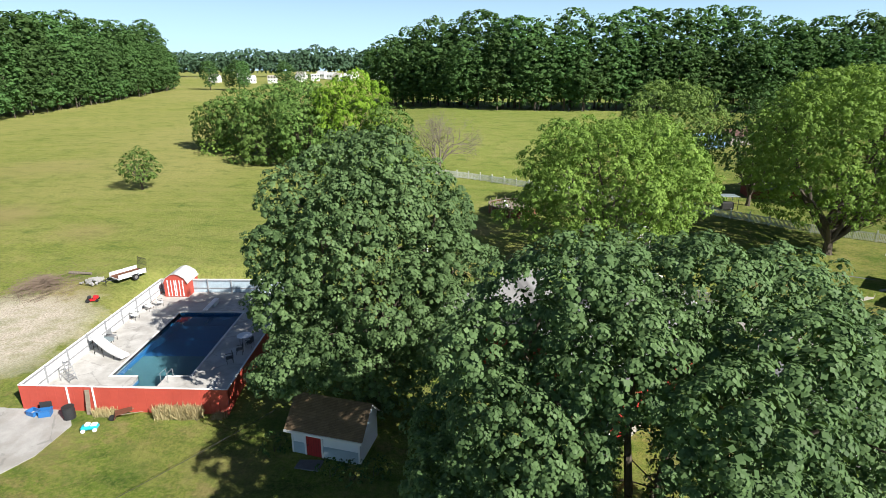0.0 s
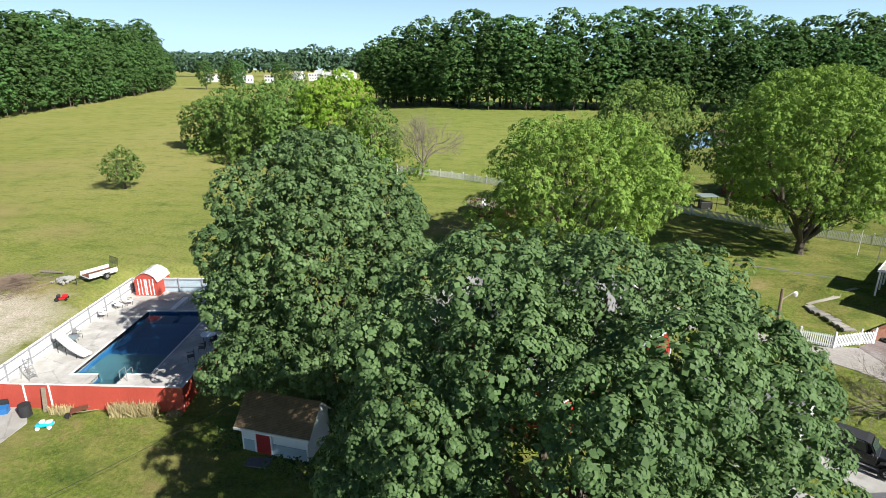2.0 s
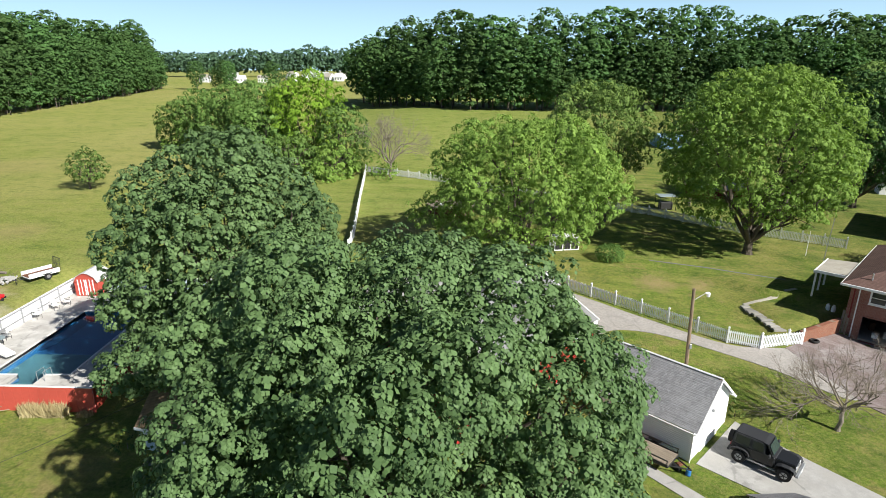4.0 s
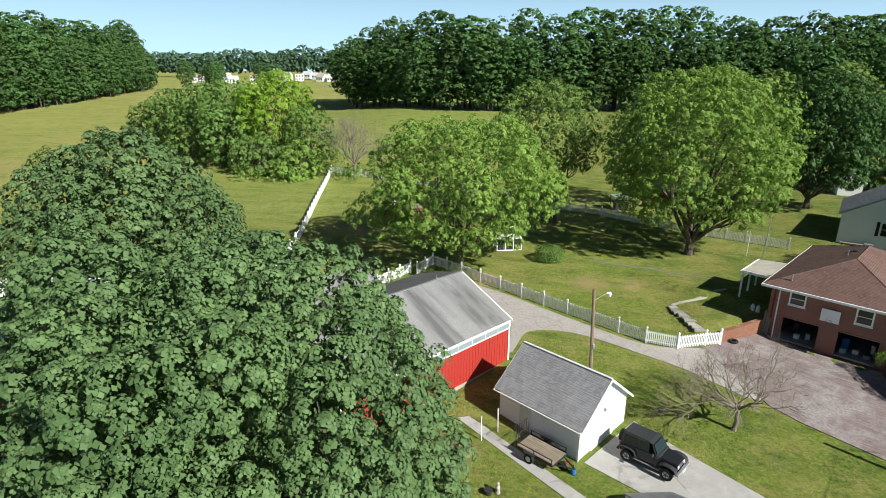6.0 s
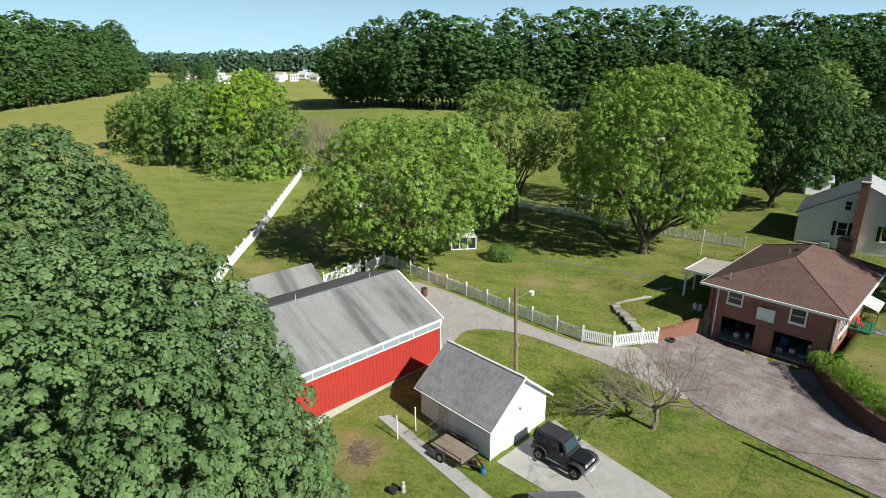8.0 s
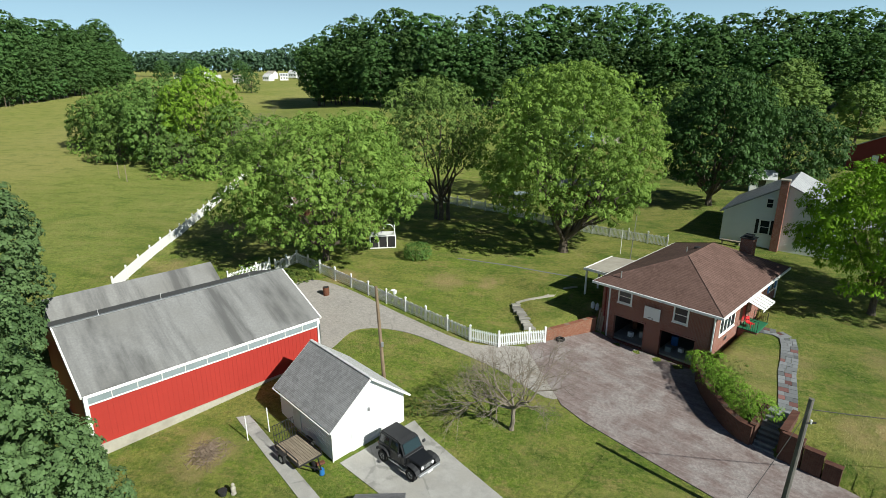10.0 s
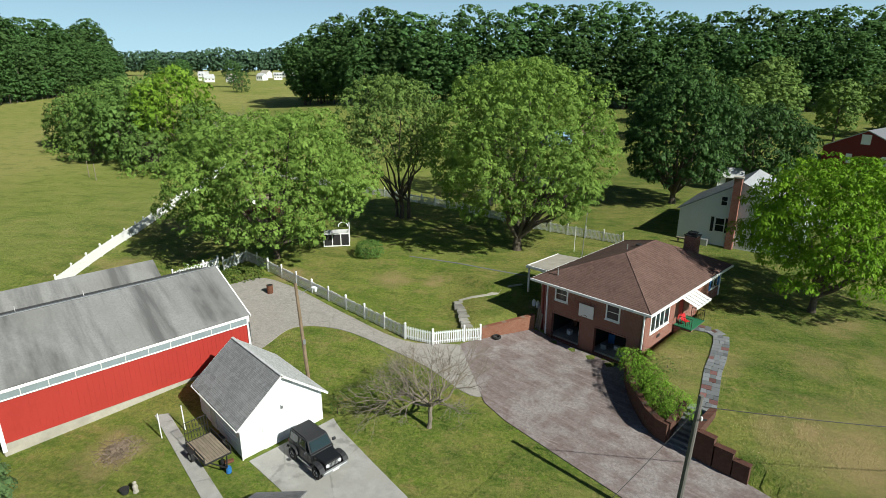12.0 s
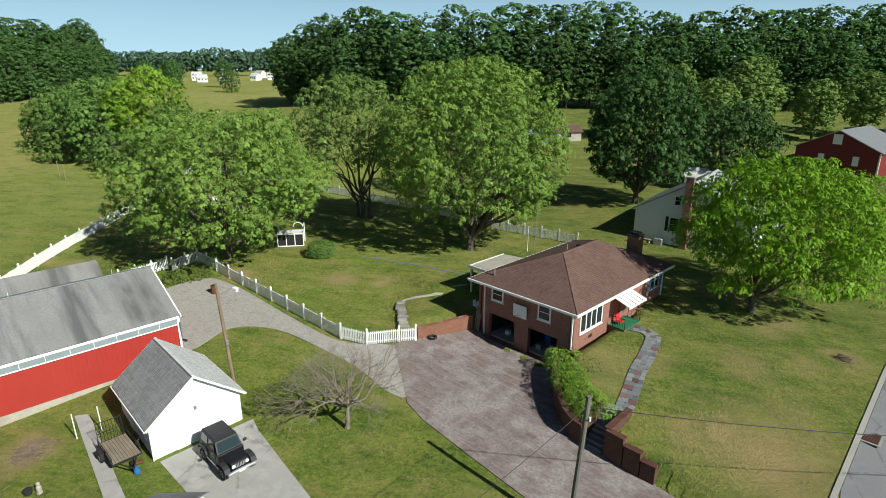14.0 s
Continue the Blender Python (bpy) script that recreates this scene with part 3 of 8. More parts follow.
# drives, court, paths and road
drape("driveway", curve_through([(13.5, 47.5), (20.2, 39.8), (23.0, 43.3), (27.0, 43.0), (31.5, 40.0), (34.5, 37.6), (38.0, 34.2), (40.5, 37.5), (37.5, 40.6), (32.5, 41.3), (27.0, 45.6), (20.5, 51.2), (16.5, 52.6)]), M["asphalt"], "worn grey asphalt drive curving past the picket fence")
drape("driveway_court", [(36.9, 40.9), (38.4, 33.6), (39.6, 31.8), (45.3, 25.4), (50, 20.0), (56.5, 20.0), (54.0, 24.6), (52.6, 26.4), (50.5, 28.55), (49.5, 29.9), (48.75, 31.4), (48.6, 33), (48.7, 36.6), (50.2, 37.6), (47, 40.6), (43.7, 43.7), (42.9, 43.95), (38.6, 41.75)], M["court"], "reddish worn asphalt court before the garage doors", lift=0.055)
drape("garage_apron", [(24.3, 28.0), (28.5, 31.9), (29.2, 30.8), (35.5, 23.2), (31.0, 19.5), (27.4, 25.2)], M["concrete"], "pale concrete apron with the parked car on it")
drape("garden_walk", [(16.75, 32.1), (17.6, 32.3), (23.9, 25.1), (27.5, 20.5), (26.4, 20.2), (22.7, 25.1)], M["concrete"], "narrow concrete garden walk beside the white garage")
drape("road", [(61.95, 25.25), (71.55, 35.2), (89.5, 53.4), (140, 100), (150, 92), (70, 8), (50, 8)], M["road"], "grey asphalt road behind its kerb", lift=0.035, step=1.2, thick=0.05)
drape("kerb", [(61.73, 25.47), (71.33, 35.42), (89.3, 53.45), (89.5, 53.25), (71.53, 35.22), (61.93, 25.27), (46.2, 8.6), (45.95, 8.85)], M["kerb"], "pale concrete kerb along the road", lift=0.07, step=2.0, thick=0.3)
drape("pool_drive", [(-33, 33.2), (-25.1, 32.9), (-24.0, 31.3), (-24.5, 28.5), (-27.5, 24), (-45, 24), (-45, 33.5)], M["pool_concrete"], "cracked pale concrete drive beside the pool fence")
drape("gravel_drive", curve_through([(-60, 37), (-36, 37.2), (-33.2, 36.4), (-33.8, 34.2), (-60, 33.9)], 4), M["road"], "worn grey drive leading past the gravel", lift=0.03)


# ---- the red barn and its annex ----
def build_barn():
    ux, uy = 0.714, 0.7003
    barn = thing("barn", "long red barn with white trim and a weathered grey roof", "barn", on_plan(9.79, 28.24, 0, ux, uy))
    L, eave, ridge, half, back = 15.55, 4.42, 6.99, 5.35, 10.3
    bm = bmesh.new()
    box(bm, 0.0, L, 0.0, 0.25, -0.6, 1.0)
    box(bm, -0.02, 0.25, 0.25, back, -0.6, 0.7)
    box(bm, L - 0.25, L + 0.02, 0.25, back, -0.6, 1.5)
    part("foundation", bm, M["found"], barn, "stained pale rendered foundation")
    bm = bmesh.new()
    box(bm, 0, L, 0.05, 0.2, 1.004, eave - 0.62)
    wall = part("front_wall", bm, M["red"], barn, "red ribbed metal siding")
    rib = bpy.data.meshes.new("rib")
    bm = bm_box(0, 0.035, 0.034, 0.06, 1.01, eave - 0.63)
    bm.to_mesh(rib)
    bm.free()
    rib.materials.append(M["red"])
    x = 0.16
    while x < L - 0.1:
        ob = new("rib", rib)
        ob.parent, ob.location = wall, (x, 0, 0)
        x += 0.305
    for name, x0, x1 in (("gable_wall", 0.0, 0.18), ("gable_wall", L - 0.18, L)):
        bm = bmesh.new()
        sec = [(0.2, 0.55), (back, 0.55), (back, eave + 0.7), (half, ridge - 0.12), (0.2, eave - 0.1)]
        a = [bm.verts.new((x0, y, z)) for y, z in sec]
        b = [bm.verts.new((x1, y, z)) for y, z in sec]
        bm.faces.new(a[::-1])
        bm.faces.new(b)
        for i in range(5):
            bm.faces.new((a[i], a[(i + 1) % 5], b[(i + 1) % 5], b[i]))
        part(name, bm, M["red"], barn)
    part("back_wall", bm_box(0, L, back - 0.2, back, 0.4, eave + 0.7), M["red"], barn)
    # the pale panel strip below the eave, between two white rails
    part("strip_rail", bm_box(-0.05, L + 0.05, -0.06, 0.12, eave - 0.17, eave + 0.02, 0.01), M["white"], barn, "white eave board")
    part("strip_rail", bm_box(0.16, L - 0.16, -0.05, 0.14, eave - 0.68, eave - 0.585, 0.01), M["white"], barn, "white rail below the panels")
    x, n = 0.02, 11
    for i in range(n):
        x0, x1 = i * L / n + 0.03, (i + 1) * L / n - 0.03
        part("strip_panel", bm_box(x0, x1, -0.03, 0.1, eave - 0.58, eave - 0.17), M["strip"], barn)
        if i:
            part("strip_batten", bm_box(x0 - 0.056, x0 - 0.004, -0.035, 0.1, eave - 0.583, eave - 0.172), M["old_white"], barn)
    for x0 in (-0.06, L - 0.16):
        part("corner_board", bm_box(x0, x0 + 0.22, -0.05, 0.22, 0.5, eave - 0.16, 0.01), M["white"], barn, "white corner board")
    bm = bmesh.new()
    slab(bm, [(-0.15, -0.05, eave + 0.08), (L + 0.15, -0.05, eave + 0.08), (L + 0.15, half, ridge), (-0.15, half, ridge)], 0.08)
    part("roof", bm, M["roofing"], barn, "weathered grey roofing with dark runs")
    bm = bmesh.new()
    slab(bm, [(-0.15, half + 0.004, ridge - 0.004), (L + 0.15, half + 0.004, ridge - 0.004), (L + 0.15, back + 0.2, ridge - 1.55), (-0.15, back + 0.2, ridge - 1.55)], 0.08)
    part("roof", bm, M["dark_roofing"], barn, "darker rear roof slope")
    part("ridge_cap", bm_box(-0.15, L + 0.15, half - 0.12, half + 0.1, ridge - 0.03, ridge + 0.035, 0.01), M["metal"], barn)
    for x in (2.5, 6.4, 12.9):
        part("lightning_rod", bm_tube((x, half, ridge), (x, half, ridge + 0.45), 0.015, 0.006), M["white"], barn)
    for x0 in (-0.2, L + 0.1):
        bm = bmesh.new()
        slab(bm, [(x0, -0.14, eave + 0.07), (x0 + 0.1, -0.14, eave + 0.07), (x0 + 0.1, half, ridge + 0.01), (x0, half, ridge + 0.01)], 0.18)
        part("barge_board", bm, M["white"], barn)
    return barn


def build_annex():
    annex = thing("barn_annex", "low barn annex with a grey sheet roof", "outbuilding", on_plan(1.42, 38.36, 0, 0.714, 0.7003))
    L, d, eave, ridge = 12.8, 6.0, 3.1, 5.28
    bm = bmesh.new()
    gable_block(bm, L, d, 0.6, eave - 0.08, ridge - 0.1)
    part("wall", bm, M["found"], annex)
    for y0, y1, z0, z1 in ((-0.25, d / 2, eave, ridge), (d / 2 + 0.004, d + 0.25, ridge - 0.004, eave)):
        bm = bmesh.new()
        slab(bm, [(-0.2, y0, z0), (L + 0.2, y0, z0), (L + 0.2, y1, z1), (-0.2, y1, z1)], 0.07)
        part("roof", bm, M["roofing"], annex)
    return annex


build_barn()
build_annex()


# ---- the white garage ----
def build_garage():
    # own x runs back along the side wall, own y across the gable front from its sunny corner
    g = thing("garage", "small white garage with a steep grey shingle roof", "garage", on_plan(27.82, 31.9, 0, -0.694, 0.7199))
    L, w, eave, ridge = 6.2, 5.4, 2.68, 4.84
    part("base", bm_box(-0.02, L + 0.02, -0.02, w + 0.02, -0.5, 0.18), M["found"], g)
    bm = bmesh.new()
    gable_block(bm, L, w, 0.18, eave, ridge - 0.1)
    part("wall", bm, M["siding"], g, "white lapped siding")
    bm = bmesh.new()
    for side in (-0.015, w - 0.01):
        z = 0.3
        while z < eave - 0.1:
            box(bm, 0, L, side, side + 0.025, z, z + 0.012)
            z += 0.13
    part("siding_lap", bm, M["siding"], g)
    run = (ridge - eave) / (w / 2)
    for y0, y1, z0, z1 in ((-0.3, w / 2, eave - 0.3 * run, ridge), (w + 0.3, w / 2, eave - 0.3 * run, ridge)):
        # sun and shade put into the colour: the sunny slope gets the paler shingles
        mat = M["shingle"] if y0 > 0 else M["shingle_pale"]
        n = 22
        slope = thing("roof", "", "")
        slope.parent = g
        slope["label"] = "grey shingle slope, shade in its colour" if y0 > 0 else "pale grey shingle slope, shade in its colour"
        for i in range(n):
            bm = bmesh.new()
            a, b = i / n, (i + 1) / n + 0.012
            ya, yb = y0 + (y1 - y0) * a, y0 + (y1 - y0) * min(1, b)
            za, zb = z0 + (z1 - z0) * a, z0 + (z1 - z0) * min(1, b)
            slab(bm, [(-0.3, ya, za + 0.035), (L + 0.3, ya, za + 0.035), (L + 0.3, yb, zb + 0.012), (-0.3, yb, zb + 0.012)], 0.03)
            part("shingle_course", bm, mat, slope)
    for x0 in (-0.34, L + 0.26):
        for y0, y1, z0, z1 in ((-0.34, w / 2, eave - 0.34 * run, ridge), (w + 0.34, w / 2, eave - 0.34 * run, ridge)):
            bm = bmesh.new()
            slab(bm, [(x0, y0, z0 + 0.02), (x0 + 0.06, y0, z0 + 0.02), (x0 + 0.06, y1, z1 + 0.02), (x0, y1, z1 + 0.02)], 0.13)
            part("barge_board", bm, M["white"], g)
    for y0 in (-0.4, w + 0.28):
        part("gutter", bm_box(-0.3, L + 0.3, y0 + 0.04, y0 + 0.11, eave - 0.36 * run - 0.05, eave - 0.36 * run + 0.02, 0.015), M["white"], g)
    part("downpipe", bm_box(-0.07, 0.02, w + 0.01, w + 0.09, 0.1, eave - 0.3, 0.01), M["white"], g)
    part("ridge_cap", bm_box(-0.3, L + 0.3, w / 2 - 0.1, w / 2 + 0.1, ridge - 0.02, ridge + 0.045, 0.02), M["shingle_pale"], g)
    door = part("garage_door", bm_box(-0.05, 0.0, 1.5, 4.1, 0.1, 2.2, 0.01), M["white"], g, "white panelled garage door")
    for k in range(4):
        bm = bmesh.new()
        for j in range(4):
            box(bm, -0.065, -0.045, 1.58 + j * 0.64, 2.12 + j * 0.64, 0.2 + k * 0.5, 0.58 + k * 0.5, 0.008)
        part("door_panel", bm, M["white"], door)
    part("side_door", bm_box(3.6, 4.5, w + 0.005, w + 0.05, 0.15, 2.15, 0.01), M["old_white"], g, "grey-white side door")
    part("wall_lamp", bm_box(-0.14, -0.0, 2.7, 2.84, 2.5, 2.75, 0.03), M["metal"], g)
    return g


build_garage()


# ---- the brick house ----
def wall_with_holes(bm, length, z0, z1, thick, holes):
    """A wall along x with rectangular openings (x0, x1, z0, z1)."""
    xs = sorted({0, length, *[h[0] for h in holes], *[h[1] for h in holes]})
    zs = sorted({z0, z1, *[h[2] for h in holes], *[h[3] for h in holes]})
    for i in range(len(xs) - 1):
        for j in range(len(zs) - 1):
            cx, cz = (xs[i] + xs[i + 1]) / 2, (zs[j] + zs[j + 1]) / 2
            if not any(h[0] < cx < h[1] and h[2] < cz < h[3] for h in holes):
                box(bm, xs[i], xs[i + 1], 0, thick, zs[j], zs[j + 1])
    bmesh.ops.remove_doubles(bm, verts=bm.verts[:], dist=0.001)


def window(parent, x0, x1, z0, z1, y=0.0, bars=1, name="window", trim=0.12, blind=False):
    """A framed sash window set in a wall that lies along the parent's x axis, facing -y."""
    w = thing(name, "", "")
    w.parent = parent
    for k in ("label", "category"):
        if k in w:
            del w[k]
    bm = bmesh.new()
    for a in ((x0 - trim, x0, z0 - trim, z1 + trim), (x1, x1 + trim, z0 - trim, z1 + trim), (x0, x1, z1, z1 + trim), (x0, x1, z0 - trim, z0)):
        box(bm, a[0], a[1], y - 0.05, y + 0.08, a[2], a[3])
    part("window_frame", bm, M["white"], w, "white frame")
    for i in range(bars):
        a, b = x0 + (x1 - x0) * i / bars, x0 + (x1 - x0) * (i + 1) / bars
        part("pane", bm_box(a + 0.02, b - 0.02, y + 0.02, y + 0.04, z0, z1), M["glass"], w)
        if i:
            part("mullion", bm_box(a - 0.06, a + 0.06, y - 0.03, y + 0.05, z0, z1), M["white"], w)
        if bars < 3:
            part("meeting_rail", bm_box(a + 0.02, b - 0.02, y - 0.005, y + 0.05, (z0 + z1) / 2 - 0.025, (z0 + z1) / 2 + 0.025), M["white"], w)
        if blind:
            part("blind", bm_box(a + 0.03, b - 0.03, y + 0.045, y + 0.06, (z0 + z1) / 2, z1), M["white"], w)
    part("window_sill", bm_box(x0 - trim - 0.04, x1 + trim + 0.04, y - 0.1, y + 0.02, z0 - trim - 0.06, z0 - trim), M["white"], w)
    return w


HOUSE_AT = on_plan(43.77, 44.38, 0, 0.7046, -0.7096)


def build_house():
    # own x runs along the garage end towards the lawn corner, own y back along the long side
    h = thing("brick_house", "two-level red brick house with a brown hipped roof", "house")
    h.matrix_world = HOUSE_AT
    W, L, eave = 9.2, 14.2, 5.45
    # garage end, facing the court
    end = thing("end_wall", "", "")
    for k in ("label", "category"):
        if k in end:
            del end[k]
    end.parent = h
    doors = [(1.2, 3.85, 0.6, 2.85), (5.2, 7.9, 0.6, 2.85)]
    wins = [(1.5, 2.5, 4.2, 5.15), (6.15, 7.1, 4.0, 5.1)]
    bm = bmesh.new()
    wall_with_holes(bm, W, -0.4, eave, 0.3, doors + wins)
    part("wall", bm, M["brick"], end, "red brick wall with two open garage doors")
    for x0, x1, z0, z1 in wins:
        window(end, x0, x1, z0, z1, 0.0, blind=True)
    for x0, x1, z0, z1 in doors:
        bm = bmesh.new()
        box(bm, x0 - 0.3, x1 + 0.3, 5.5, 5.6, 0.2, 3.0)
        box(bm, x0 - 0.32, x0 - 0.3, 0.3, 5.6, 0.2, 3.0)
        box(bm, x1 + 0.3, x1 + 0.32, 0.3, 5.6, 0.2, 3.0)
        box(bm, x0 - 0.3, x1 + 0.3, 0.3, 5.6, 3.0, 3.05)
        # bay walls and ceiling coloured near black in place of indoor shade
        part("garage_bay", bm, M["dark"], end, "garage interior, its shade put into a near-black colour")
        part("bay_floor", bm_box(x0 - 0.3, x1 + 0.3, 0.31, 5.5, 0.6, 0.75), M["found"], end)
        bm = bmesh.new()
        box(bm, x0 - 0.1, x0, -0.03, 0.12, 0.4, z1)
        box(bm, x1, x1 + 0.1, -0.03, 0.12, 0.4, z1)
        box(bm, x0 - 0.1, x1 + 0.1, -0.03, 0.12, z1, z1 + 0.12)
        part("door_frame", bm, M["brick"], end)
    part("downpipe", bm_box(W - 0.12, W - 0.03, -0.1, -0.0, 2.4, eave), M["white"], end, "white downpipe")
    part("downpipe", bm_box(0.6, 0.69, -0.1, -0.0, 0.6, eave), M["white"], end, "white downpipe")
    part("downpipe", bm_box(0.25, 0.35, -0.1, -0.0, 0.6, eave), M["dark_red"], end)
    # long front towards the lawn
    front = thing("front_wall", "", "")
    for k in ("label", "category"):
        if k in front:
            del front[k]
    front.parent = h
    front.matrix_local = pose(W, 0, 0, 0, 0, 90)
    lw = [(1.0, 3.9, 3.45, 5.1), (12.1, 13.5, 3.9, 5.1)]
    fdoor = [(5.8, 6.8, 2.9, 5.0)]
    bm = bmesh.new()
    wall_with_holes(bm, L, 0.5, eave, 0.3, lw + fdoor)
    part("wall", bm, M["brick"], front, "red brick front")
    window(front, *lw[0], 0.02, bars=4, name="bay_window")
    window(front, *lw[1], 0.05, bars=2)
    part("front_door", bm_box(5.8, 6.8, 0.1, 0.16, 2.9, 5.0), M["red_door"], front, "red front door")
    for x in (11.65, 13.6):
        part("shutter", bm_box(x, x + 0.35, -0.06, -0.0, 3.8, 5.2, 0.01), M["blue"], front, "blue shutter")
    part("vent", bm_box(2.2, 2.7, -0.03, 0.0, 2.6, 2.85), M["dark"], front)
    part("downpipe", bm_box(L - 0.2, L - 0.1, -0.1, 0, 2.4, eave), M["white"], front, "white downpipe")
    for bmx in ((0, 0.3, 0.3, L, -0.4, eave), (0.3, W - 0.3, L - 0.3, L, 0.5, eave)):
        part("wall", bm_box(*bmx), M["brick"], h)
    # hipped roof
    o, ridge = 0.62, 7.69
    z = eave + 0.15
    A, B, C, D = (-o, -o, z), (W + o, -o, z), (W + o, L + o, z), (-o, L + o, z)
    mid = W / 2
    R0, R1 = (mid, 5.1, ridge), (mid, L - 3.9, ridge)
    for face in ((A, B, R0), (B, C, R1, R0), (C, D, R1), (D, A, R0, R1)):
        bm = bmesh.new()
        slab(bm, face, 0.06)
        part("roof", bm, M["shingle_brown"], h, "brown shingle slope")
    bm = bmesh.new()
    for a, b in ((A, R0), (B, R0), (C, R1), (D, R1), (R0, R1)):
        tube(bm, Vector(a) - Vector((0, 0, 0.035)), Vector(b) - Vector((0, 0, 0.035)), 0.07, 0.07, 5)
    part("hip_cap", bm, M["shingle_brown"], h)
    bm = bmesh.new()
    box(bm, -o, W + o, -o, L + o, z - 0.26, z - 0.2)
    part("soffit", bm, M["white"], h)
    for q in ((-o - 0.1, W + o + 0.1, -o - 0.1, -o + 0.02), (-o - 0.1, W + o + 0.1, L + o, L + o + 0.1), (-o - 0.1, -o + 0.02, -o, L + o), (W + o - 0.02, W + o + 0.1, -o, L + o)):
        part("gutter", bm_box(*q, z - 0.22, z - 0.02, 0.02), M["white"], h, "white gutter")
    # chimney, vents
    ch = part("chimney", bm_box(5.85, 6.9, 13.5, 14.55, 5.3, 7.75, 0.02), M["brick"], h, "brick chimney")
    part("chimney_cap", bm_box(5.78, 6.97, 13.43, 14.62, 7.75, 7.85, 0.02), M["dark_metal"], ch)
    for fx in (6.05, 6.65):
        part("cap_leg", bm_box(fx, fx + 0.05, 13.9, 14.1, 7.84, 8.01), M["dark_metal"], ch)
    part("flue_cover", bm_box(6.0, 6.75, 13.65, 14.4, 8.0, 8.08, 0.01), M["dark_metal"], ch)
    part("vent_pipe", bm_tube((1.2, 0.5, 5.7), (1.2, 0.5, 6.6), 0.05), M["metal"], h)
    part("vent_pipe", bm_tube((3.6, 7.2, 7.0), (3.6, 7.2, 7.75), 0.05), M["metal"], h)
    part("roof_vent", bm_box(3.7, 4.2, 8.4, 8.9, 7.2, 7.55, 0.05), M["dark_metal"], h)
    # basketball backboard on the end wall
    part("backboard", bm_box(3.8, 5.1, -0.22, -0.15, 3.5, 4.55, 0.01), M["white"], h, "white basketball backboard")
    bm = bmesh.new()
    for k in range(12):
        a, b = 2 * math.pi * k / 12, 2 * math.pi * (k + 1) / 12
        tube(bm, (4.45 + 0.23 * math.cos(a), -0.48 + 0.23 * math.sin(a), 3.7), (4.45 + 0.23 * math.cos(b), -0.48 + 0.23 * math.sin(b), 3.7), 0.012, sides=5)
    part("hoop", bm, M["dark_metal"], h)
    # awning over the front door, green stoop
    aw = thing("awning", "", "")
    for k in ("label", "category"):
        if k in aw:
            del aw[k]
    aw.parent = h
    n = 10
    for i in range(n):
        y0 = 5.2 + i * 0.28
        bm = bmesh.new()
        k = 0.05 * (i % 2)
        slab(bm, [(W + 0.05, y0, 5.2 - k), (W + 1.6, y0, 4.67 - k), (W + 1.6, y0 + 0.27, 4.67 - k), (W + 0.05, y0 + 0.27, 5.2 - k)], 0.03)
        box(bm, W + 1.57, W + 1.6, y0, y0 + 0.26, 4.5 - k, 4.7 - k)
        part("awning_slat", bm, M["old_white"] if i % 2 else M["white"], aw)
    return h


house = build_house()


# ---- trees ----
def leaf_mesh(name, at, face, size, material, parent, rng, droop=0.5, wide=0.62, fold=0.18, label="", tips=None):
    """Many leaves, each a folded blade of two faces; at: stalk ends, face: the way each blade faces; the tips hang by droop."""
    n = len(at)
    face = face / np.maximum(1e-6, np.linalg.norm(face, axis=1))[:, None]
    tip = rng.normal(0, 1, (n, 3)) + np.array((0, 0, -2.2 * droop)) if tips is None else tips.copy()
    tip -= face * (tip * face).sum(1)[:, None]
    tip /= np.maximum(1e-6, np.linalg.norm(tip, axis=1))[:, None]
    side = np.cross(tip, face)
    s = size * rng.uniform(0.65, 1.3, (n, 1))
    shape = ((0, -0.45, 0.0), (0.5 * wide, 0.08, -0.5 * fold), (0, 0.55, -0.12), (-0.5 * wide, 0.08, -0.5 * fold))
    turns = ((0, 1, 2), (0, 2, 3))
    m, q = len(shape), len(turns)
    v = np.empty((n, m, 3))
    for i, (a, b, c) in enumerate(shape):
        v[:, i] = at + s * (a * side + b * tip + c * face)
    k = np.arange(n)[:, None] * m
    tri = np.concatenate([k + np.array(t) for t in turns], axis=1).reshape(-1)
    data = bpy.data.meshes.new(name)
    data.vertices.add(n * m)
    data.vertices.foreach_set("co", v.reshape(-1))
    data.loops.add(n * q * 3)
    data.loops.foreach_set("vertex_index", tri)
    data.polygons.add(n * q)
    data.polygons.foreach_set("loop_start", np.arange(n * q) * 3)
    data.materials.append(material)
    data.update(calc_edges=True)
    ob = new(name, data)
    ob.parent = parent
    if label:
        ob["label"] = label
    return ob


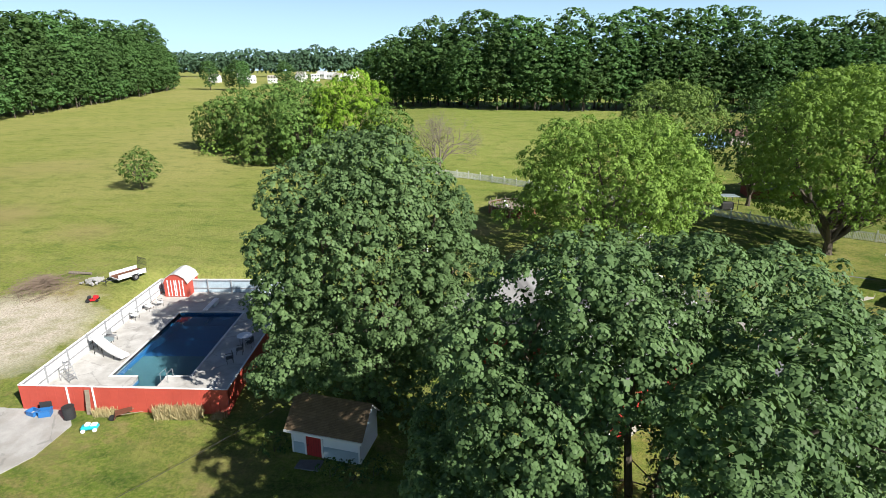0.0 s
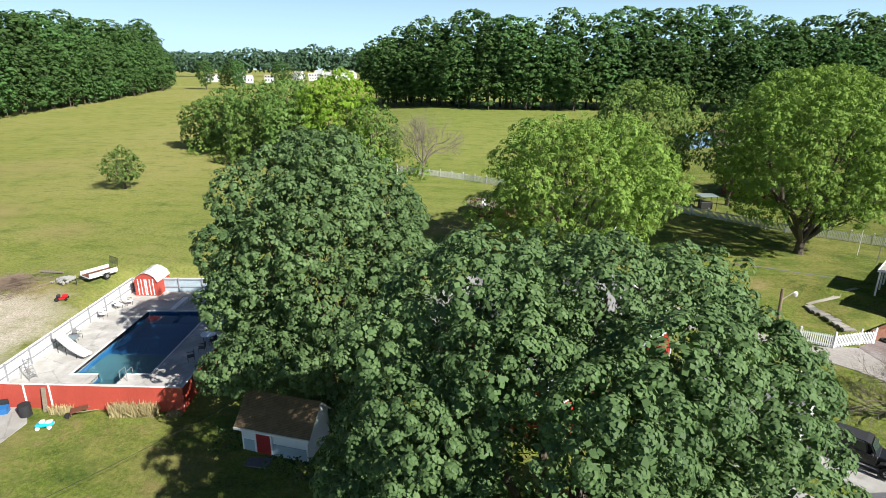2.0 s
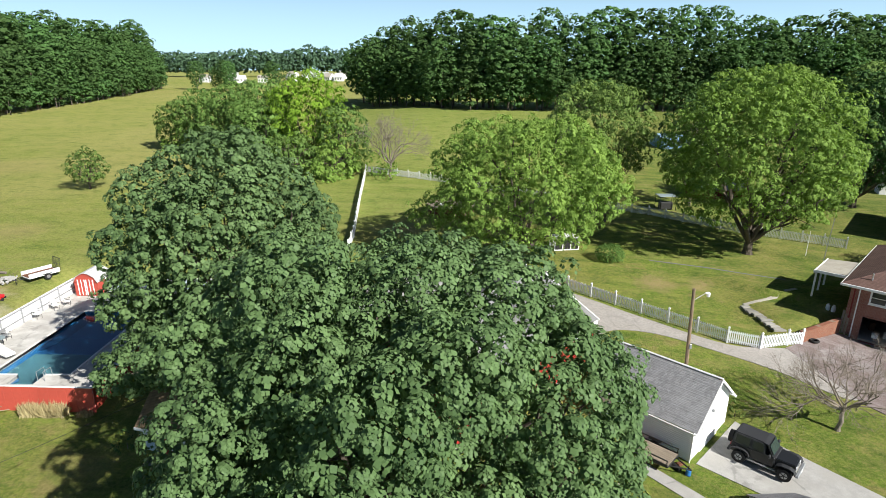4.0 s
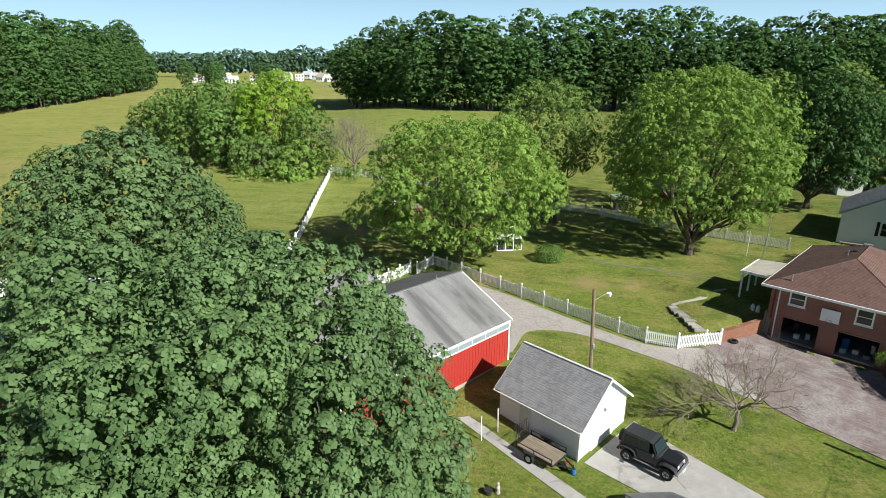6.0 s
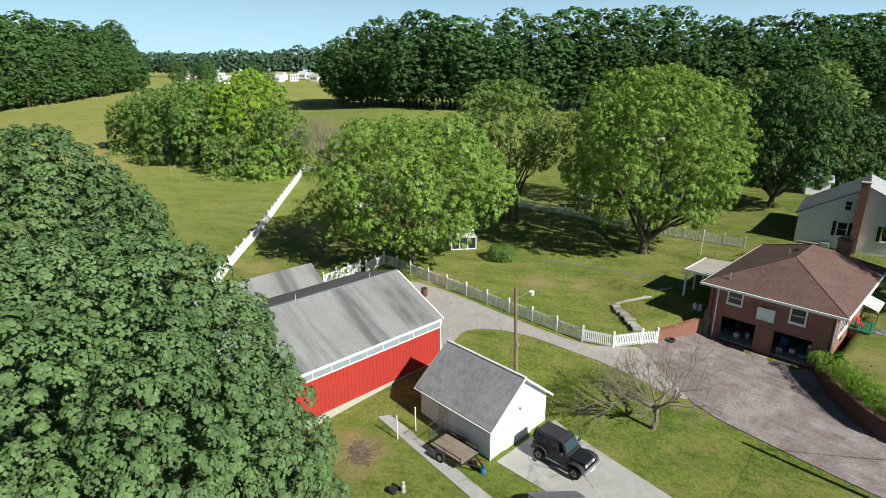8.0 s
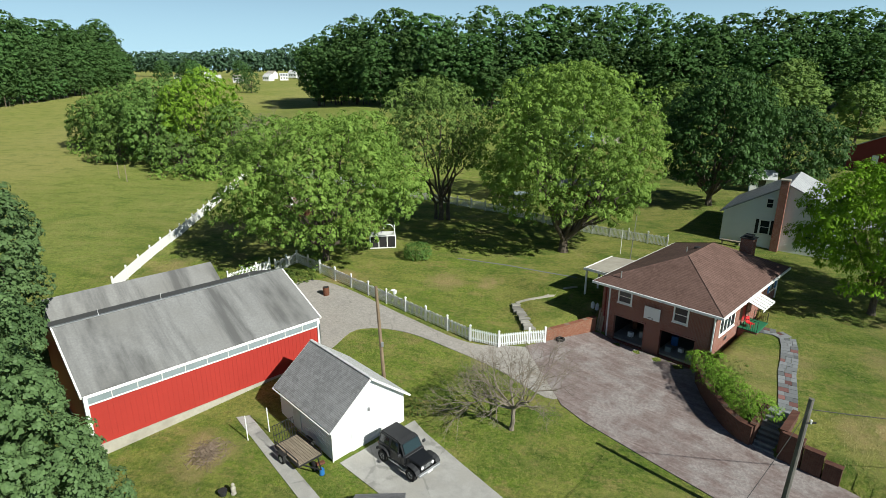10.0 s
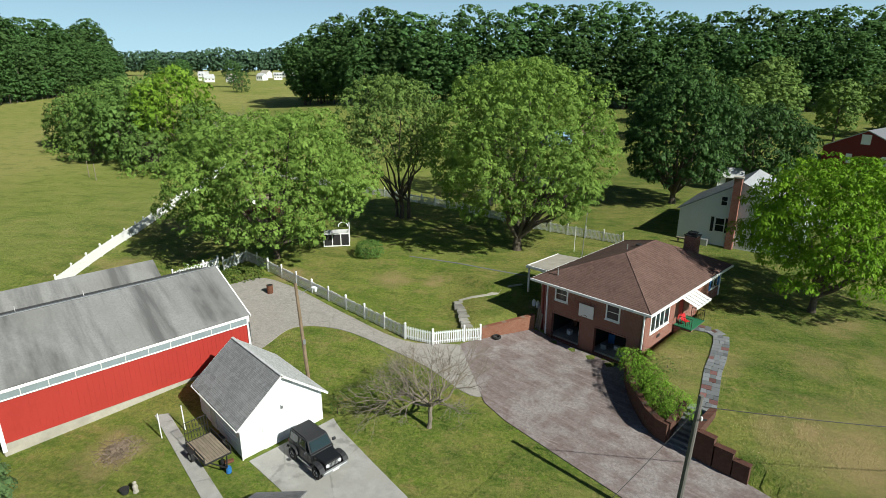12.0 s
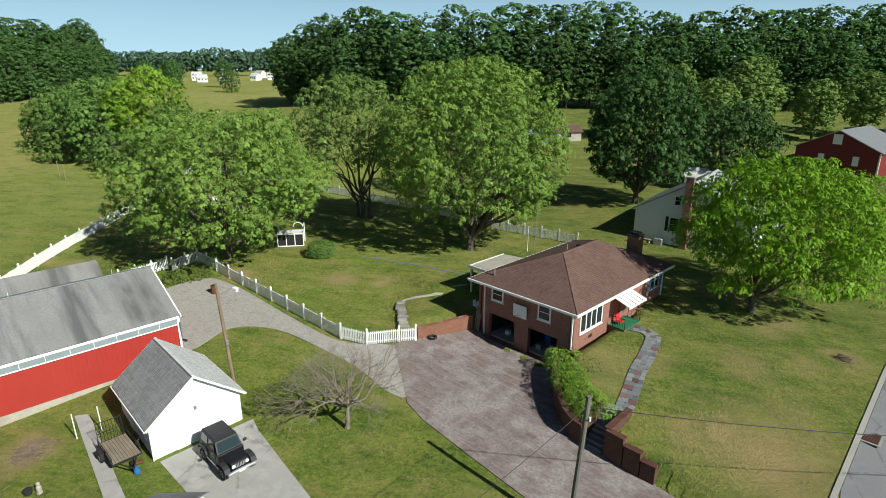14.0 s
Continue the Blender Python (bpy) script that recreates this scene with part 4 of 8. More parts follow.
def sprays(rng, blobs, per_area, tuft, keep=0.72, rough=0.16, under=-0.4):
    """Tuft places over the skin of a heap of blobs (cx, cy, cz, rx, ry, rz), with their outward ways."""
    blobs = np.array(blobs, float)
    places, ways = [], []
    for b in blobs:
        area = 4 * math.pi * ((b[3] * b[4]) ** 1.6 / 3 + (b[3] * b[5]) ** 1.6 / 3 + (b[4] * b[5]) ** 1.6 / 3) ** (1 / 1.6)
        n = max(8, int(area * per_area))
        d = rng.normal(0, 1, (n, 3))
        d /= np.linalg.norm(d, axis=1)[:, None]
        d = d[d[:, 2] > under]
        lump = 1 + rough * rng.normal(0, 0.6, len(d)) - 0.35 * (rng.random(len(d)) < 0.22) * rng.random(len(d))
        p = b[:3] + d * b[3:] * lump[:, None]
        inside = np.zeros(len(p), bool)
        for c in blobs:
            if c is not b:
                inside |= (((p - c[:3]) / c[3:]) ** 2).sum(1) < keep
        p, d = p[~inside], d[~inside]
        w = d / b[3:]
        w /= np.linalg.norm(w, axis=1)[:, None]
        places.append(p)
        ways.append(w)
    return np.concatenate(places), np.concatenate(ways)


def tufts(rng, places, ways, leaves, reach, lift=0.5):
    """Each tuft is a small dome of leaves: their places and facings."""
    n = len(places)
    w = ways + np.array((0, 0, lift))
    w /= np.linalg.norm(w, axis=1)[:, None]
    d = np.repeat(w, leaves, axis=0) * 0.85 + rng.normal(0, 0.5, (n * leaves, 3))
    d /= np.linalg.norm(d, axis=1)[:, None]
    big = np.repeat(rng.uniform(0.6, 1.25, n), leaves)[:, None] * reach
    at = np.repeat(places, leaves, axis=0) + d * big * rng.uniform(0.55, 1.05, (n * leaves, 1))
    return at, d + rng.normal(0, 0.16, d.shape) + np.array((0, 0, 0.3))


def thin_out(rng, places, ways, gap):
    """Keeps places that lie at least gap apart."""
    cells, kept = {}, []
    for i in rng.permutation(len(places)):
        p = places[i]
        c = tuple((p // gap).astype(int))
        near = [q for dx in (-1, 0, 1) for dy in (-1, 0, 1) for dz in (-1, 0, 1) for q in cells.get((c[0] + dx, c[1] + dy, c[2] + dz), ())]
        if near and min((p[0] - q[0]) ** 2 + (p[1] - q[1]) ** 2 + (p[2] - q[2]) ** 2 for q in near) < gap * gap:
            continue
        cells.setdefault(c, []).append(p)
        kept.append(i)
    return places[kept], ways[kept]


def domes(rng, places, ways, leaves, reach, lift=0.8, hang=0.3):
    """Leaf clumps at branch ends: each a small uneven dome whose leaves lie along its skin, tips down. Gives their places, facings and tip ways."""
    n = len(places)
    w = ways + np.array((0, 0, lift)) + rng.normal(0, 0.2, (n, 3))
    w /= np.linalg.norm(w, axis=1)[:, None]
    big = rng.uniform(0.6, 1.3, (n, 1)) * reach
    heart = np.repeat(places + ways * rng.normal(-0.1, 0.3, (n, 1)) * big, leaves, axis=0)
    big = np.repeat(big, leaves, axis=0)
    d = np.repeat(w, leaves, axis=0) + rng.normal(0, 0.66, (n * leaves, 3))
    d /= np.linalg.norm(d, axis=1)[:, None]
    at = heart + d * big * rng.uniform(0.7, 1.05, (n * leaves, 1)) * np.array((1, 1, 0.85))
    face = d + np.array((0, 0, 0.3)) + rng.normal(0, 0.2, d.shape)
    return at, face, d * 0.5 + np.array((0, 0, -0.6 - hang)) + rng.normal(0, 0.35, d.shape)


def boughs_over(rng, c, r, n, lo, hi, bottom=-0.6, flat=0.8, uneven=0.14, taper=0.0):
    """Boughs of a crown: rounded masses set just inside an ellipsoid of centre c and radii r, with one mass in the middle."""
    c, r = np.array(c, float), np.array(r, float)
    out = [(*c, *(r * 0.68))]
    gold = math.pi * (3 - math.sqrt(5))
    for i in range(n):
        z = 1 - (i + 0.5) / n * (1 - bottom)
        a = gold * i + rng.uniform(-0.35, 0.35)
        k = math.sqrt(max(0, 1 - z * z)) * (1 - taper * max(0, -z))
        d = np.array((k * math.cos(a), k * math.sin(a), z))
        s = rng.uniform(lo, hi)
        q = 1 - np.array((s, s, s * flat)) / r * 0.9 - (rng.random() - 0.15) * uneven
        out.append((*(c + d * r * q), s, s, s * flat))
    return out


def limb(bm, a, b, r0, r1, rng, bend=0.12, steps=4, sides=7):
    """A bent, tapering limb; returns its end."""
    a, b = Vector(a), Vector(b)
    prev, length = a, (b - a).length
    for i in range(1, steps + 1):
        t = i / steps
        p = a.lerp(b, t)
        if i < steps:
            p = p + Vector(rng.normal(0, bend * length / steps, 3))
        tube(bm, prev, p, r0 + (r1 - r0) * (i - 1) / steps, r0 + (r1 - r0) * t, sides)
        prev = p
    return prev


def trunk_mesh(rng, x, y, z, fork, r, ends, sides=9):
    bm = bmesh.new()
    tube(bm, (x, y, z - 0.3), (x, y, z + 0.35), r * 1.5, r * 1.05, sides)
    limb(bm, (x, y, z + 0.3), (x, y, fork), r * 1.06, r * 0.85, rng, 0.05, 3, sides)
    for e in ends:
        k = rng.uniform(0.0, 0.75)
        start = Vector((x, y, fork)).lerp(Vector((x, y, z + 0.4)), 0.25 * k)
        mid = start.lerp(Vector(e), 0.5) + Vector((0, 0, 0.4))
        limb(bm, start, mid, r * 0.55, r * 0.32, rng, 0.15, 3, 6)
        m = limb(bm, mid, e, r * 0.32, r * 0.1, rng, 0.2, 3, 5)
        for _ in range(3):
            t = mid.lerp(Vector(e), rng.uniform(0.1, 0.9))
            q = t + Vector(rng.normal(0, 1.3, 3)) + Vector((0, 0, 0.5))
            limb(bm, t, q, r * 0.13, r * 0.05, rng, 0.2, 2, 4)
    return bm


def crown_leaves(rng, blobs, gap, reach, leaves, size, keep=0.8, lift=0.8, hang=0.3, within=0.8, coarse=1.7, dense=0.5, under=-0.55):
    """Leaf sprays over the boughs, and a closed, shaded layer of larger leaves within. Gives places, facings, tip ways and sizes."""
    sets = []
    for shrink, space, wide, count, leaf in ((1.0, gap, reach, leaves, size), (within, gap * 1.3, reach * 1.4, max(4, int(leaves * dense)), size * coarse)):
        b = np.array(blobs, float)
        b[:, 3:] *= shrink
        p, w = sprays(rng, b, 3.0 / space ** 2, 1, keep, 0.1, under)
        p, w = thin_out(rng, p, w, space)
        at, face, tips = domes(rng, p, w, count, wide, lift, hang)
        sets.append((at, face, tips, np.full((len(at), 1), leaf)))
    return [np.concatenate(q) for q in zip(*sets)]


def broad_tree(name, label, seed, x, y, centre, radii, material, boughs, lo, hi, gap, reach, leaves, size, trunk_r=0.35, bottom=-0.6, flat=0.8, wide=0.62, fork=None, extra=(), opening=None, lift=0.8, hang=0.3, uneven=0.14, keep=0.8, taper=0.0, bark_mat=None, stems=1, coarse=1.7):
    """A tree with a tapered trunk, limbs and a crown of leafy boughs inside an ellipsoid."""
    rng = np.random.default_rng(seed)
    z = land(x, y)
    tree = thing(name, label, "tree", pose(x, y, z))
    blobs = boughs_over(rng, (centre[0] - x, centre[1] - y, centre[2] - z), [r - 0.6 * reach for r in radii], boughs, lo, hi, bottom, flat, uneven, taper) + [tuple(e) for e in extra]
    at, face, tips, sizes = crown_leaves(rng, blobs, gap, reach, leaves, size, keep, lift, hang, 0.8, coarse)
    if opening:
        # an open slot low in the crown, where the stems and the lawn behind show
        x0, y0, z0, across, fall, half = opening
        shut = (np.abs(at[:, 0] - x0 - across * (at[:, 1] - y0)) > half * rng.uniform(0.75, 1.15, len(at))) | (at[:, 2] > z0 - fall * (at[:, 1] - y0) + rng.normal(0, 0.25, len(at)))
        at, face, tips, sizes = at[shut], face[shut], tips[shut], sizes[shut]
    leaf_mesh("crown", at, face, sizes, material, tree, rng, 0, wide, tips=tips)
    picks = [blobs[i] for i in rng.permutation(len(blobs) - 1)[: min(16, len(blobs) - 1)] + 1]
    fork = (centre[2] - z - radii[2]) * 0.95 if fork is None else fork
    ends = [(b[0], b[1], max(b[2], fork + 0.6)) for b in picks]
    for k in range(stems):
        dx, dy = (0, 0) if k == 0 else (0.95 * math.cos(2.4 * k - 2.4), 0.95 * math.sin(2.4 * k - 2.4))
        part("trunk", trunk_mesh(rng, dx, dy, 0, max(1.4, fork * (1 - 0.12 * k)), trunk_r * (1 - 0.15 * k), ends[k::stems]), bark_mat or M["bark"], tree)
    return tree


broad_tree("maple_tree", "huge dark green maple with dense drooping leaf clusters", 11, 7.0, 17.6, (7.6, 16.9, 5.6), (9.9, 8.9, 12.9), M["maple_dark"], 74, 1.4, 2.4, 0.5, 0.42, 78, 0.135, 0.4, -0.3, 0.9, wide=0.9, opening=(-0.8, -2.6, 12.3, 0.4, 0.74, 0.7), uneven=0.2, fork=4.2, stems=2, keep=0.85, coarse=1.5)
broad_tree("maple_tree", "tall dark green maple shading the white shed", 12, -4.7, 34.8, (-4.8, 34.8, 9.2), (8.1, 7.6, 10.0), M["maple_dark"], 74, 1.3, 2.2, 0.58, 0.46, 56, 0.17, 0.4, -0.8, 0.85, uneven=0.14, wide=0.9, keep=0.85, extra=[(-3.6, -6.6, 5.6, 1.9, 1.7, 1.1), (-4.9, -5.6, 4.6, 1.6, 1.5, 1.0), (-1.5, -7.0, 6.6, 1.7, 1.5, 1.1)])
broad_tree("maple_tree", "light green maple spreading over the fenced lawn", 13, 17.5, 58.0, (17.8, 58.3, 11.3), (11.4, 10.5, 7.6), M["maple_light"], 88, 1.1, 2.1, 0.74, 0.56, 52, 0.185, 0.36, -0.75, 0.55, hang=0.5, uneven=0.2, wide=0.75, extra=[(-7.3, -1.8, 4.3, 2.0, 1.9, 1.4), (-10.2, -0.6, 5.4, 1.9, 1.8, 1.3), (-3.0, -4.6, 3.9, 1.9, 1.7, 1.4), (0.2, -4.4, 3.6, 1.6, 1.5, 1.4), (4.4, -4.0, 4.0, 1.8, 1.6, 1.2)])
broad_tree("maple_tree", "tall light green maple with a rounded crown", 14, 43.7, 60.8, (43.9, 62.0, 14.0), (11.0, 10.1, 9.7), M["maple_light"], 130, 1.0, 1.8, 0.74, 0.55, 50, 0.185, 0.48, -0.85, 0.75, hang=0.5, uneven=0.12, wide=0.75)
broad_tree("shade_tree", "vase-shaped pale green tree with several stems", 15, 29.8, 73.5, (28.8, 72.4, 14.8), (7.6, 7.0, 7.0), M["vase_leaves"], 58, 0.9, 1.7, 0.78, 0.6, 34, 0.24, 0.3, -0.75, 0.7, uneven=0.16, keep=0.75, stems=3, fork=3.0)
broad_tree("shade_tree", "dark slender tree standing before the garden shelter", 20, 45.9, 82.6, (45.9, 82.6, 13.0), (5.8, 5.6, 7.8), M["forest"], 40, 1.2, 2.0, 0.95, 0.66, 16, 0.36, 0.3, -0.7)
broad_tree("dark_maple_tree", "dense dark green round-headed maple", 16, 67.7, 78.6, (67.7, 78.1, 13.9), (8.2, 7.7, 8.9), M["deep_green"], 90, 1.1, 1.9, 0.76, 0.6, 40, 0.28, 0.4, -0.85, 0.8)
broad_tree("dark_maple_tree", "low round dark green maple", 17, 86.0, 92.0, (86.0, 92.0, 10.4), (8.5, 8.0, 7.3), M["deep_green"], 60, 1.3, 2.2, 0.95, 0.76, 34, 0.36, 0.35, -0.9, 0.8)
broad_tree("locust_tree", "bright green feathery locust on the front lawn", 18, 66.8, 44.6, (68.9, 45.6, 9.9), (8.9, 8.0, 5.8), M["locust"], 84, 1.1, 2.1, 0.68, 0.6, 46, 0.22, 0.28, -0.85, 0.38, wide=0.5, lift=1.2, hang=0.6, uneven=0.18, keep=0.72, extra=[(7.0, -1.5, 2.4, 1.9, 1.8, 0.8), (5.2, -2.8, 3.6, 2.0, 1.8, 0.8), (8.4, 0.5, 4.2, 2.0, 1.9, 0.9), (-3.0, -2.0, 3.0, 1.6, 1.6, 0.7), (1.5, -4.2, 3.4, 1.7, 1.6, 0.7)])
broad_tree("field_tree", "small round tree standing alone in the meadow", 19, -50.0, 92.3, (-50.0, 92.3, 6.9), (3.5, 3.3, 3.5), M["thicket"], 26, 0.8, 1.3, 0.7, 0.5, 18, 0.3, 0.18, -0.8)
THICKET = ((-53.5, 136, 9.4, 6.5, 6.0, 6.8, "thicket"), (-46, 130, 11.0, 7.0, 6.5, 8.0, "thicket"), (-37.5, 124, 12.0, 7.5, 7.0, 8.4, "thicket"), (-29, 119, 12.6, 8.0, 7.5, 8.9, "thicket"), (-18, 114, 13.2, 8.8, 8.5, 10.0, "spring"), (-26.5, 112, 10.4, 6.5, 6.0, 7.4, "thicket"), (-10, 108, 9.6, 5.6, 5.5, 7.2, "thicket"), (-19, 105, 7.0, 5.5, 4.5, 4.6, "thicket"), (-36, 115, 7.4, 5.5, 4.6, 4.6, "thicket"), (-10.5, 101.5, 6.4, 4.6, 4.0, 4.0, "maple_light"))
for i, (x, y, cz, rx, ry, rz, m) in enumerate(THICKET):
    broad_tree("thicket_tree", "leafy tree in the thicket in the meadow", 30 + i, x, y, (x, y, cz), (rx, ry, rz), M[m], 36, 1.5, 2.5, 1.15, 0.85, 34, 0.4, 0.25, -0.95, 0.8)
broad_tree("conifer_like_tree", "small dark tree at the far edge of the meadow", 41, -76, 317, (-76, 317, 15.8), (5.8, 5.8, 7.6), M["forest"], 26, 1.2, 2.2, 1.5, 1.1, 14, 0.6, 0.25, -0.95)


# ---- woods ----
def wood_kinds(n, seed, material, gap, reach, leaves, leaf, low=-0.95):
    """A few woodland trees, parked as meshes, at real size."""
    kinds = []
    for i in range(n):
        rng = np.random.default_rng(seed + i)
        hgt = rng.uniform(25, 30)
        rx = rng.uniform(6.4, 8.4)
        blobs = boughs_over(rng, (0, 0, hgt * 0.54), (rx, rx * rng.uniform(0.88, 1.12), hgt * 0.46), 44, 2.0, 3.6, low, 0.8, 0.2, 0.3)
        at, face, tips, sizes = crown_leaves(rng, blobs, gap, reach, leaves, leaf, 0.85, 0.7, 0.3, 0.74, 1.8, dense=1.2)
        crown = leaf_mesh("crown", at, face, sizes, material, None, rng, 0, 1.0, tips=tips)
        trunk = finish("trunk", bm_tube((0, 0, -1), (0, 0, hgt * 0.55), 0.42, 0.22), M["bark"])
        kinds.append((crown.data, trunk.data))
        bpy.data.objects.remove(crown)
        bpy.data.objects.remove(trunk)
    return kinds


def plant(kinds, places, label, group, seed):
    rng = np.random.default_rng(seed)
    for x, y, s in places:
        crown, trunk = kinds[int(rng.integers(len(kinds)))]
        m = pose(x, y, land(x, y) - 0.2, 0, 0, rng.uniform(0, 360)) @ Matrix.Diagonal((s * rng.uniform(1.1, 1.4), s * rng.uniform(1.1, 1.4), s, 1))
        tree = thing("woodland_tree", label, "tree", m, group)
        for data in (crown, trunk):
            ob = new(data.name.split(".")[0], data)
            ob.parent = tree


def belt(rng, line, rows, gap, scale):
    """Places for trees along a wood's edge (a plan line), several rows deep to its left side."""
    out = []
    for k in range(len(line) - 1):
        a, b = Vector(line[k]), Vector(line[k + 1])
        d = b - a
        side = Vector((-d.y, d.x)).normalized()
        n = max(1, int(d.length / gap))
        for i in range(n):
            for r in range(rows):
                p = a + d * ((i + 0.5 * (r % 2)) / n) + side * (r * gap * 0.95) + Vector(rng.normal(0, gap * 0.2, 2))
                s = scale * rng.uniform(0.93, 1.05) * (0.66 if r == 0 else 0.9 if r == 1 else 1.0)
                out.append((p.x, p.y, s))
    return out


WOOD = wood_kinds(7, 100, M["forest"], 1.45, 1.05, 11, 0.56)
rng = np.random.default_rng(5)
plant(WOOD, belt(rng, [(-150, 120), (-149, 200), (-150, 262), (-172, 370)], 2, 10.0, 1.38), "tall dark green woodland tree", "woods beyond the meadow", 6)
plant(WOOD, belt(rng, [(-18, 222), (20, 190), (75, 186), (120, 183), (175, 180), (270, 186)], 2, 8.5, 1.21), "tall dark green woodland tree", "woods behind the houses", 7)
plant(WOOD, [(-22, 240, 0.95), (-26, 252, 0.9), (-20, 262, 1.0), (-14, 250, 1.0), (-112, 330, 0.55), (-120, 345, 0.62), (-128, 350, 0.5), (-140, 352, 0.6), (-100, 372, 0.6)], "tall dark green woodland tree", "woods behind the houses", 8)
GARDEN = wood_kinds(3, 500, M["vase_leaves"], 1.6, 1.2, 20, 0.55)
plant(GARDEN, [(100, 128, 0.5), (112, 136, 0.6), (126, 134, 0.55), (98, 146, 0.62), (118, 150, 0.65), (140, 138, 0.6), (158, 128, 0.65), (175, 122, 0.7), (84, 132, 0.5)], "leafy garden tree behind the far houses", "trees behind the houses", 9)
LOW = wood_kinds(3, 300, M["forest"], 3.4, 2.3, 12, 1.2)
UNDER = np.random.default_rng(15)
for line in ([(-147, 120), (-145.5, 200), (-146.5, 262), (-168, 370)], [(260, 184), (174, 178), (119, 181), (74, 185), (18, 189), (-22, 222)]):
    low = [(x, y, s * 0.5) for x, y, s in belt(UNDER, line, 1, 5.5, 1.3)] + [(x, y, s * 0.62) for x, y, s in belt(UNDER, [(x + 3 * (x < -100) * -4, y + 13 * (x > -100)) for x, y in line], 1, 7.0, 1.5)]
    plant(LOW, low, "leafy undergrowth at the wood's edge", "undergrowth along the woods", 16)


def far_wood(line, rows, gap, scale, seed):
    """The distant wood as one mass of many crowns."""
    rng = np.random.default_rng(seed)
    ats, ways = [], []
    for x, y, s in belt(rng, line, rows, gap, scale):
        h2, w2 = 20 * s * rng.uniform(0.85, 1.1), 9.5 * s
        blobs = boughs_over(rng, (x, y, land(x, y) + h2 * 0.52), (w2, w2, h2 * 0.5), 9, 0.4 * w2, 0.6 * w2, -0.9, 0.9)
        p, w = sprays(rng, blobs, 0.16, 1, 0.7, 0.12, -0.3)
        a, f = tufts(rng, p, w, 4, 1.3)
        ats.append(a)
        ways.append(f)
    wood = thing("far_wood", "distant hazy green wood on the horizon", "wood", kind="stuff")
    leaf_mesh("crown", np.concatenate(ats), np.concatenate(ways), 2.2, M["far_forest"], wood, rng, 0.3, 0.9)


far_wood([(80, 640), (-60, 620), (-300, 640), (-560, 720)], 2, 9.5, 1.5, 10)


# ---- fences ----
def share(name, data, parent, m, label=""):
    ob = new(name, data)
    ob.parent = parent
    ob.matrix_local = m
    if label:
        ob["label"] = label
    return ob


def mesh_of(bm, material):
    data = bpy.data.meshes.new("piece")
    bm.to_mesh(data)
    bm.free()
    data.materials.append(material)
    return data


def post_mesh(height, half, material):
    bm = bmesh.new()
    box(bm, -half, half, -half, half, -0.3, height)
    box(bm, -half * 1.35, half * 1.35, -half * 1.35, half * 1.35, height, height + 0.04)
    bmesh.ops.create_cone(bm, cap_ends=True, segments=4, radius1=half * 1.6, radius2=0.005, depth=0.1, matrix=pose(0, 0, height + 0.09, 0, 0, 45))
    return mesh_of(bm, material)


def picket_mesh(height, material, w=0.04):
    bm = bmesh.new()
    front = [(-w, 0.0), (w, 0.0), (w, height - 0.09), (0, height), (-w, height - 0.09)]
    a = [bm.verts.new((x, -0.011, z)) for x, z in front]
    b = [bm.verts.new((x, 0.011, z)) for x, z in front]
    bm.faces.new(a)
    bm.faces.new(b[::-1])
    for i in range(5):
        bm.faces.new((a[i], b[i], b[(i + 1) % 5], a[(i + 1) % 5]))
    return mesh_of(bm, material)


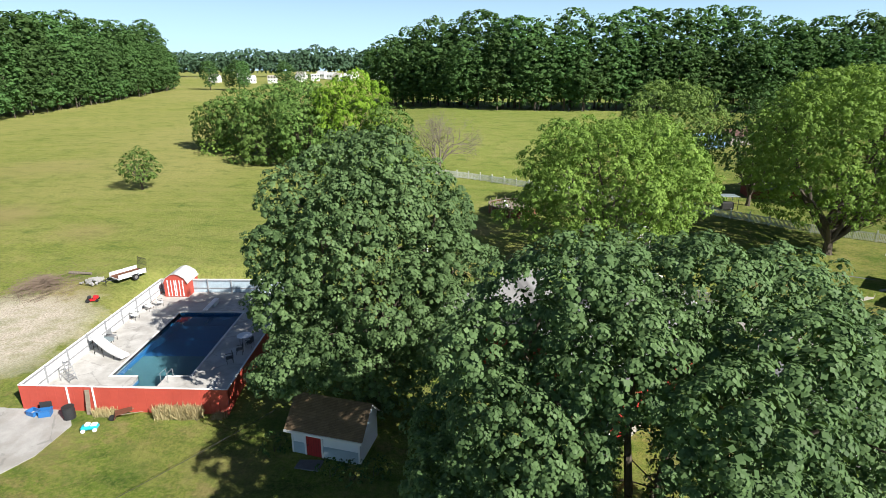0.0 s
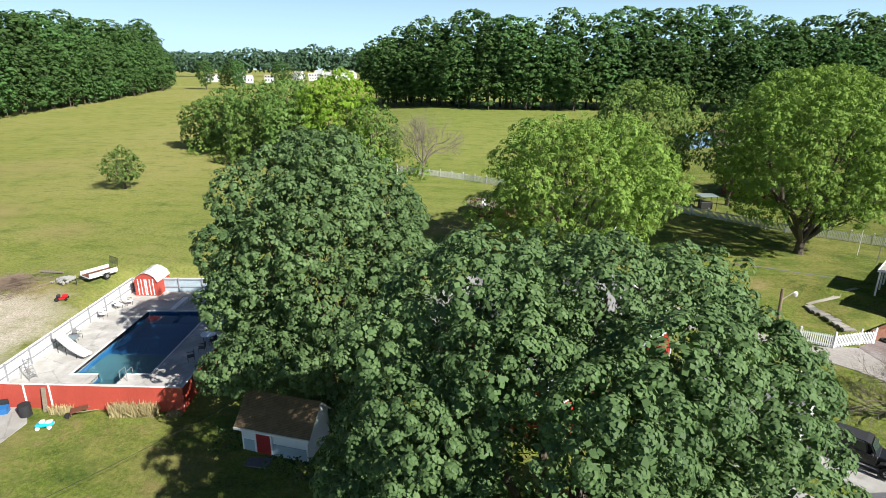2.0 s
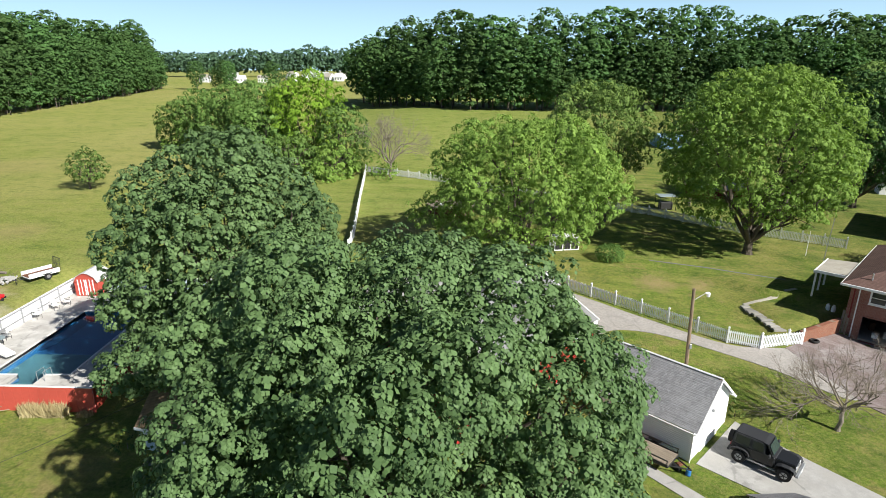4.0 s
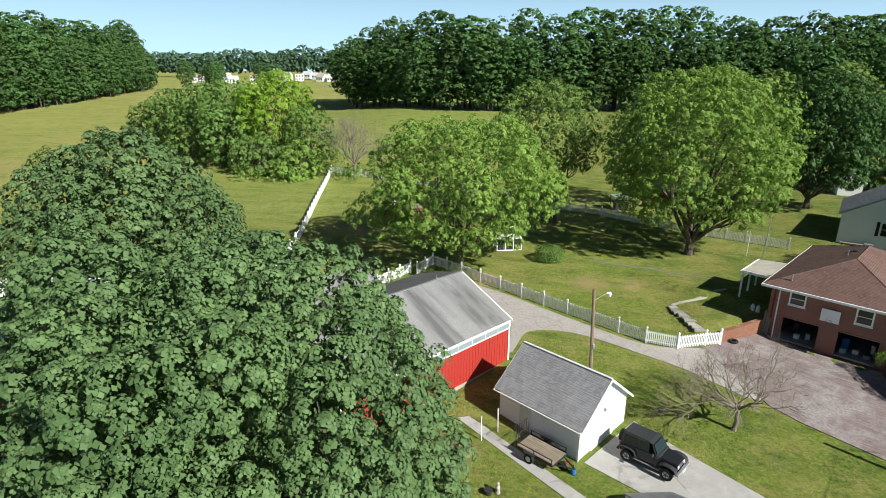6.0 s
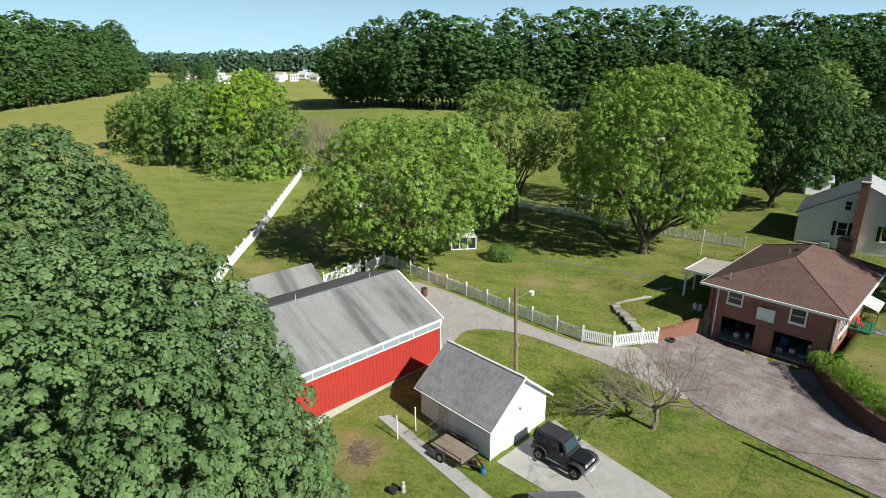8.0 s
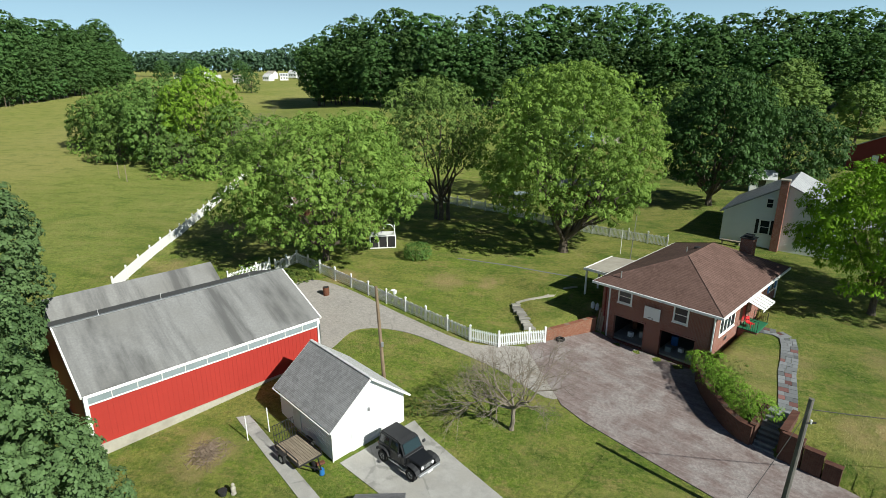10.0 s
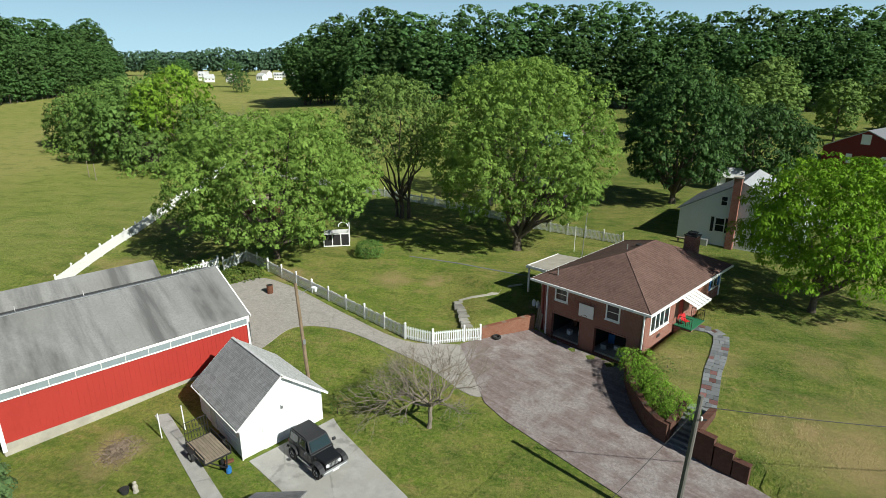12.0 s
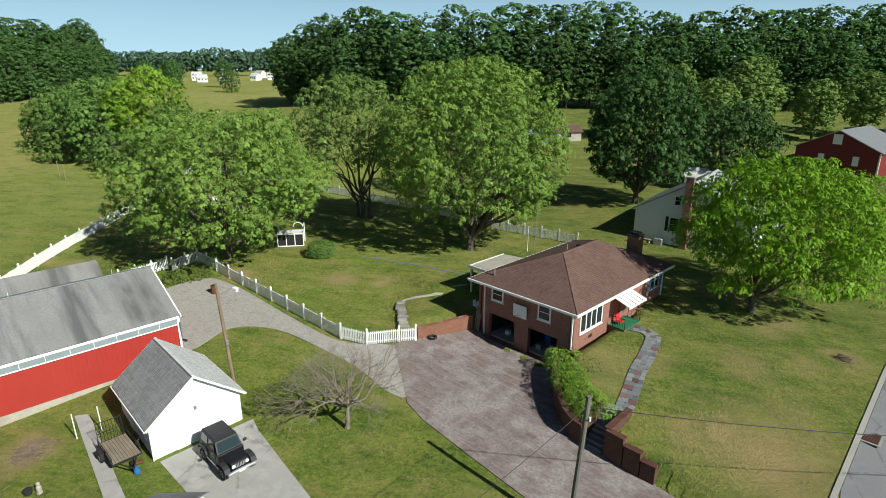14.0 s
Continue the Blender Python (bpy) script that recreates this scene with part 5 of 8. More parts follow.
def fence(name, label, line, bay, material, height=1.2, gap=0.145, pieces=True, dense=False, floor=land):
    """A fence along a plan line: posts, two rails a bay, pickets."""
    f = thing(name, label, "fence", kind="")
    post, picket = post_mesh(height + 0.16, 0.065, material), picket_mesh(height - 0.08, material, 0.04 if not dense else 0.068)
    for k in range(len(line) - 1):
        a, b = Vector(line[k]), Vector(line[k + 1])
        n = max(1, round((b - a).length / bay))
        for i in range(n + (k == len(line) - 2)):
            p = a.lerp(b, i / n)
            share("post", post, f, pose(p.x, p.y, floor(p.x, p.y), 0, 0, math.degrees(math.atan2(b.y - a.y, b.x - a.x))))
        for i in range(n):
            p, q = a.lerp(b, i / n), a.lerp(b, (i + 1) / n)
            zp, zq = floor(p.x, p.y), floor(q.x, q.y)
            for h in (0.25, height - 0.25):
                bm = bmesh.new()
                d = (q - p).normalized()
                s = Vector((-d.y, d.x)) * 0.02
                quad = [(p.x - s.x, p.y - s.y), (q.x - s.x, q.y - s.y), (q.x + s.x, q.y + s.y), (p.x + s.x, p.y + s.y)]
                low = [bm.verts.new((x, y, (zp if j in (0, 3) else zq) + h)) for j, (x, y) in enumerate(quad)]
                top = [bm.verts.new((v.co.x, v.co.y, v.co.z + 0.09)) for v in low]
                bm.faces.new(low[::-1])
                bm.faces.new(top)
                for j in range(4):
                    bm.faces.new((low[j], low[(j + 1) % 4], top[(j + 1) % 4], top[j]))
                part("rail", bm, material, f)
            m = max(2, int((q - p).length / gap))
            turn = math.degrees(math.atan2(q.y - p.y, q.x - p.x))
            if pieces:
                for j in range(1, m):
                    c = p.lerp(q, j / m)
                    share("picket", picket, f, pose(c.x + d.y * 0.032, c.y - d.x * 0.032, zp + (zq - zp) * j / m + 0.08, 0, 0, turn))
            else:
                verts, faces = [], []
                for j in range(1, m):
                    c = p.lerp(q, j / m)
                    t = pose(c.x + d.y * 0.032, c.y - d.x * 0.032, zp + (zq - zp) * j / m + 0.08, 0, 0, turn)
                    o = len(verts)
                    verts += [tuple(t @ v.co) for v in picket.vertices]
                    faces += [tuple(o + i2 for i2 in pl.vertices) for pl in picket.polygons]
                data = bpy.data.meshes.new("fence_panel")
                data.from_pydata(verts, [], faces)
                data.materials.append(material)
                tagged(share("fence_panel", data, f, Matrix()), kind="stuff")
    return f


fence("picket_fence", "white picket fence between the drive and the lawn", [(17.6, 54.4), (32.5, 41.65), (34.75, 40.75), (37.25, 41.35)], 2.45, M["vinyl"])


def build_gate():
    g = thing("gate", "white picket gate beside the brick wall", "gate", on_plan(37.3, 41.36, land(37.9, 41.4), 1.2, 0.18))
    post, picket = post_mesh(1.36, 0.065, M["vinyl"]), picket_mesh(1.12, M["vinyl"])
    share("post", post, g, pose(1.28, 0, 0))
    for j in range(8):
        share("picket", picket, g, pose(0.12 + j * 0.145, -0.03, 0.08))
    for z in (0.25, 0.95):
        part("rail", bm_box(0.05, 1.2, -0.015, 0.02, z, z + 0.09), M["vinyl"], g)
    part("latch", bm_box(0.02, 0.09, -0.06, 0.0, 0.85, 0.97), M["dark_metal"], g)


build_gate()
fence("meadow_fence", "white picket fence running out along the meadow", [(-1.3, 50.2), (-1.9, 66), (-4.0, 87), (-5.6, 105.5)], 2.45, M["white"], 1.25, 0.16, pieces=False, dense=True)
fence("back_fence", "weathered white board fence at the back of the lawn", [(-5.6, 105.5), (6.7, 99), (38, 77), (46.7, 68.6), (56.0, 62.4)], 2.45, M["old_white"], 1.2, 0.15, pieces=False)
fence("corner_fence", "short white fence beside the barn annex", [(9.2, 51.6), (12.3, 55.0)], 1.7, M["vinyl"], 1.2, 0.15, pieces=False)
fence("corner_fence", "short white fence at the lawn's corner", [(13.0, 54.6), (14.6, 57.0), (17.6, 54.6)], 1.8, M["old_white"], 1.2, 0.15, pieces=False)


# ---- retaining walls, steps, walk ----
def ribbon(name, label, line, tops, half, material, low=0.6, cap=None, kind="structure"):
    """A wall along a plan line with its own top height at each point."""
    w = thing(name, label, "wall", kind=kind)
    for k in range(len(line) - 1):
        a, b = Vector(line[k]), Vector(line[k + 1])
        L = (b - a).length
        m = on_plan(a.x, a.y, 0, b.x - a.x, b.y - a.y)
        zl = min(land(*line[k]), land(*line[k + 1])) - low
        bm = bmesh.new()
        x1 = L + (half * 0.35 if k < len(line) - 2 else 0)
        v = [bm.verts.new(c) for c in ((0, -half, zl), (x1, -half, zl), (x1, half, zl), (0, half, zl), (0, -half, tops[k]), (x1, -half, tops[k + 1]), (x1, half, tops[k + 1]), (0, half, tops[k]))]
        for f in ((3, 2, 1, 0), (4, 5, 6, 7), (0, 1, 5, 4), (1, 2, 6, 5), (2, 3, 7, 6), (3, 0, 4, 7)):
            bm.faces.new([v[i] for i in f])
        ob = part("wall_section", bm, material, w)
        ob.matrix_local = m
        if cap is not None:
            bm = bmesh.new()
            slab(bm, [(-0.03, -half - 0.04, tops[k] + 0.07), (x1 + 0.03, -half - 0.04, tops[k + 1] + 0.07), (x1 + 0.03, half + 0.04, tops[k + 1] + 0.07), (-0.03, half + 0.04, tops[k] + 0.07)], 0.066)
            part("coping", bm, cap, w).matrix_local = m
    return w


ribbon("retaining_wall", "curved brown brick retaining wall below the hedge", [(49.3, 37.5), (48.75, 36.3), (48.5, 34.6), (48.45, 33), (48.55, 31.4), (48.85, 30.4), (49.3, 29.8)], [2.1, 2.0, 1.9, 1.8, 1.7, 1.62, 1.6], 0.17, M["shaded_brick"], cap=M["shaded_brick"])
ribbon("retaining_wall", "stepped brown brick wall beside the stairs", [(52.3, 30.62), (50.46, 28.72)], [2.15, 2.1], 0.17, M["shaded_brick"], cap=M["shaded_brick"])
for a, b, z in (((50.44, 28.7), (51.2, 27.85), 2.05), ((51.25, 27.8), (51.95, 27.1), 1.65), ((52.0, 27.05), (52.6, 26.45), 1.25)):
    ribbon("retaining_wall", "stepped brown brick wall beside the drive", [a, b], [z, z], 0.17, M["shaded_brick"], cap=M["shaded_brick"])
ribbon("retaining_wall", "short brick cheek wall of the garden stairs", [(49.3, 29.85), (50.95, 31.5)], [1.7, 2.05], 0.14, M["shaded_brick"], cap=M["shaded_brick"])
ribbon("garden_wall", "reddish brick wall between the gate and the house", [(38.65, 41.9), (43.2, 44.1)], [2.15, 2.35], 0.15, M["garden_brick"], cap=M["garden_brick"])


def build_stairs():
    st = thing("garden_stairs", "slate garden stairs from the drive to the lawn", "stairs", on_plan(49.8, 29.3, 0, 1.0, 1.0), kind="structure")
    for i in range(8):
        part("step", bm_box(0.0 + i * 0.3, 0.36 + i * 0.3 if i < 7 else 3.1, -0.62, 0.6, -0.2, 0.44 + i * 0.2, 0.015), M["stone"], st)


build_stairs()


def build_walk():
    rng = np.random.default_rng(77)
    path = thing("slate_walk", "walk of grey and reddish slate slabs across the lawn", "path", kind="structure")
    mid = [(52.0, 30.9), (53.0, 32.7), (54.2, 35.0), (55.2, 36.5), (56.3, 38.4), (56.9, 39.7), (56.6, 40.7), (55.6, 41.2), (54.4, 41.4)]
    way = [Vector(q) for q in mid]
    steps = sum((way[k + 1] - way[k]).length for k in range(len(way) - 1))
    n = int(steps / 0.45)
    cuts = ((0.36, 0.74), (0.55,), (0.28, 0.62), (0.42,), (0.4, 0.7), (0.3,))
    kinds = {}
    for i in range(n):
        d0 = steps * (i + 0.5) / n
        k = 0
        while d0 > (way[k + 1] - way[k]).length and k < len(way) - 2:
            d0 -= (way[k + 1] - way[k]).length
            k += 1
        d = (way[k + 1] - way[k]).normalized()
        p, s = way[k] + d * d0, Vector((d.y, -d.x))
        edges = (0.0, *cuts[int(rng.integers(len(cuts)))], 1.0)
        for a, b in zip(edges, edges[1:]):
            red = rng.random() < 0.17
            key = (round(b - a, 2), red)
            if key not in kinds:
                w = 1.14 * (b - a) / 2 - 0.008
                kinds[key] = mesh_of(bm_box(-w, w, -0.222, 0.222, -0.06, 0.0, 0.008), M["stone_red"] if red else M["stone"])
            c = p + s * (1.14 * ((a + b) / 2 - 0.5))
            share("slab", kinds[key], path, pose(c.x, c.y, land(c.x, c.y) + 0.07 + rng.uniform(0, 0.008), math.degrees(math.atan((land(c.x + d.x * 0.4, c.y + d.y * 0.4) - land(c.x - d.x * 0.4, c.y - d.y * 0.4)) / 0.8)), 0, math.degrees(math.atan2(s.y, s.x)) + rng.uniform(-1, 1)))


build_walk()
drape("lawn_path", [(31.8, 58.6), (37.0, 56.6), (43.6, 53.0), (43.5, 52.8), (36.95, 56.38), (31.77, 58.45)], M["stone"], "narrow concrete path across the fenced lawn", lift=0.03)
drape("side_path", [(37.0, 47.75), (38.5, 48.05), (40.7, 49.05), (43.0, 50.0), (42.9, 50.3), (40.5, 49.4), (38.3, 48.4), (36.9, 48.1)], M["found"], "narrow pale stone path up from the gate", lift=0.05)
STONE_RNG = np.random.default_rng(29)
for k in range(9):
    x, y = 37.6 - 0.09 * k + STONE_RNG.uniform(-0.08, 0.08), 43.1 + 0.55 * k
    w, d = STONE_RNG.uniform(0.42, 0.6), STONE_RNG.uniform(0.2, 0.27)
    slab_ob = share("stepping_stone", mesh_of(bm_box(-w, w, -d, d, -0.14, 0.07, 0.03), M["pale_stone"]), None, pose(x, y, land(x, y) + 0.03, 0, 0, STONE_RNG.uniform(-14, 8)))
    tagged(slab_ob, "rough pale stepping stone rising from the gate", "stepping stone", "stepping stones by the gate")


# ---- poles and wires ----
def build_lamp_pole():
    x, y = 26.15, 34.95
    z = land(x, y)
    p = thing("lamp_pole", "brown wooden pole with a small yard lamp", "lamp post", pose(x, y, z))
    part("pole", bm_tube((0.15, 0, -0.5), (-0.25, -0.1, 8.0), 0.14, 0.1, 10), M["pole"], p)
    part("lamp_arm", bm_tube((-0.2, -0.08, 7.15), (0.75, 0.2, 7.6), 0.022), M["metal"], p)
    lamp2 = bm_tube((0.72, 0.19, 7.6), (0.95, 0.26, 7.55), 0.05, 0.11)
    tube(lamp2, (0.95, 0.26, 7.56), (0.95, 0.26, 7.3), 0.14, 0.1)
    part("lamp_head", lamp2, M["clear"], p, "pale lamp head")
    part("meter_box", bm_box(-0.02, 0.14, -0.22, -0.1, 3.6, 3.95, 0.02), M["metal"], p)


build_lamp_pole()


def build_street_pole():
    x, y = 47.1, 23.0
    z = land(x, y)
    p = thing("utility_pole", "grey weathered utility pole beside the drive", "utility pole", pose(x, y, z))
    part("pole", bm_tube((0, 0, -0.5), (0.5, 0.25, 7.75 - z), 0.16, 0.12, 10), M["grey_pole"], p)
    part("bracket", bm_box(0.4, 0.85, 0.08, 0.14, 6.5 - z, 6.58 - z), M["dark_metal"], p)
    part("insulator", bm_tube((0.6, 0.1, 6.5 - z), (0.6, 0.1, 6.7 - z), 0.05), M["white"], p)
    return Vector((x + 0.46, y + 0.22, 7.2))


pole_top = build_street_pole()


def wire(label, a, b, sag, r=0.014):
    a, b = Vector(a), Vector(b)
    bm = bmesh.new()
    prev = a
    for i in range(1, 17):
        t = i / 16
        p = a.lerp(b, t) - Vector((0, 0, 4 * sag * t * (1 - t)))
        tube(bm, prev, p, r, r, 5)
        prev = p
    return whole("overhead_wire", bm, M["dark_metal"], label, "cable")


wire("twisted grey service cable from the pole across the lawn", pole_top, (76, 20.5, 7.4), 0.7, 0.022)
wire("thin cable from the pole towards the houses", pole_top, (36, 12.5, 6.2), 0.4)
wire("thin dark cable over the shed's lawn", (-8.2, 31.5, 3.2), (-19, 15.0, 4.4), 0.3)


# ---- the bare tree and brushwood ----
def twig(store, a, b, r0, r1, sides):
    """Adds one tapered twig to a store of (verts, faces)."""
    verts, faces = store
    turn = (b - a).to_track_quat("Z", "Y").to_matrix()
    o = len(verts)
    for c, r in ((a, r0), (b, r1)):
        for i in range(sides):
            t = 2 * math.pi * i / sides
            verts.append(tuple(c + turn @ Vector((r * math.cos(t), r * math.sin(t), 0))))
    for i in range(sides):
        j = (i + 1) % sides
        faces.append((o + i, o + j, o + sides + j, o + sides + i))


def grow(store, rng, a, way, length, r, depth):
    b = a + way * length
    mid = a.lerp(b, 0.5) + Vector(rng.normal(0, 0.06 * length, 3))
    sides = 6 if r > 0.04 else 3
    twig(store, a, mid, r, r * 0.85, sides)
    twig(store, mid, b, r * 0.85, r * 0.68, sides)
    if depth == 0:
        return
    for k in range(3 if depth > 1 else 4):
        w = (way * 0.9 + Vector(rng.normal(0, 0.5, 3)) + Vector((0, 0, 0.14))).normalized()
        grow(store, rng, mid.lerp(b, rng.uniform(0.2, 1.0)), w, length * rng.uniform(0.6, 0.88), r * 0.55, depth - 1)


def bare_tree(label, seed, x, y, trunk, length, depth, spread_z, material, stems=5, r=0.16, lean=(0.0, 0.0)):
    rng = np.random.default_rng(seed)
    z = land(x, y)
    t = thing("bare_tree", label, "tree", pose(x, y, z))
    bm = bmesh.new()
    tube(bm, (0, 0, -0.2), (0, 0, 0.25), r * 1.5, r * 1.05, 8)
    limb(bm, (0, 0, 0.2), (0.1, 0.05, trunk), r * 1.05, r * 0.9, rng, 0.05, 3, 8)
    part("trunk", bm, material, t)
    for k in range(stems):
        a = 2 * math.pi * (k + rng.uniform(-0.2, 0.2)) / stems
        w = Vector((math.cos(a) + lean[0], math.sin(a) + lean[1], spread_z * rng.uniform(0.7, 1.3))).normalized()
        store = ([], [])
        grow(store, rng, Vector((0.1, 0.05, trunk - 0.1)), w, length * rng.uniform(0.85, 1.15), r * 0.55, depth)
        data = bpy.data.meshes.new("bough")
        data.from_pydata(store[0], [], store[1])
        data.materials.append(material)
        new("bough", data).parent = t
    return t


bare_tree("low spreading leafless tree with fine grey twigs", 3, 34.75, 31.1, 1.6, 1.75, 5, 0.65, M["twig_bark"], 10, 0.14, (-0.35, 0.12))
bare_tree("dead grey tree with a haze of bare twigs", 4, -0.6, 101, 2.6, 3.0, 5, 1.3, M["pale_bark"], 8, 0.24)


def brush_pile(label, seed, x, y, radius, n, long, material, high=0.5):
    rng = np.random.default_rng(seed)
    bm = bmesh.new()
    for _ in range(n):
        a, d = rng.uniform(0, 2 * math.pi), abs(rng.normal(0, 0.5)) * radius
        px, py = x + d * math.cos(a), y + d * math.sin(a)
        z = land(px, py) + rng.uniform(0.02, high) * max(0.1, 1 - d / radius / 1.2)
        t, l = rng.uniform(0, math.pi), long * rng.uniform(0.4, 1)
        v = Vector((math.cos(t), math.sin(t), rng.normal(0, 0.15))) * l / 2
        c = Vector((px, py, z))
        r = rng.uniform(0.006, 0.02)
        tube(bm, c - v, c + v, r, r * 0.6, 3)
    return tagged(whole("brush_pile", bm, material, label, "brushwood"), kind="stuff")


brush_pile("heap of cut brown twigs on the lawn", 21, 16.2, 28.7, 1.3, 380, 1.0, M["dry_twigs"], 0.4)
brush_pile("small heap of grey twigs on the front lawn", 22, 69.7, 37.0, 0.75, 150, 0.7, M["dry_twigs"], 0.35)
brush_pile("spread of dry brushwood beside the gravel", 23, -39, 51.3, 3.4, 900, 2.0, M["dry_twigs"], 1.0)


# ---- shrubs ----
def shrub(name, label, seed, x, y, blobs, material, per_area, leaves, size, reach, droop=0.3, category="shrub", wide=0.5, z=None):
    rng = np.random.default_rng(seed)
    z = land(x, y) if z is None else z
    t = thing(name, label, category, pose(x, y, z))
    places, ways = sprays(rng, blobs, per_area, 1, 0.7, 0.18, -0.8)
    at, way = tufts(rng, places, ways, leaves, reach)
    leaf_mesh("foliage", at, way, size, material, t, rng, droop, wide)
    bm = bmesh.new()
    for b in blobs[:8]:
        tube(bm, (b[0] * 0.3, b[1] * 0.3, -0.1), (b[0], b[1], b[2]), 0.04, 0.015, 5)
    part("stem", bm, M["bark"], t)
    return t




def build_round_bush():
    rng = np.random.default_rng(51)
    t = thing("round_bush", "clipped round green bush on the lawn", "shrub", pose(27.4, 58.6, land(27.4, 58.6)))
    blobs = [(0, 0, 0.75, 1.3, 1.25, 0.95)] + [(1.0 * math.cos(a), 0.95 * math.sin(a), 0.75 + 0.3 * math.sin(3 * a), 0.5, 0.5, 0.5) for a in np.arange(0, 6.2, 0.7)]
    at, face, tips, sizes = crown_leaves(rng, blobs, 0.2, 0.2, 22, 0.085, 0.8, 0.8, 0.2, 0.85, 1.6, under=-0.8)
    leaf_mesh("foliage", at, face, sizes, M["bush_leaves"], t, rng, 0, 0.6, tips=tips)
    bm = bmesh.new()
    for a in np.arange(0, 6.2, 1.2):
        tube(bm, (0.2 * math.cos(a), 0.2 * math.sin(a), -0.15), (0.8 * math.cos(a), 0.8 * math.sin(a), 0.8), 0.04, 0.015, 5)
    part("stem", bm, M["bark"], t)


build_round_bush()


def build_hedge():
    """A low spreading juniper: many leaning plumes on the retaining wall's bed."""
    rng = np.random.default_rng(8)
    t = thing("hedge", "bright green spreading juniper hedge on the retaining wall", "hedge", pose(49.9, 33.6, 1.95))
    mid = [(-0.5, 3.5), (-0.35, 2.4), (-0.45, 1.3), (-0.4, 0.2), (-0.15, -0.9), (0.1, -2.0), (0.3, -3.0)]
    blobs = []
    for i, (x, y) in enumerate(mid):
        for k in range(5):
            r = float(rng.uniform(0.4, 0.72))
            blobs.append((x + rng.uniform(-0.95, 0.75), y + rng.uniform(-0.6, 0.6), rng.uniform(0.05, 0.55), r, r, r * 0.75))
    at, face, tips, sizes = crown_leaves(rng, blobs, 0.24, 0.24, 34, 0.095, 0.8, 0.9, 0.1, 0.8, 1.6)
    leaf_mesh("foliage", at, face, sizes, M["spring_dark"], t, rng, 0, 0.35, tips=np.concatenate((face[:, :2] * 1.5, np.abs(tips[:, 2:]) * 0.3), axis=1))
    bm = bmesh.new()
    for x, y in mid:
        tube(bm, (x, y, -0.2), (x + 0.2, y + 0.1, 0.5), 0.05, 0.02, 6)
    part("stem", bm, M["bark"], t)


build_hedge()
shrub("bush", "straggly green bush behind the barn roof", 53, 11.2, 51.4, [(0, 0, 1.2, 0.8, 0.8, 1.1), (0.7, 0.4, 0.8, 0.7, 0.7, 0.8)], M["maple_light"], 6, 6, 0.2, 0.2)
shrub("vine_heap", "heap of pruned vines and leaves beside the drive", 54, 15.2, 52.8, [(0, 0, 0.3, 1.6, 1.1, 0.7), (1.1, 0.3, 0.3, 1.1, 1.0, 0.6), (-0.9, -0.6, 0.2, 1.0, 0.8, 0.5)], M["weed"], 18, 8, 0.16, 0.2)
shrub("bush", "ivy climbing the end of the picket fence", 55, 17.1, 55.1, [(0, 0, 0.9, 0.6, 0.6, 1.0), (0.3, 0.4, 1.3, 0.5, 0.5, 0.7)], M["maple_light"], 9, 6, 0.17, 0.2)
shrub("bush", "young bright shrub below the maple", 56, 20.2, 61.3, [(0, 0, 1.0, 1.1, 1.0, 1.1)], M["maple_light"], 6, 7, 0.2, 0.25)
for i, (x, y) in enumerate(((-6.4, 26.9), (-5.2, 26.6), (-10.2, 29.0), (-3.9, 27.0))):
    shrub("bush", "shady shrub against the white shed", 60 + i, x, y, [(0, 0, 0.5, 0.75, 0.6, 0.6), (0.4, 0.2, 0.45, 0.5, 0.5, 0.5)], M["deep_green"], 8, 6, 0.16, 0.2)
shrub("bush", "small shrub beside the white garage", 65, 28.7, 32.4, [(0, 0, 0.5, 0.5, 0.5, 0.6)], M["weed"], 9, 6, 0.16, 0.18)
shrub("bush", "grey-green plants at the hedge's foot", 66, 51.2, 35.4, [(0, 0, 0.2, 0.8, 0.6, 0.35)], M["weed"], 9, 5, 0.14, 0.18)
for i, (x, y, r2) in enumerate(((-12.5, 98.5, 2.4), (-16, 99.5, 2.0), (-3.5, 104.5, 2.8), (-20.5, 99.8, 1.9), (-1.5, 100, 1.8), (-51, 127, 3), (-42, 117, 2.6))):
    shrub("thicket_shrub", "rough green shrub at the thicket's edge", 70 + i, x, y, [(0, 0, r2 * 0.5, r2, r2, r2 * 0.8), (r2 * 0.6, 0.3, r2 * 0.4, r2 * 0.7, r2 * 0.7, r2 * 0.6)], M["maple_light"], 1.6, 8, 0.4, 0.4)


def tall_grass(label, seed, x0, x1, y0, y1, n, high, material):
    rng = np.random.default_rng(seed)
    at = np.empty((n, 3))
    at[:, 0], at[:, 1] = rng.uniform(x0, x1, n), rng.uniform(y0, y1, n)
    tall = high * rng.uniform(0.4, 1.0, n)
    at[:, 2] = [land(a, b) + 0.25 * h for a, b, h in zip(at[:, 0], at[:, 1], tall)]
    a = rng.uniform(0, 2 * math.pi, n)
    face = np.stack((np.cos(a), np.sin(a), rng.normal(0, 0.25, n)), axis=1)
    g = thing("tall_grass", label, "grass", kind="stuff")
    leaf_mesh("blades", at, face, high, material, g, rng, -1.6, 0.07)
    return g


tall_grass("dry tall grass along the red fence", 81, -18.9, -15.9, 31.9, 32.5, 900, 1.15, M["dry_grass"])
tall_grass("pale weeds along the red fence", 82, -23.2, -21.6, 32.1, 32.6, 260, 0.75, M["dry_grass"])
tall_grass("weeds at the fence's corner", 83, -15.2, -14.2, 31.9, 32.5, 160, 0.5, M["dry_grass"])
tall_grass("pale dry weeds on the bank above the road", 84, 53.0, 58.5, 26.6, 31.0, 500, 0.22, M["dry_grass"])


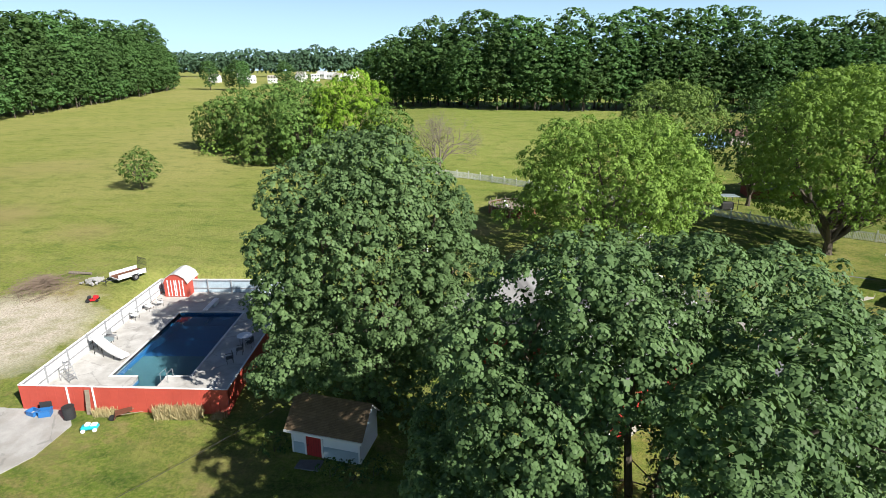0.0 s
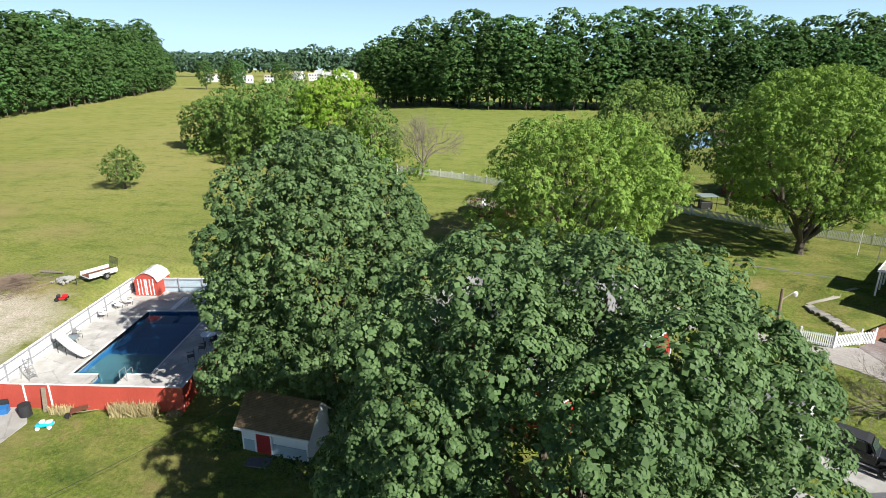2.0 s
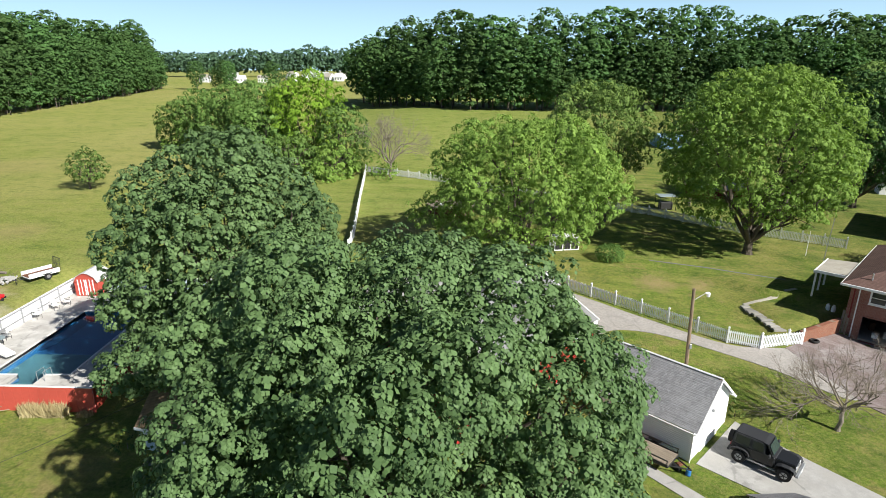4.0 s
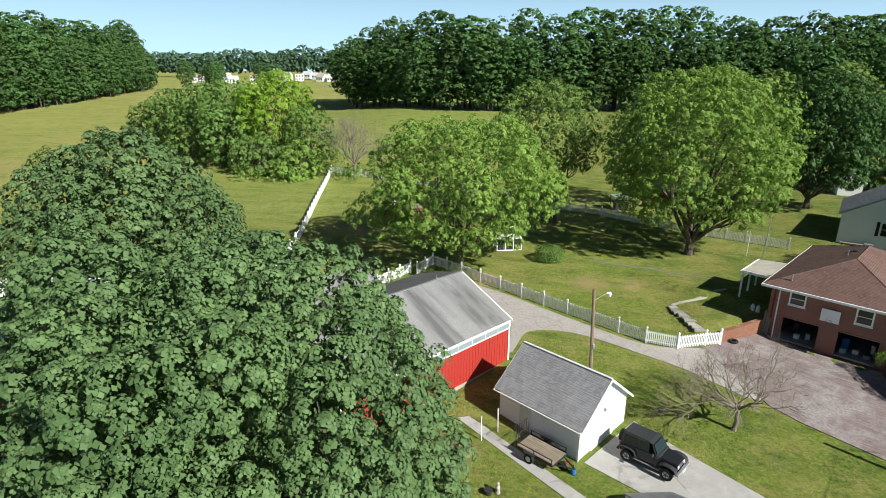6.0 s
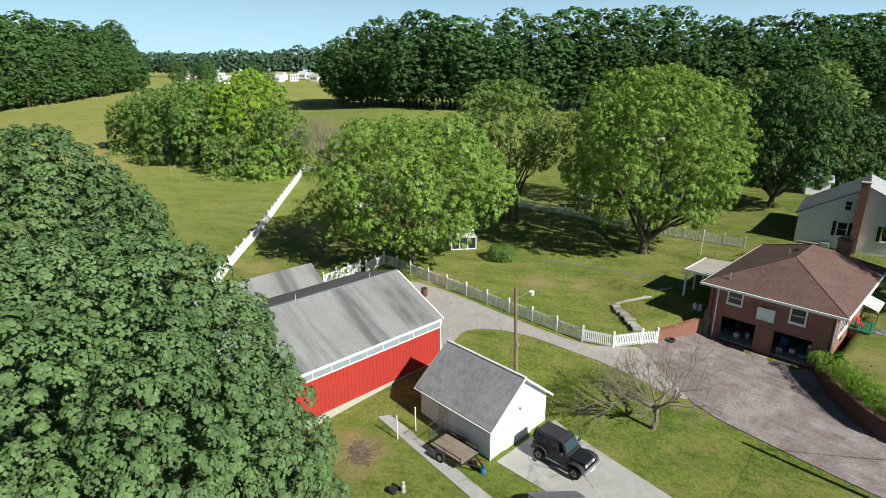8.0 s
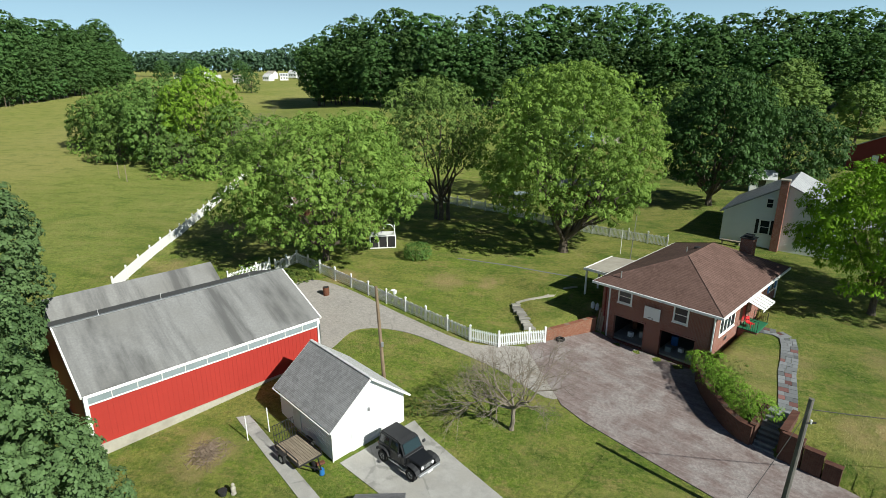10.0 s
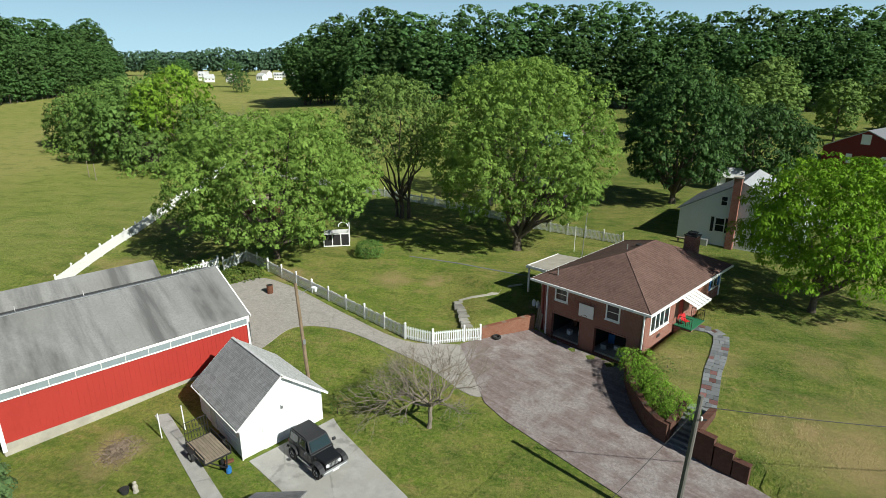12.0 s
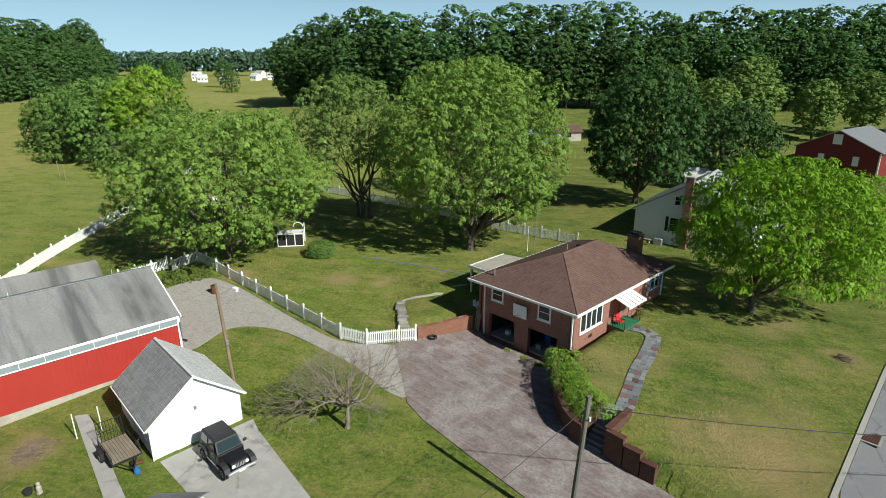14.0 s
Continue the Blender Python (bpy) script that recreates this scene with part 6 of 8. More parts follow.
# ---- the swimming pool ----
def build_pool():
    x0, x1, y0, y1, z = -24.3, -18.45, 36.55, 47.95, 1.0
    sx0, sx1, sy = -22.3, -20.25, 35.15
    X0, X1, Y0, Y1 = -28.15, -14.25, 33.05, 52.9
    xs, ys = [X0, x0, sx0, sx1, x1, X1], [Y0, sy, y0, y1, Y1]
    deck = bmesh.new()
    for i in range(5):
        for j in range(4):
            cx, cy = (xs[i] + xs[i + 1]) / 2, (ys[j] + ys[j + 1]) / 2
            if not ((x0 < cx < x1 and y0 < cy < y1) or (sx0 < cx < sx1 and sy < cy < y0)):
                box(deck, xs[i], xs[i + 1], ys[j], ys[j + 1], 0.62, z)
    bmesh.ops.remove_doubles(deck, verts=deck.verts[:], dist=0.002)
    whole("pool_deck", deck, M["deck"], "worn pale concrete deck round the pool", "deck", kind="structure")
    pool = thing("swimming_pool", "half-clear blue swimming pool with a dark liner", "pool", kind="structure")
    shell = bmesh.new()
    t = 0.12
    for q in ((x0 - t, x0, sy, y1 + t), (x1, x1 + t, sy, y1 + t), (x0, x1, y1, y1 + t), (x0, sx0, y0 - t, y0), (sx1, x1, y0 - t, y0), (sx0 - t, sx0, sy, y0 - t), (sx1, sx1 + t, sy, y0 - t), (sx0 - t, sx1 + t, sy - t, sy)):
        box(shell, *q, -2.2, z - 0.06)
    part("wall_liner", shell, M["liner"], pool)
    floor_bm = bmesh.new()
    slab(floor_bm, [(x0, y0 - 1.5, -0.25), (x1, y0 - 1.5, -0.25), (x1, 41, -0.5), (x0, 41, -0.5)], 0.1)
    part("shallow_floor", floor_bm, M["liner_pale"], pool)
    floor_bm = bmesh.new()
    slab(floor_bm, [(x0, 41, -0.5), (x1, 41, -0.5), (x1, 45, -2.0), (x0, 45, -2.0)], 0.1)
    slab(floor_bm, [(x0, 45, -2.0), (x1, 45, -2.0), (x1, y1, -2.0), (x0, y1, -2.0)], 0.1)
    part("deep_floor", floor_bm, M["liner"], pool)
    for k in range(3):
        part("pool_step", bm_box(sx0, sx1, sy + k * 0.45, sy + (k + 1) * 0.45, -0.3, 0.6 - k * 0.25, 0.02), M["liner_pale"], pool)
    water = bmesh.new()
    v = [water.verts.new(c) for c in ((x0, y0, 0.78), (sx0, y0, 0.78), (sx0, sy, 0.78), (sx1, sy, 0.78), (sx1, y0, 0.78), (x1, y0, 0.78), (x1, y1, 0.78), (x0, y1, 0.78))]
    water.faces.new(v)
    bmesh.ops.triangulate(water, faces=water.faces[:])
    part("water", water, M["water"], pool, "still dark water").visible_shadow = False
    cop = bmesh.new()
    for q in ((x0 - 0.14, x0 + 0.03, y0, y1), (x1 - 0.03, x1 + 0.14, y0, y1), (x0, x1, y1 - 0.03, y1 + 0.14), (x0 - 0.14, sx0, y0 - 0.14, y0 + 0.03), (sx1, x1 + 0.14, y0 - 0.14, y0 + 0.03)):
        box(cop, *q, z + 0.004, z + 0.05, 0.01)
    part("coping", cop, M["old_white"], pool, "pale coping")
    # ladder rails and diving board
    board = thing("diving_board", "white diving board at the deep end", "diving board", pose(-21.75, 47.3, z))
    part("board", bm_box(-0.24, 0.24, 0, 3.0, 0.42, 0.48, 0.02), M["white"], board)
    part("stand", bm_box(-0.2, 0.2, 1.7, 2.9, 0, 0.42, 0.04), M["old_white"], board)
    rails = thing("pool_rail", "bent steel handrail at the pool steps", "handrail", pose(-20.15, 35.9, z))
    for x in (0.0, 0.5):
        bm = bmesh.new()
        tube(bm, (x, -0.3, 0), (x, -0.3, 0.75), 0.022)
        tube(bm, (x, -0.3, 0.75), (x, 0.5, 0.7), 0.022)
        tube(bm, (x, 0.5, 0.7), (x, 0.55, -0.1), 0.022)
        part("rail", bm, M["metal"], rails)
    # slide
    sl = thing("pool_slide", "white plastic pool slide with a dark frame", "slide", on_plan(-24.35, 38.75, z, -3.95, 1.75))
    for k in range(6):
        a, b = k / 6, (k + 1) / 6
        za, zb = 0.38 + 1.15 * a ** 1.9, 0.38 + 1.15 * b ** 1.9
        bm = bmesh.new()
        slab(bm, [(3.3 * a, -0.32, za), (3.3 * b, -0.32, zb), (3.3 * b, 0.32, zb), (3.3 * a, 0.32, za)], 0.05)
        for s in (-0.34, 0.3):
            slab(bm, [(3.3 * a, s, za + 0.16), (3.3 * b, s, zb + 0.16), (3.3 * b, s + 0.05, zb + 0.16), (3.3 * a, s + 0.05, za + 0.16)], 0.2)
        part("chute", bm, M["white"], sl)
    for x, h in ((1.0, 0.5), (2.2, 0.95), (3.2, 1.3)):
        for s in (-0.28, 0.28):
            part("leg", bm_tube((x, s, 0), (x, s, h), 0.025), M["dark_metal"], sl)


build_pool()


def panel_fence():
    """The board fence round the pool: red outside, white inside, posts and rails within."""
    c = [(-28.25, 32.98), (-14.15, 32.5), (-14.15, 53.0), (-28.35, 53.0)]
    for k in range(4):
        a, b = Vector(c[k]), Vector(c[(k + 1) % 4])
        L = (b - a).length
        f = thing("pool_fence", "red board fence, white inside, with posts and rails" if k < 2 else "white board fence with grey posts and rails", "fence", on_plan(a.x, a.y, 0, b.x - a.x, b.y - a.y))
        low = 0.2 if k == 0 else 0.7
        n = int(L / 0.6)
        for i in range(n):
            s0, s1 = i * L / n, (i + 1) * L / n
            part("board", bm_box(s0 + 0.004, s1 - 0.004, -0.03, 0.0, low, 2.34 + 0.02 * math.sin(i * 2.1), 0.004), M["red_fence"], f)
            part("inner_board", bm_box(s0 + 0.004, s1 - 0.004, 0.004, 0.03, max(low, 0.9), 2.33, 0.003), M["white"] if k in (0, 3) else M["blue_wash"], f, "pale inside board")
        m = max(2, round(L / 2.45))
        for i in range(m + 1):
            s = min(L - 0.05, max(0.05, i * L / m))
            part("post", bm_box(s - 0.05, s + 0.05, 0.034, 0.13, 0.9, 2.4, 0.006), M["fence_post"], f, "grey post")
        for z in (1.4, 2.2):
            part("rail", bm_box(0, L, 0.034, 0.09, z, z + 0.09), M["fence_post"], f, "grey rail")
        part("cap_rail", bm_box(0, L, -0.05, 0.07, 2.36, 2.4), M["white"], f)
        if k == 0:
            for s in (3.3, 5.05):
                part("gate_post", bm_box(s - 0.05, s + 0.05, -0.09, -0.034, 0.3, 2.35), M["white"], f, "white gate batten")


panel_fence()


def build_pool_shed():
    s = thing("pool_shed", "small shed with red and white doors and a rounded pale roof", "shed", pose(-27.4, 51.7, 1.0))
    w, d, h = 2.3, 2.4, 1.45
    part("body", bm_box(0, w, 0, d, 0, h), M["red_fence"], s)
    prof = [(-0.1, h), (0.2, h + 0.55), (0.75, h + 0.9), (w / 2, h + 1.0), (w - 0.75, h + 0.9), (w - 0.2, h + 0.55), (w + 0.1, h)]
    bm = bmesh.new()
    for i in range(6):
        (xa, za), (xb, zb) = prof[i], prof[i + 1]
        slab(bm, [(xa, -0.12, za), (xb, -0.12, zb), (xb, d + 0.12, zb), (xa, d + 0.12, za)], 0.05)
    part("roof", bm, M["shingle_pale"], s, "pale rounded roof")
    bm = bmesh.new()
    a = [bm.verts.new((x, 0.0, z - 0.05)) for x, z in prof]
    b = [bm.verts.new((x, 0.06, z - 0.05)) for x, z in prof]
    bm.faces.new(a)
    bm.faces.new(b[::-1])
    part("gable", bm, M["red_fence"], s)
    for x in (0.35, 1.17):
        dr = part("door", bm_box(x, x + 0.76, -0.05, -0.004, 0.08, 1.75, 0.01), M["red_fence"], s, "red door")
        for q in ((x, x + 0.1), (x + 0.66, x + 0.76), (x + 0.34, x + 0.42)):
            part("batten", bm_box(q[0], q[1], -0.075, -0.052, 0.1, 1.74), M["white"], dr, "white batten")
    return s


build_pool_shed()


def patio_chair(x, y, turn, z=1.0, mat="metal", label="metal garden chair on the pool deck"):
    c = thing("patio_chair", label, "chair", pose(x, y, z, 0, 0, turn), "chairs by the pool")
    part("seat", bm_box(-0.25, 0.25, -0.25, 0.25, 0.4, 0.44, 0.01), M[mat], c)
    part("backrest", bm_box(-0.25, 0.25, 0.22, 0.26, 0.44, 0.9, 0.01), M[mat], c)
    for sx in (-0.23, 0.23):
        for sy in (-0.23, 0.23):
            part("leg", bm_tube((sx, sy, 0), (sx, sy, 0.42), 0.015), M["dark_metal"], c)
        part("armrest", bm_box(sx - 0.025, sx + 0.025, -0.24, 0.24, 0.62, 0.65), M["dark_metal"], c)


for x, y, t, mt in ((-27.3, 42.2, 80, "metal"), (-27.6, 46.4, 70, "white"), (-27.3, 48.4, 60, "white"), (-16.0, 40.0, -80, "dark_metal"), (-15.6, 41.2, -100, "dark_metal"), (-16.3, 38.6, -60, "dark_metal"), (-26.8, 49.4, 120, "white")):
    patio_chair(x, y, t, mat=mt)


def patio_table(x, y, mat, label, rx=0.8, ry=0.55):
    t = thing("patio_table", label, "table", pose(x, y, 1.0))
    bm = bmesh.new()
    bmesh.ops.create_cone(bm, cap_ends=True, segments=20, radius1=1, radius2=1, depth=0.04, matrix=Matrix.LocRotScale((0, 0, 0.72), None, (rx, ry, 1)))
    part("tabletop", bm, M[mat], t)
    for sx in (-0.5, 0.5):
        for sy in (-0.3, 0.3):
            part("leg", bm_tube((sx * rx, sy, 0), (sx * rx, sy, 0.72), 0.02), M["dark_metal"], t)


patio_table(-27.2, 40.9, "strip", "oval glass patio table by the white fence")
patio_table(-16.2, 41.8, "clear", "pale patio table in the maple's shade", 0.6, 0.6)


def small_box(name, label, category, x, y, size, material, turn=0, z=None, lid=None):
    b = thing(name, label, category, pose(x, y, land(x, y) if z is None else z, 0, 0, turn))
    w, d, h = size
    bm = bmesh.new()
    for q in ((-w / 2, w / 2, -d / 2, -d / 2 + 0.03), (-w / 2, w / 2, d / 2 - 0.03, d / 2), (-w / 2, -w / 2 + 0.03, -d / 2 + 0.03, d / 2 - 0.03), (w / 2 - 0.03, w / 2, -d / 2 + 0.03, d / 2 - 0.03)):
        box(bm, *q, 0.03, h)
    box(bm, -w / 2, w / 2, -d / 2, d / 2, 0, 0.03)
    part("body", bm, M[material], b)
    rim = bmesh.new()
    for q in ((-w / 2 - 0.03, w / 2 + 0.03, -d / 2 - 0.03, -d / 2), (-w / 2 - 0.03, w / 2 + 0.03, d / 2, d / 2 + 0.03), (-w / 2 - 0.03, -w / 2, -d / 2, d / 2), (w / 2, w / 2 + 0.03, -d / 2, d / 2)):
        box(rim, *q, h - 0.06, h)
    part("rim", rim, M[material], b)
    if lid:
        part("lid", bm_box(-w / 2, w / 2, d / 2 - 0.02, d / 2 + 0.05, h, h + d * 0.8, 0.01), M[lid], b)
    return b


small_box("recycling_bin", "blue plastic recycling bin tipped open", "bin", -26.3, 32.3, (0.7, 0.5, 0.5), "blue", 15, lid="black_top")
small_box("recycling_bin", "blue plastic crate against the red fence", "bin", -27.2, 32.4, (0.7, 0.5, 0.35), "blue", -20)


def barrel(name, label, x, y, r, h, material, category="barrel"):
    b = thing(name, label, category, pose(x, y, land(x, y)))
    bm = bmesh.new()
    for a, c, ra, rb in ((0, 0.33, r * 0.97, r), (0.33, 0.66, r, r), (0.66, 1.0, r, r * 0.97)):
        tube(bm, (0, 0, a * h), (0, 0, c * h), ra, rb, 18)
    part("body", bm, M[material], b, smooth=False)
    for z in (0.02, 0.33, 0.66, 0.98):
        part("hoop", bm_tube((0, 0, z * h - 0.02), (0, 0, z * h + 0.02), r * 1.05, r * 1.05, sides=18), M[material], b)
    # near-black disc on the closed top, painted shade for a hollow inside
    part("opening", bm_tube((0, 0, h), (0, 0, h + 0.012), r * 0.9, r * 0.9, sides=18), M["dark"], b)
    return b


barrel("rubbish_bin", "black plastic rubbish bin beside the pool gate", -24.6, 32.1, 0.36, 0.85, "black_top", "bin")
barrel("burn_barrel", "rusty burn barrel on the drive", 19.2, 49.6, 0.29, 0.8, "rust")


def ride_toy():
    t = thing("toy_car", "blue and white plastic ride-on toy on the grass", "toy", pose(-22.55, 30.9, land(-22.55, 30.9), 0, 0, 14) @ Matrix.Scale(0.85, 4))
    part("body", bm_box(-0.6, 0.6, -0.3, 0.3, 0.12, 0.42, 0.1), M["teal"], t)
    part("seat", bm_box(-0.3, 0.05, -0.2, 0.2, 0.42, 0.62, 0.06), M["white"], t)
    part("bonnet", bm_box(0.1, 0.55, -0.22, 0.22, 0.4, 0.52, 0.05), M["white"], t)
    for x in (-0.4, 0.4):
        for y in (-0.3, 0.3):
            part("wheel", bm_tube((x, y - 0.06, 0.14), (x, y + 0.06, 0.14), 0.15, 0.15, sides=12), M["white"], t)


ride_toy()


def wheelbarrow():
    t = thing("wheelbarrow", "rusty wheelbarrow turned over in the weeds", "wheelbarrow", pose(-21.0, 32.15, land(-21, 32.1), 0, 0, 30))
    bm = bmesh.new()
    slab(bm, [(-0.5, -0.35, 0.5), (0.5, -0.25, 0.55), (0.5, 0.25, 0.55), (-0.5, 0.35, 0.5)], 0.05)
    slab(bm, [(-0.62, -0.42, 0.2), (-0.5, -0.35, 0.5), (-0.5, 0.35, 0.5), (-0.62, 0.42, 0.2)], 0.04)
    part("tray", bm, M["rust"], t)
    for y in (-0.25, 0.25):
        part("handle", bm_tube((-0.2, y, 0.42), (1.1, y * 1.3, 0.3), 0.022), M["wood"], t)
    part("wheel", bm_tube((-0.7, -0.05, 0.2), (-0.7, 0.05, 0.2), 0.2, 0.2, sides=14), M["rubber"], t)


wheelbarrow()
lean = thing("leaning_board", "pale board leaning on the red fence", "board", pose(-23.5, 32.45, land(-23.5, 32.45), -8, 0, 3))
part("board", bm_box(-0.15, 0.15, -0.06, -0.02, 0, 1.75, 0.01), M["wood"], lean)


def step_ladder():
    t = thing("step_ladder", "aluminium step ladder standing on the deck", "ladder", pose(-26.9, 35.9, 1.0, 0, 0, 70))
    for x in (-0.25, 0.25):
        part("stile", bm_tube((x * 1.2, -0.4, 0), (x * 0.8, 0, 1.7), 0.03, 0.03, sides=4), M["metal"], t)
        part("rear_leg", bm_tube((x * 1.2, 0.5, 0), (x * 0.8, 0, 1.7), 0.025, 0.025, sides=4), M["metal"], t)
    for i in range(6):
        z = 0.25 + i * 0.25
        part("tread", bm_box(-0.26, 0.26, -0.4 + z * 0.235 - 0.05, -0.4 + z * 0.235 + 0.05, z, z + 0.03), M["metal"], t)


step_ladder()


# ---- trailers ----
def trailer(label, m, material, gate, length=3.2, w=1.7, side="dark_metal", deckmat="wood"):
    t = thing("utility_trailer", label, "trailer", m)
    n = 9
    for i in range(n):
        y0 = -w / 2 + i * w / n
        part("deck_plank", bm_box(-length / 2, length / 2, y0 + 0.01, y0 + w / n - 0.01, 0.5, 0.55, 0.005), M[deckmat], t)
    for y in (-w / 2 - 0.04, w / 2 + 0.01):
        part("side_rail", bm_box(-length / 2, length / 2, y, y + 0.05, 0.42, 0.62 if material == "dark_metal" else 0.9), M[material], t)
        part("top_rail", bm_box(-length / 2, length / 2, y, y + 0.05, 0.85, 0.9), M[material], t)
        for x in (-length / 2 + 0.05, 0, length / 2 - 0.05):
            part("upright", bm_box(x - 0.025, x + 0.025, y + 0.004, y + 0.046, 0.5, 0.86), M[material], t)
    for x in (-length / 2 - 0.04, length / 2 - 0.01):
        part("end_rail", bm_box(x, x + 0.05, -w / 2, w / 2, 0.42, 0.52), M[material], t)
    for y in (-w / 2 - 0.2, w / 2 + 0.2):
        wheel = part("wheel", bm_tube((-0.2, y - 0.09, 0.31), (-0.2, y + 0.09, 0.31), 0.31, 0.31, sides=18), M["rubber"], t)
        part("rim", bm_tube((-0.2, y - 0.1, 0.31), (-0.2, y + 0.1, 0.31), 0.17, 0.17, sides=14), M["metal"], wheel)
        part("mudguard", bm_box(-0.62, 0.22, y - 0.13, y + 0.13, 0.66, 0.7, 0.02), M[material], t)
    bm = bmesh.new()
    tube(bm, (length / 2, -0.5, 0.45), (length / 2 + 1.1, 0, 0.45), 0.04)
    tube(bm, (length / 2, 0.5, 0.45), (length / 2 + 1.1, 0, 0.45), 0.04)
    part("drawbar", bm, M[side], t)
    part("jockey_leg", bm_tube((length / 2 + 0.9, 0.1, 0), (length / 2 + 0.9, 0.1, 0.6), 0.03), M[side], t)
    if gate:
        bm = bmesh.new()
        x = -length / 2 - 0.08
        for i in range(9):
            y = -w / 2 + 0.05 + i * (w - 0.1) / 8
            tube(bm, (x, y, 0.5), (x - 0.15, y, 1.75), 0.018, sides=5)
        for z in (0.52, 1.1, 1.74):
            tube(bm, (x - 0.15 * (z - 0.5) / 1.25, -w / 2 + 0.05, z), (x - 0.15 * (z - 0.5) / 1.25, w / 2 - 0.05, z), 0.025, sides=5)
        part("ramp_gate", bm, M["dark_metal"], t, "dark mesh ramp gate")
    return t


trailer("small flat trailer with a weathered plank deck", on_plan(21.75, 28.5, land(21.7, 28.5), 2.2, -2.1), "dark_metal", True, 2.6, 1.5)
trailer("white-sided utility trailer with a raised ramp gate", on_plan(-31.7, 53.3, land(-31.7, 53.3), -1.5, -2.4), "white", True, 2.8, 1.6, deckmat="rust")


def mower(label, x, y, turn, material="red_plastic"):
    t = thing("lawn_mower", label, "mower", pose(x, y, land(x, y), 0, 0, turn) @ Matrix.Scale(0.75, 4))
    part("deck", bm_box(-0.45, 0.45, -0.4, 0.4, 0.12, 0.32, 0.08), M[material], t)
    part("engine_hood", bm_box(0.1, 0.7, -0.25, 0.25, 0.32, 0.72, 0.08), M[material], t)
    part("seat", bm_box(-0.5, -0.1, -0.22, 0.22, 0.4, 0.75, 0.07), M["black_top"], t)
    for px, r in ((-0.45, 0.24), (0.55, 0.17)):
        for py in (-0.42, 0.42):
            part("wheel", bm_tube((px, py - 0.08, r), (px, py + 0.08, r), r, r, sides=14), M["rubber"], t)


mower("red garden tractor on the edge of the gravel", -32.5, 48.4, 20)
cart = thing("garden_cart", "small red hand tools beside the trailer", "cart", pose(23.2, 27.75, land(23.2, 27.8), 0, 0, 30))
part("tub", bm_box(-0.3, 0.3, -0.16, 0.16, 0.14, 0.28, 0.05), M["rust"], cart)
part("wheel", bm_tube((-0.3, -0.3, 0.14), (-0.3, 0.3, 0.14), 0.14, 0.14, sides=12), M["rubber"], cart)
tank = thing("gas_tank", "blue gas bottle on the grass", "gas bottle", pose(23.45, 27.1, land(23.4, 27.1)))
part("bottle", bm_tube((0, 0, 0.02), (0, 0, 0.36), 0.16, 0.15, sides=16), M["blue"], tank)
part("collar", bm_tube((0, 0, 0.36), (0, 0, 0.46), 0.08, 0.08, sides=12), M["blue"], tank)
part("foot_ring", bm_tube((0, 0, -0.02), (0, 0, 0.04), 0.16, 0.16, sides=14), M["dark_metal"], tank)
for x, y in ((18.25, 29.95), (19.35, 30.75)):
    stake = thing("garden_stake", "thin white stake beside the garden walk", "stake", pose(x, y, land(x, y)))
    part("stake", bm_tube((0, 0, -0.2), (-0.04, 0, 1.75), 0.035, 0.035), M["white"], stake)
logs = thing("felled_log", "grey log lying behind the brushwood", "log", pose(-37.1, 54.2, land(-37.1, 54.2), 0, 0, -6))
part("log", bm_tube((-1.2, 0, 0.15), (1.2, 0, 0.15), 0.16, 0.13, sides=10), M["deadwood"], logs)
heaprock = thing("rubble_heap", "heap of pale stones beside the trailer", "stones", pose(-34.5, 52.2, land(-34.5, 52.2)), kind="stuff")
rr = np.random.default_rng(17)
bm = bmesh.new()
for _ in range(150):
    px, py = rr.normal(0, 0.45, 2)
    s = rr.uniform(0.06, 0.17)
    bmesh.ops.create_icosphere(bm, subdivisions=1, radius=s, matrix=pose(px, py, 0.08 + max(0, 0.45 - 0.3 * math.hypot(px, py)), *rr.uniform(0, 180, 3)) @ Matrix.Diagonal((1, 0.8, 0.6, 1)))
part("stone", bm, M["concrete"], heaprock)


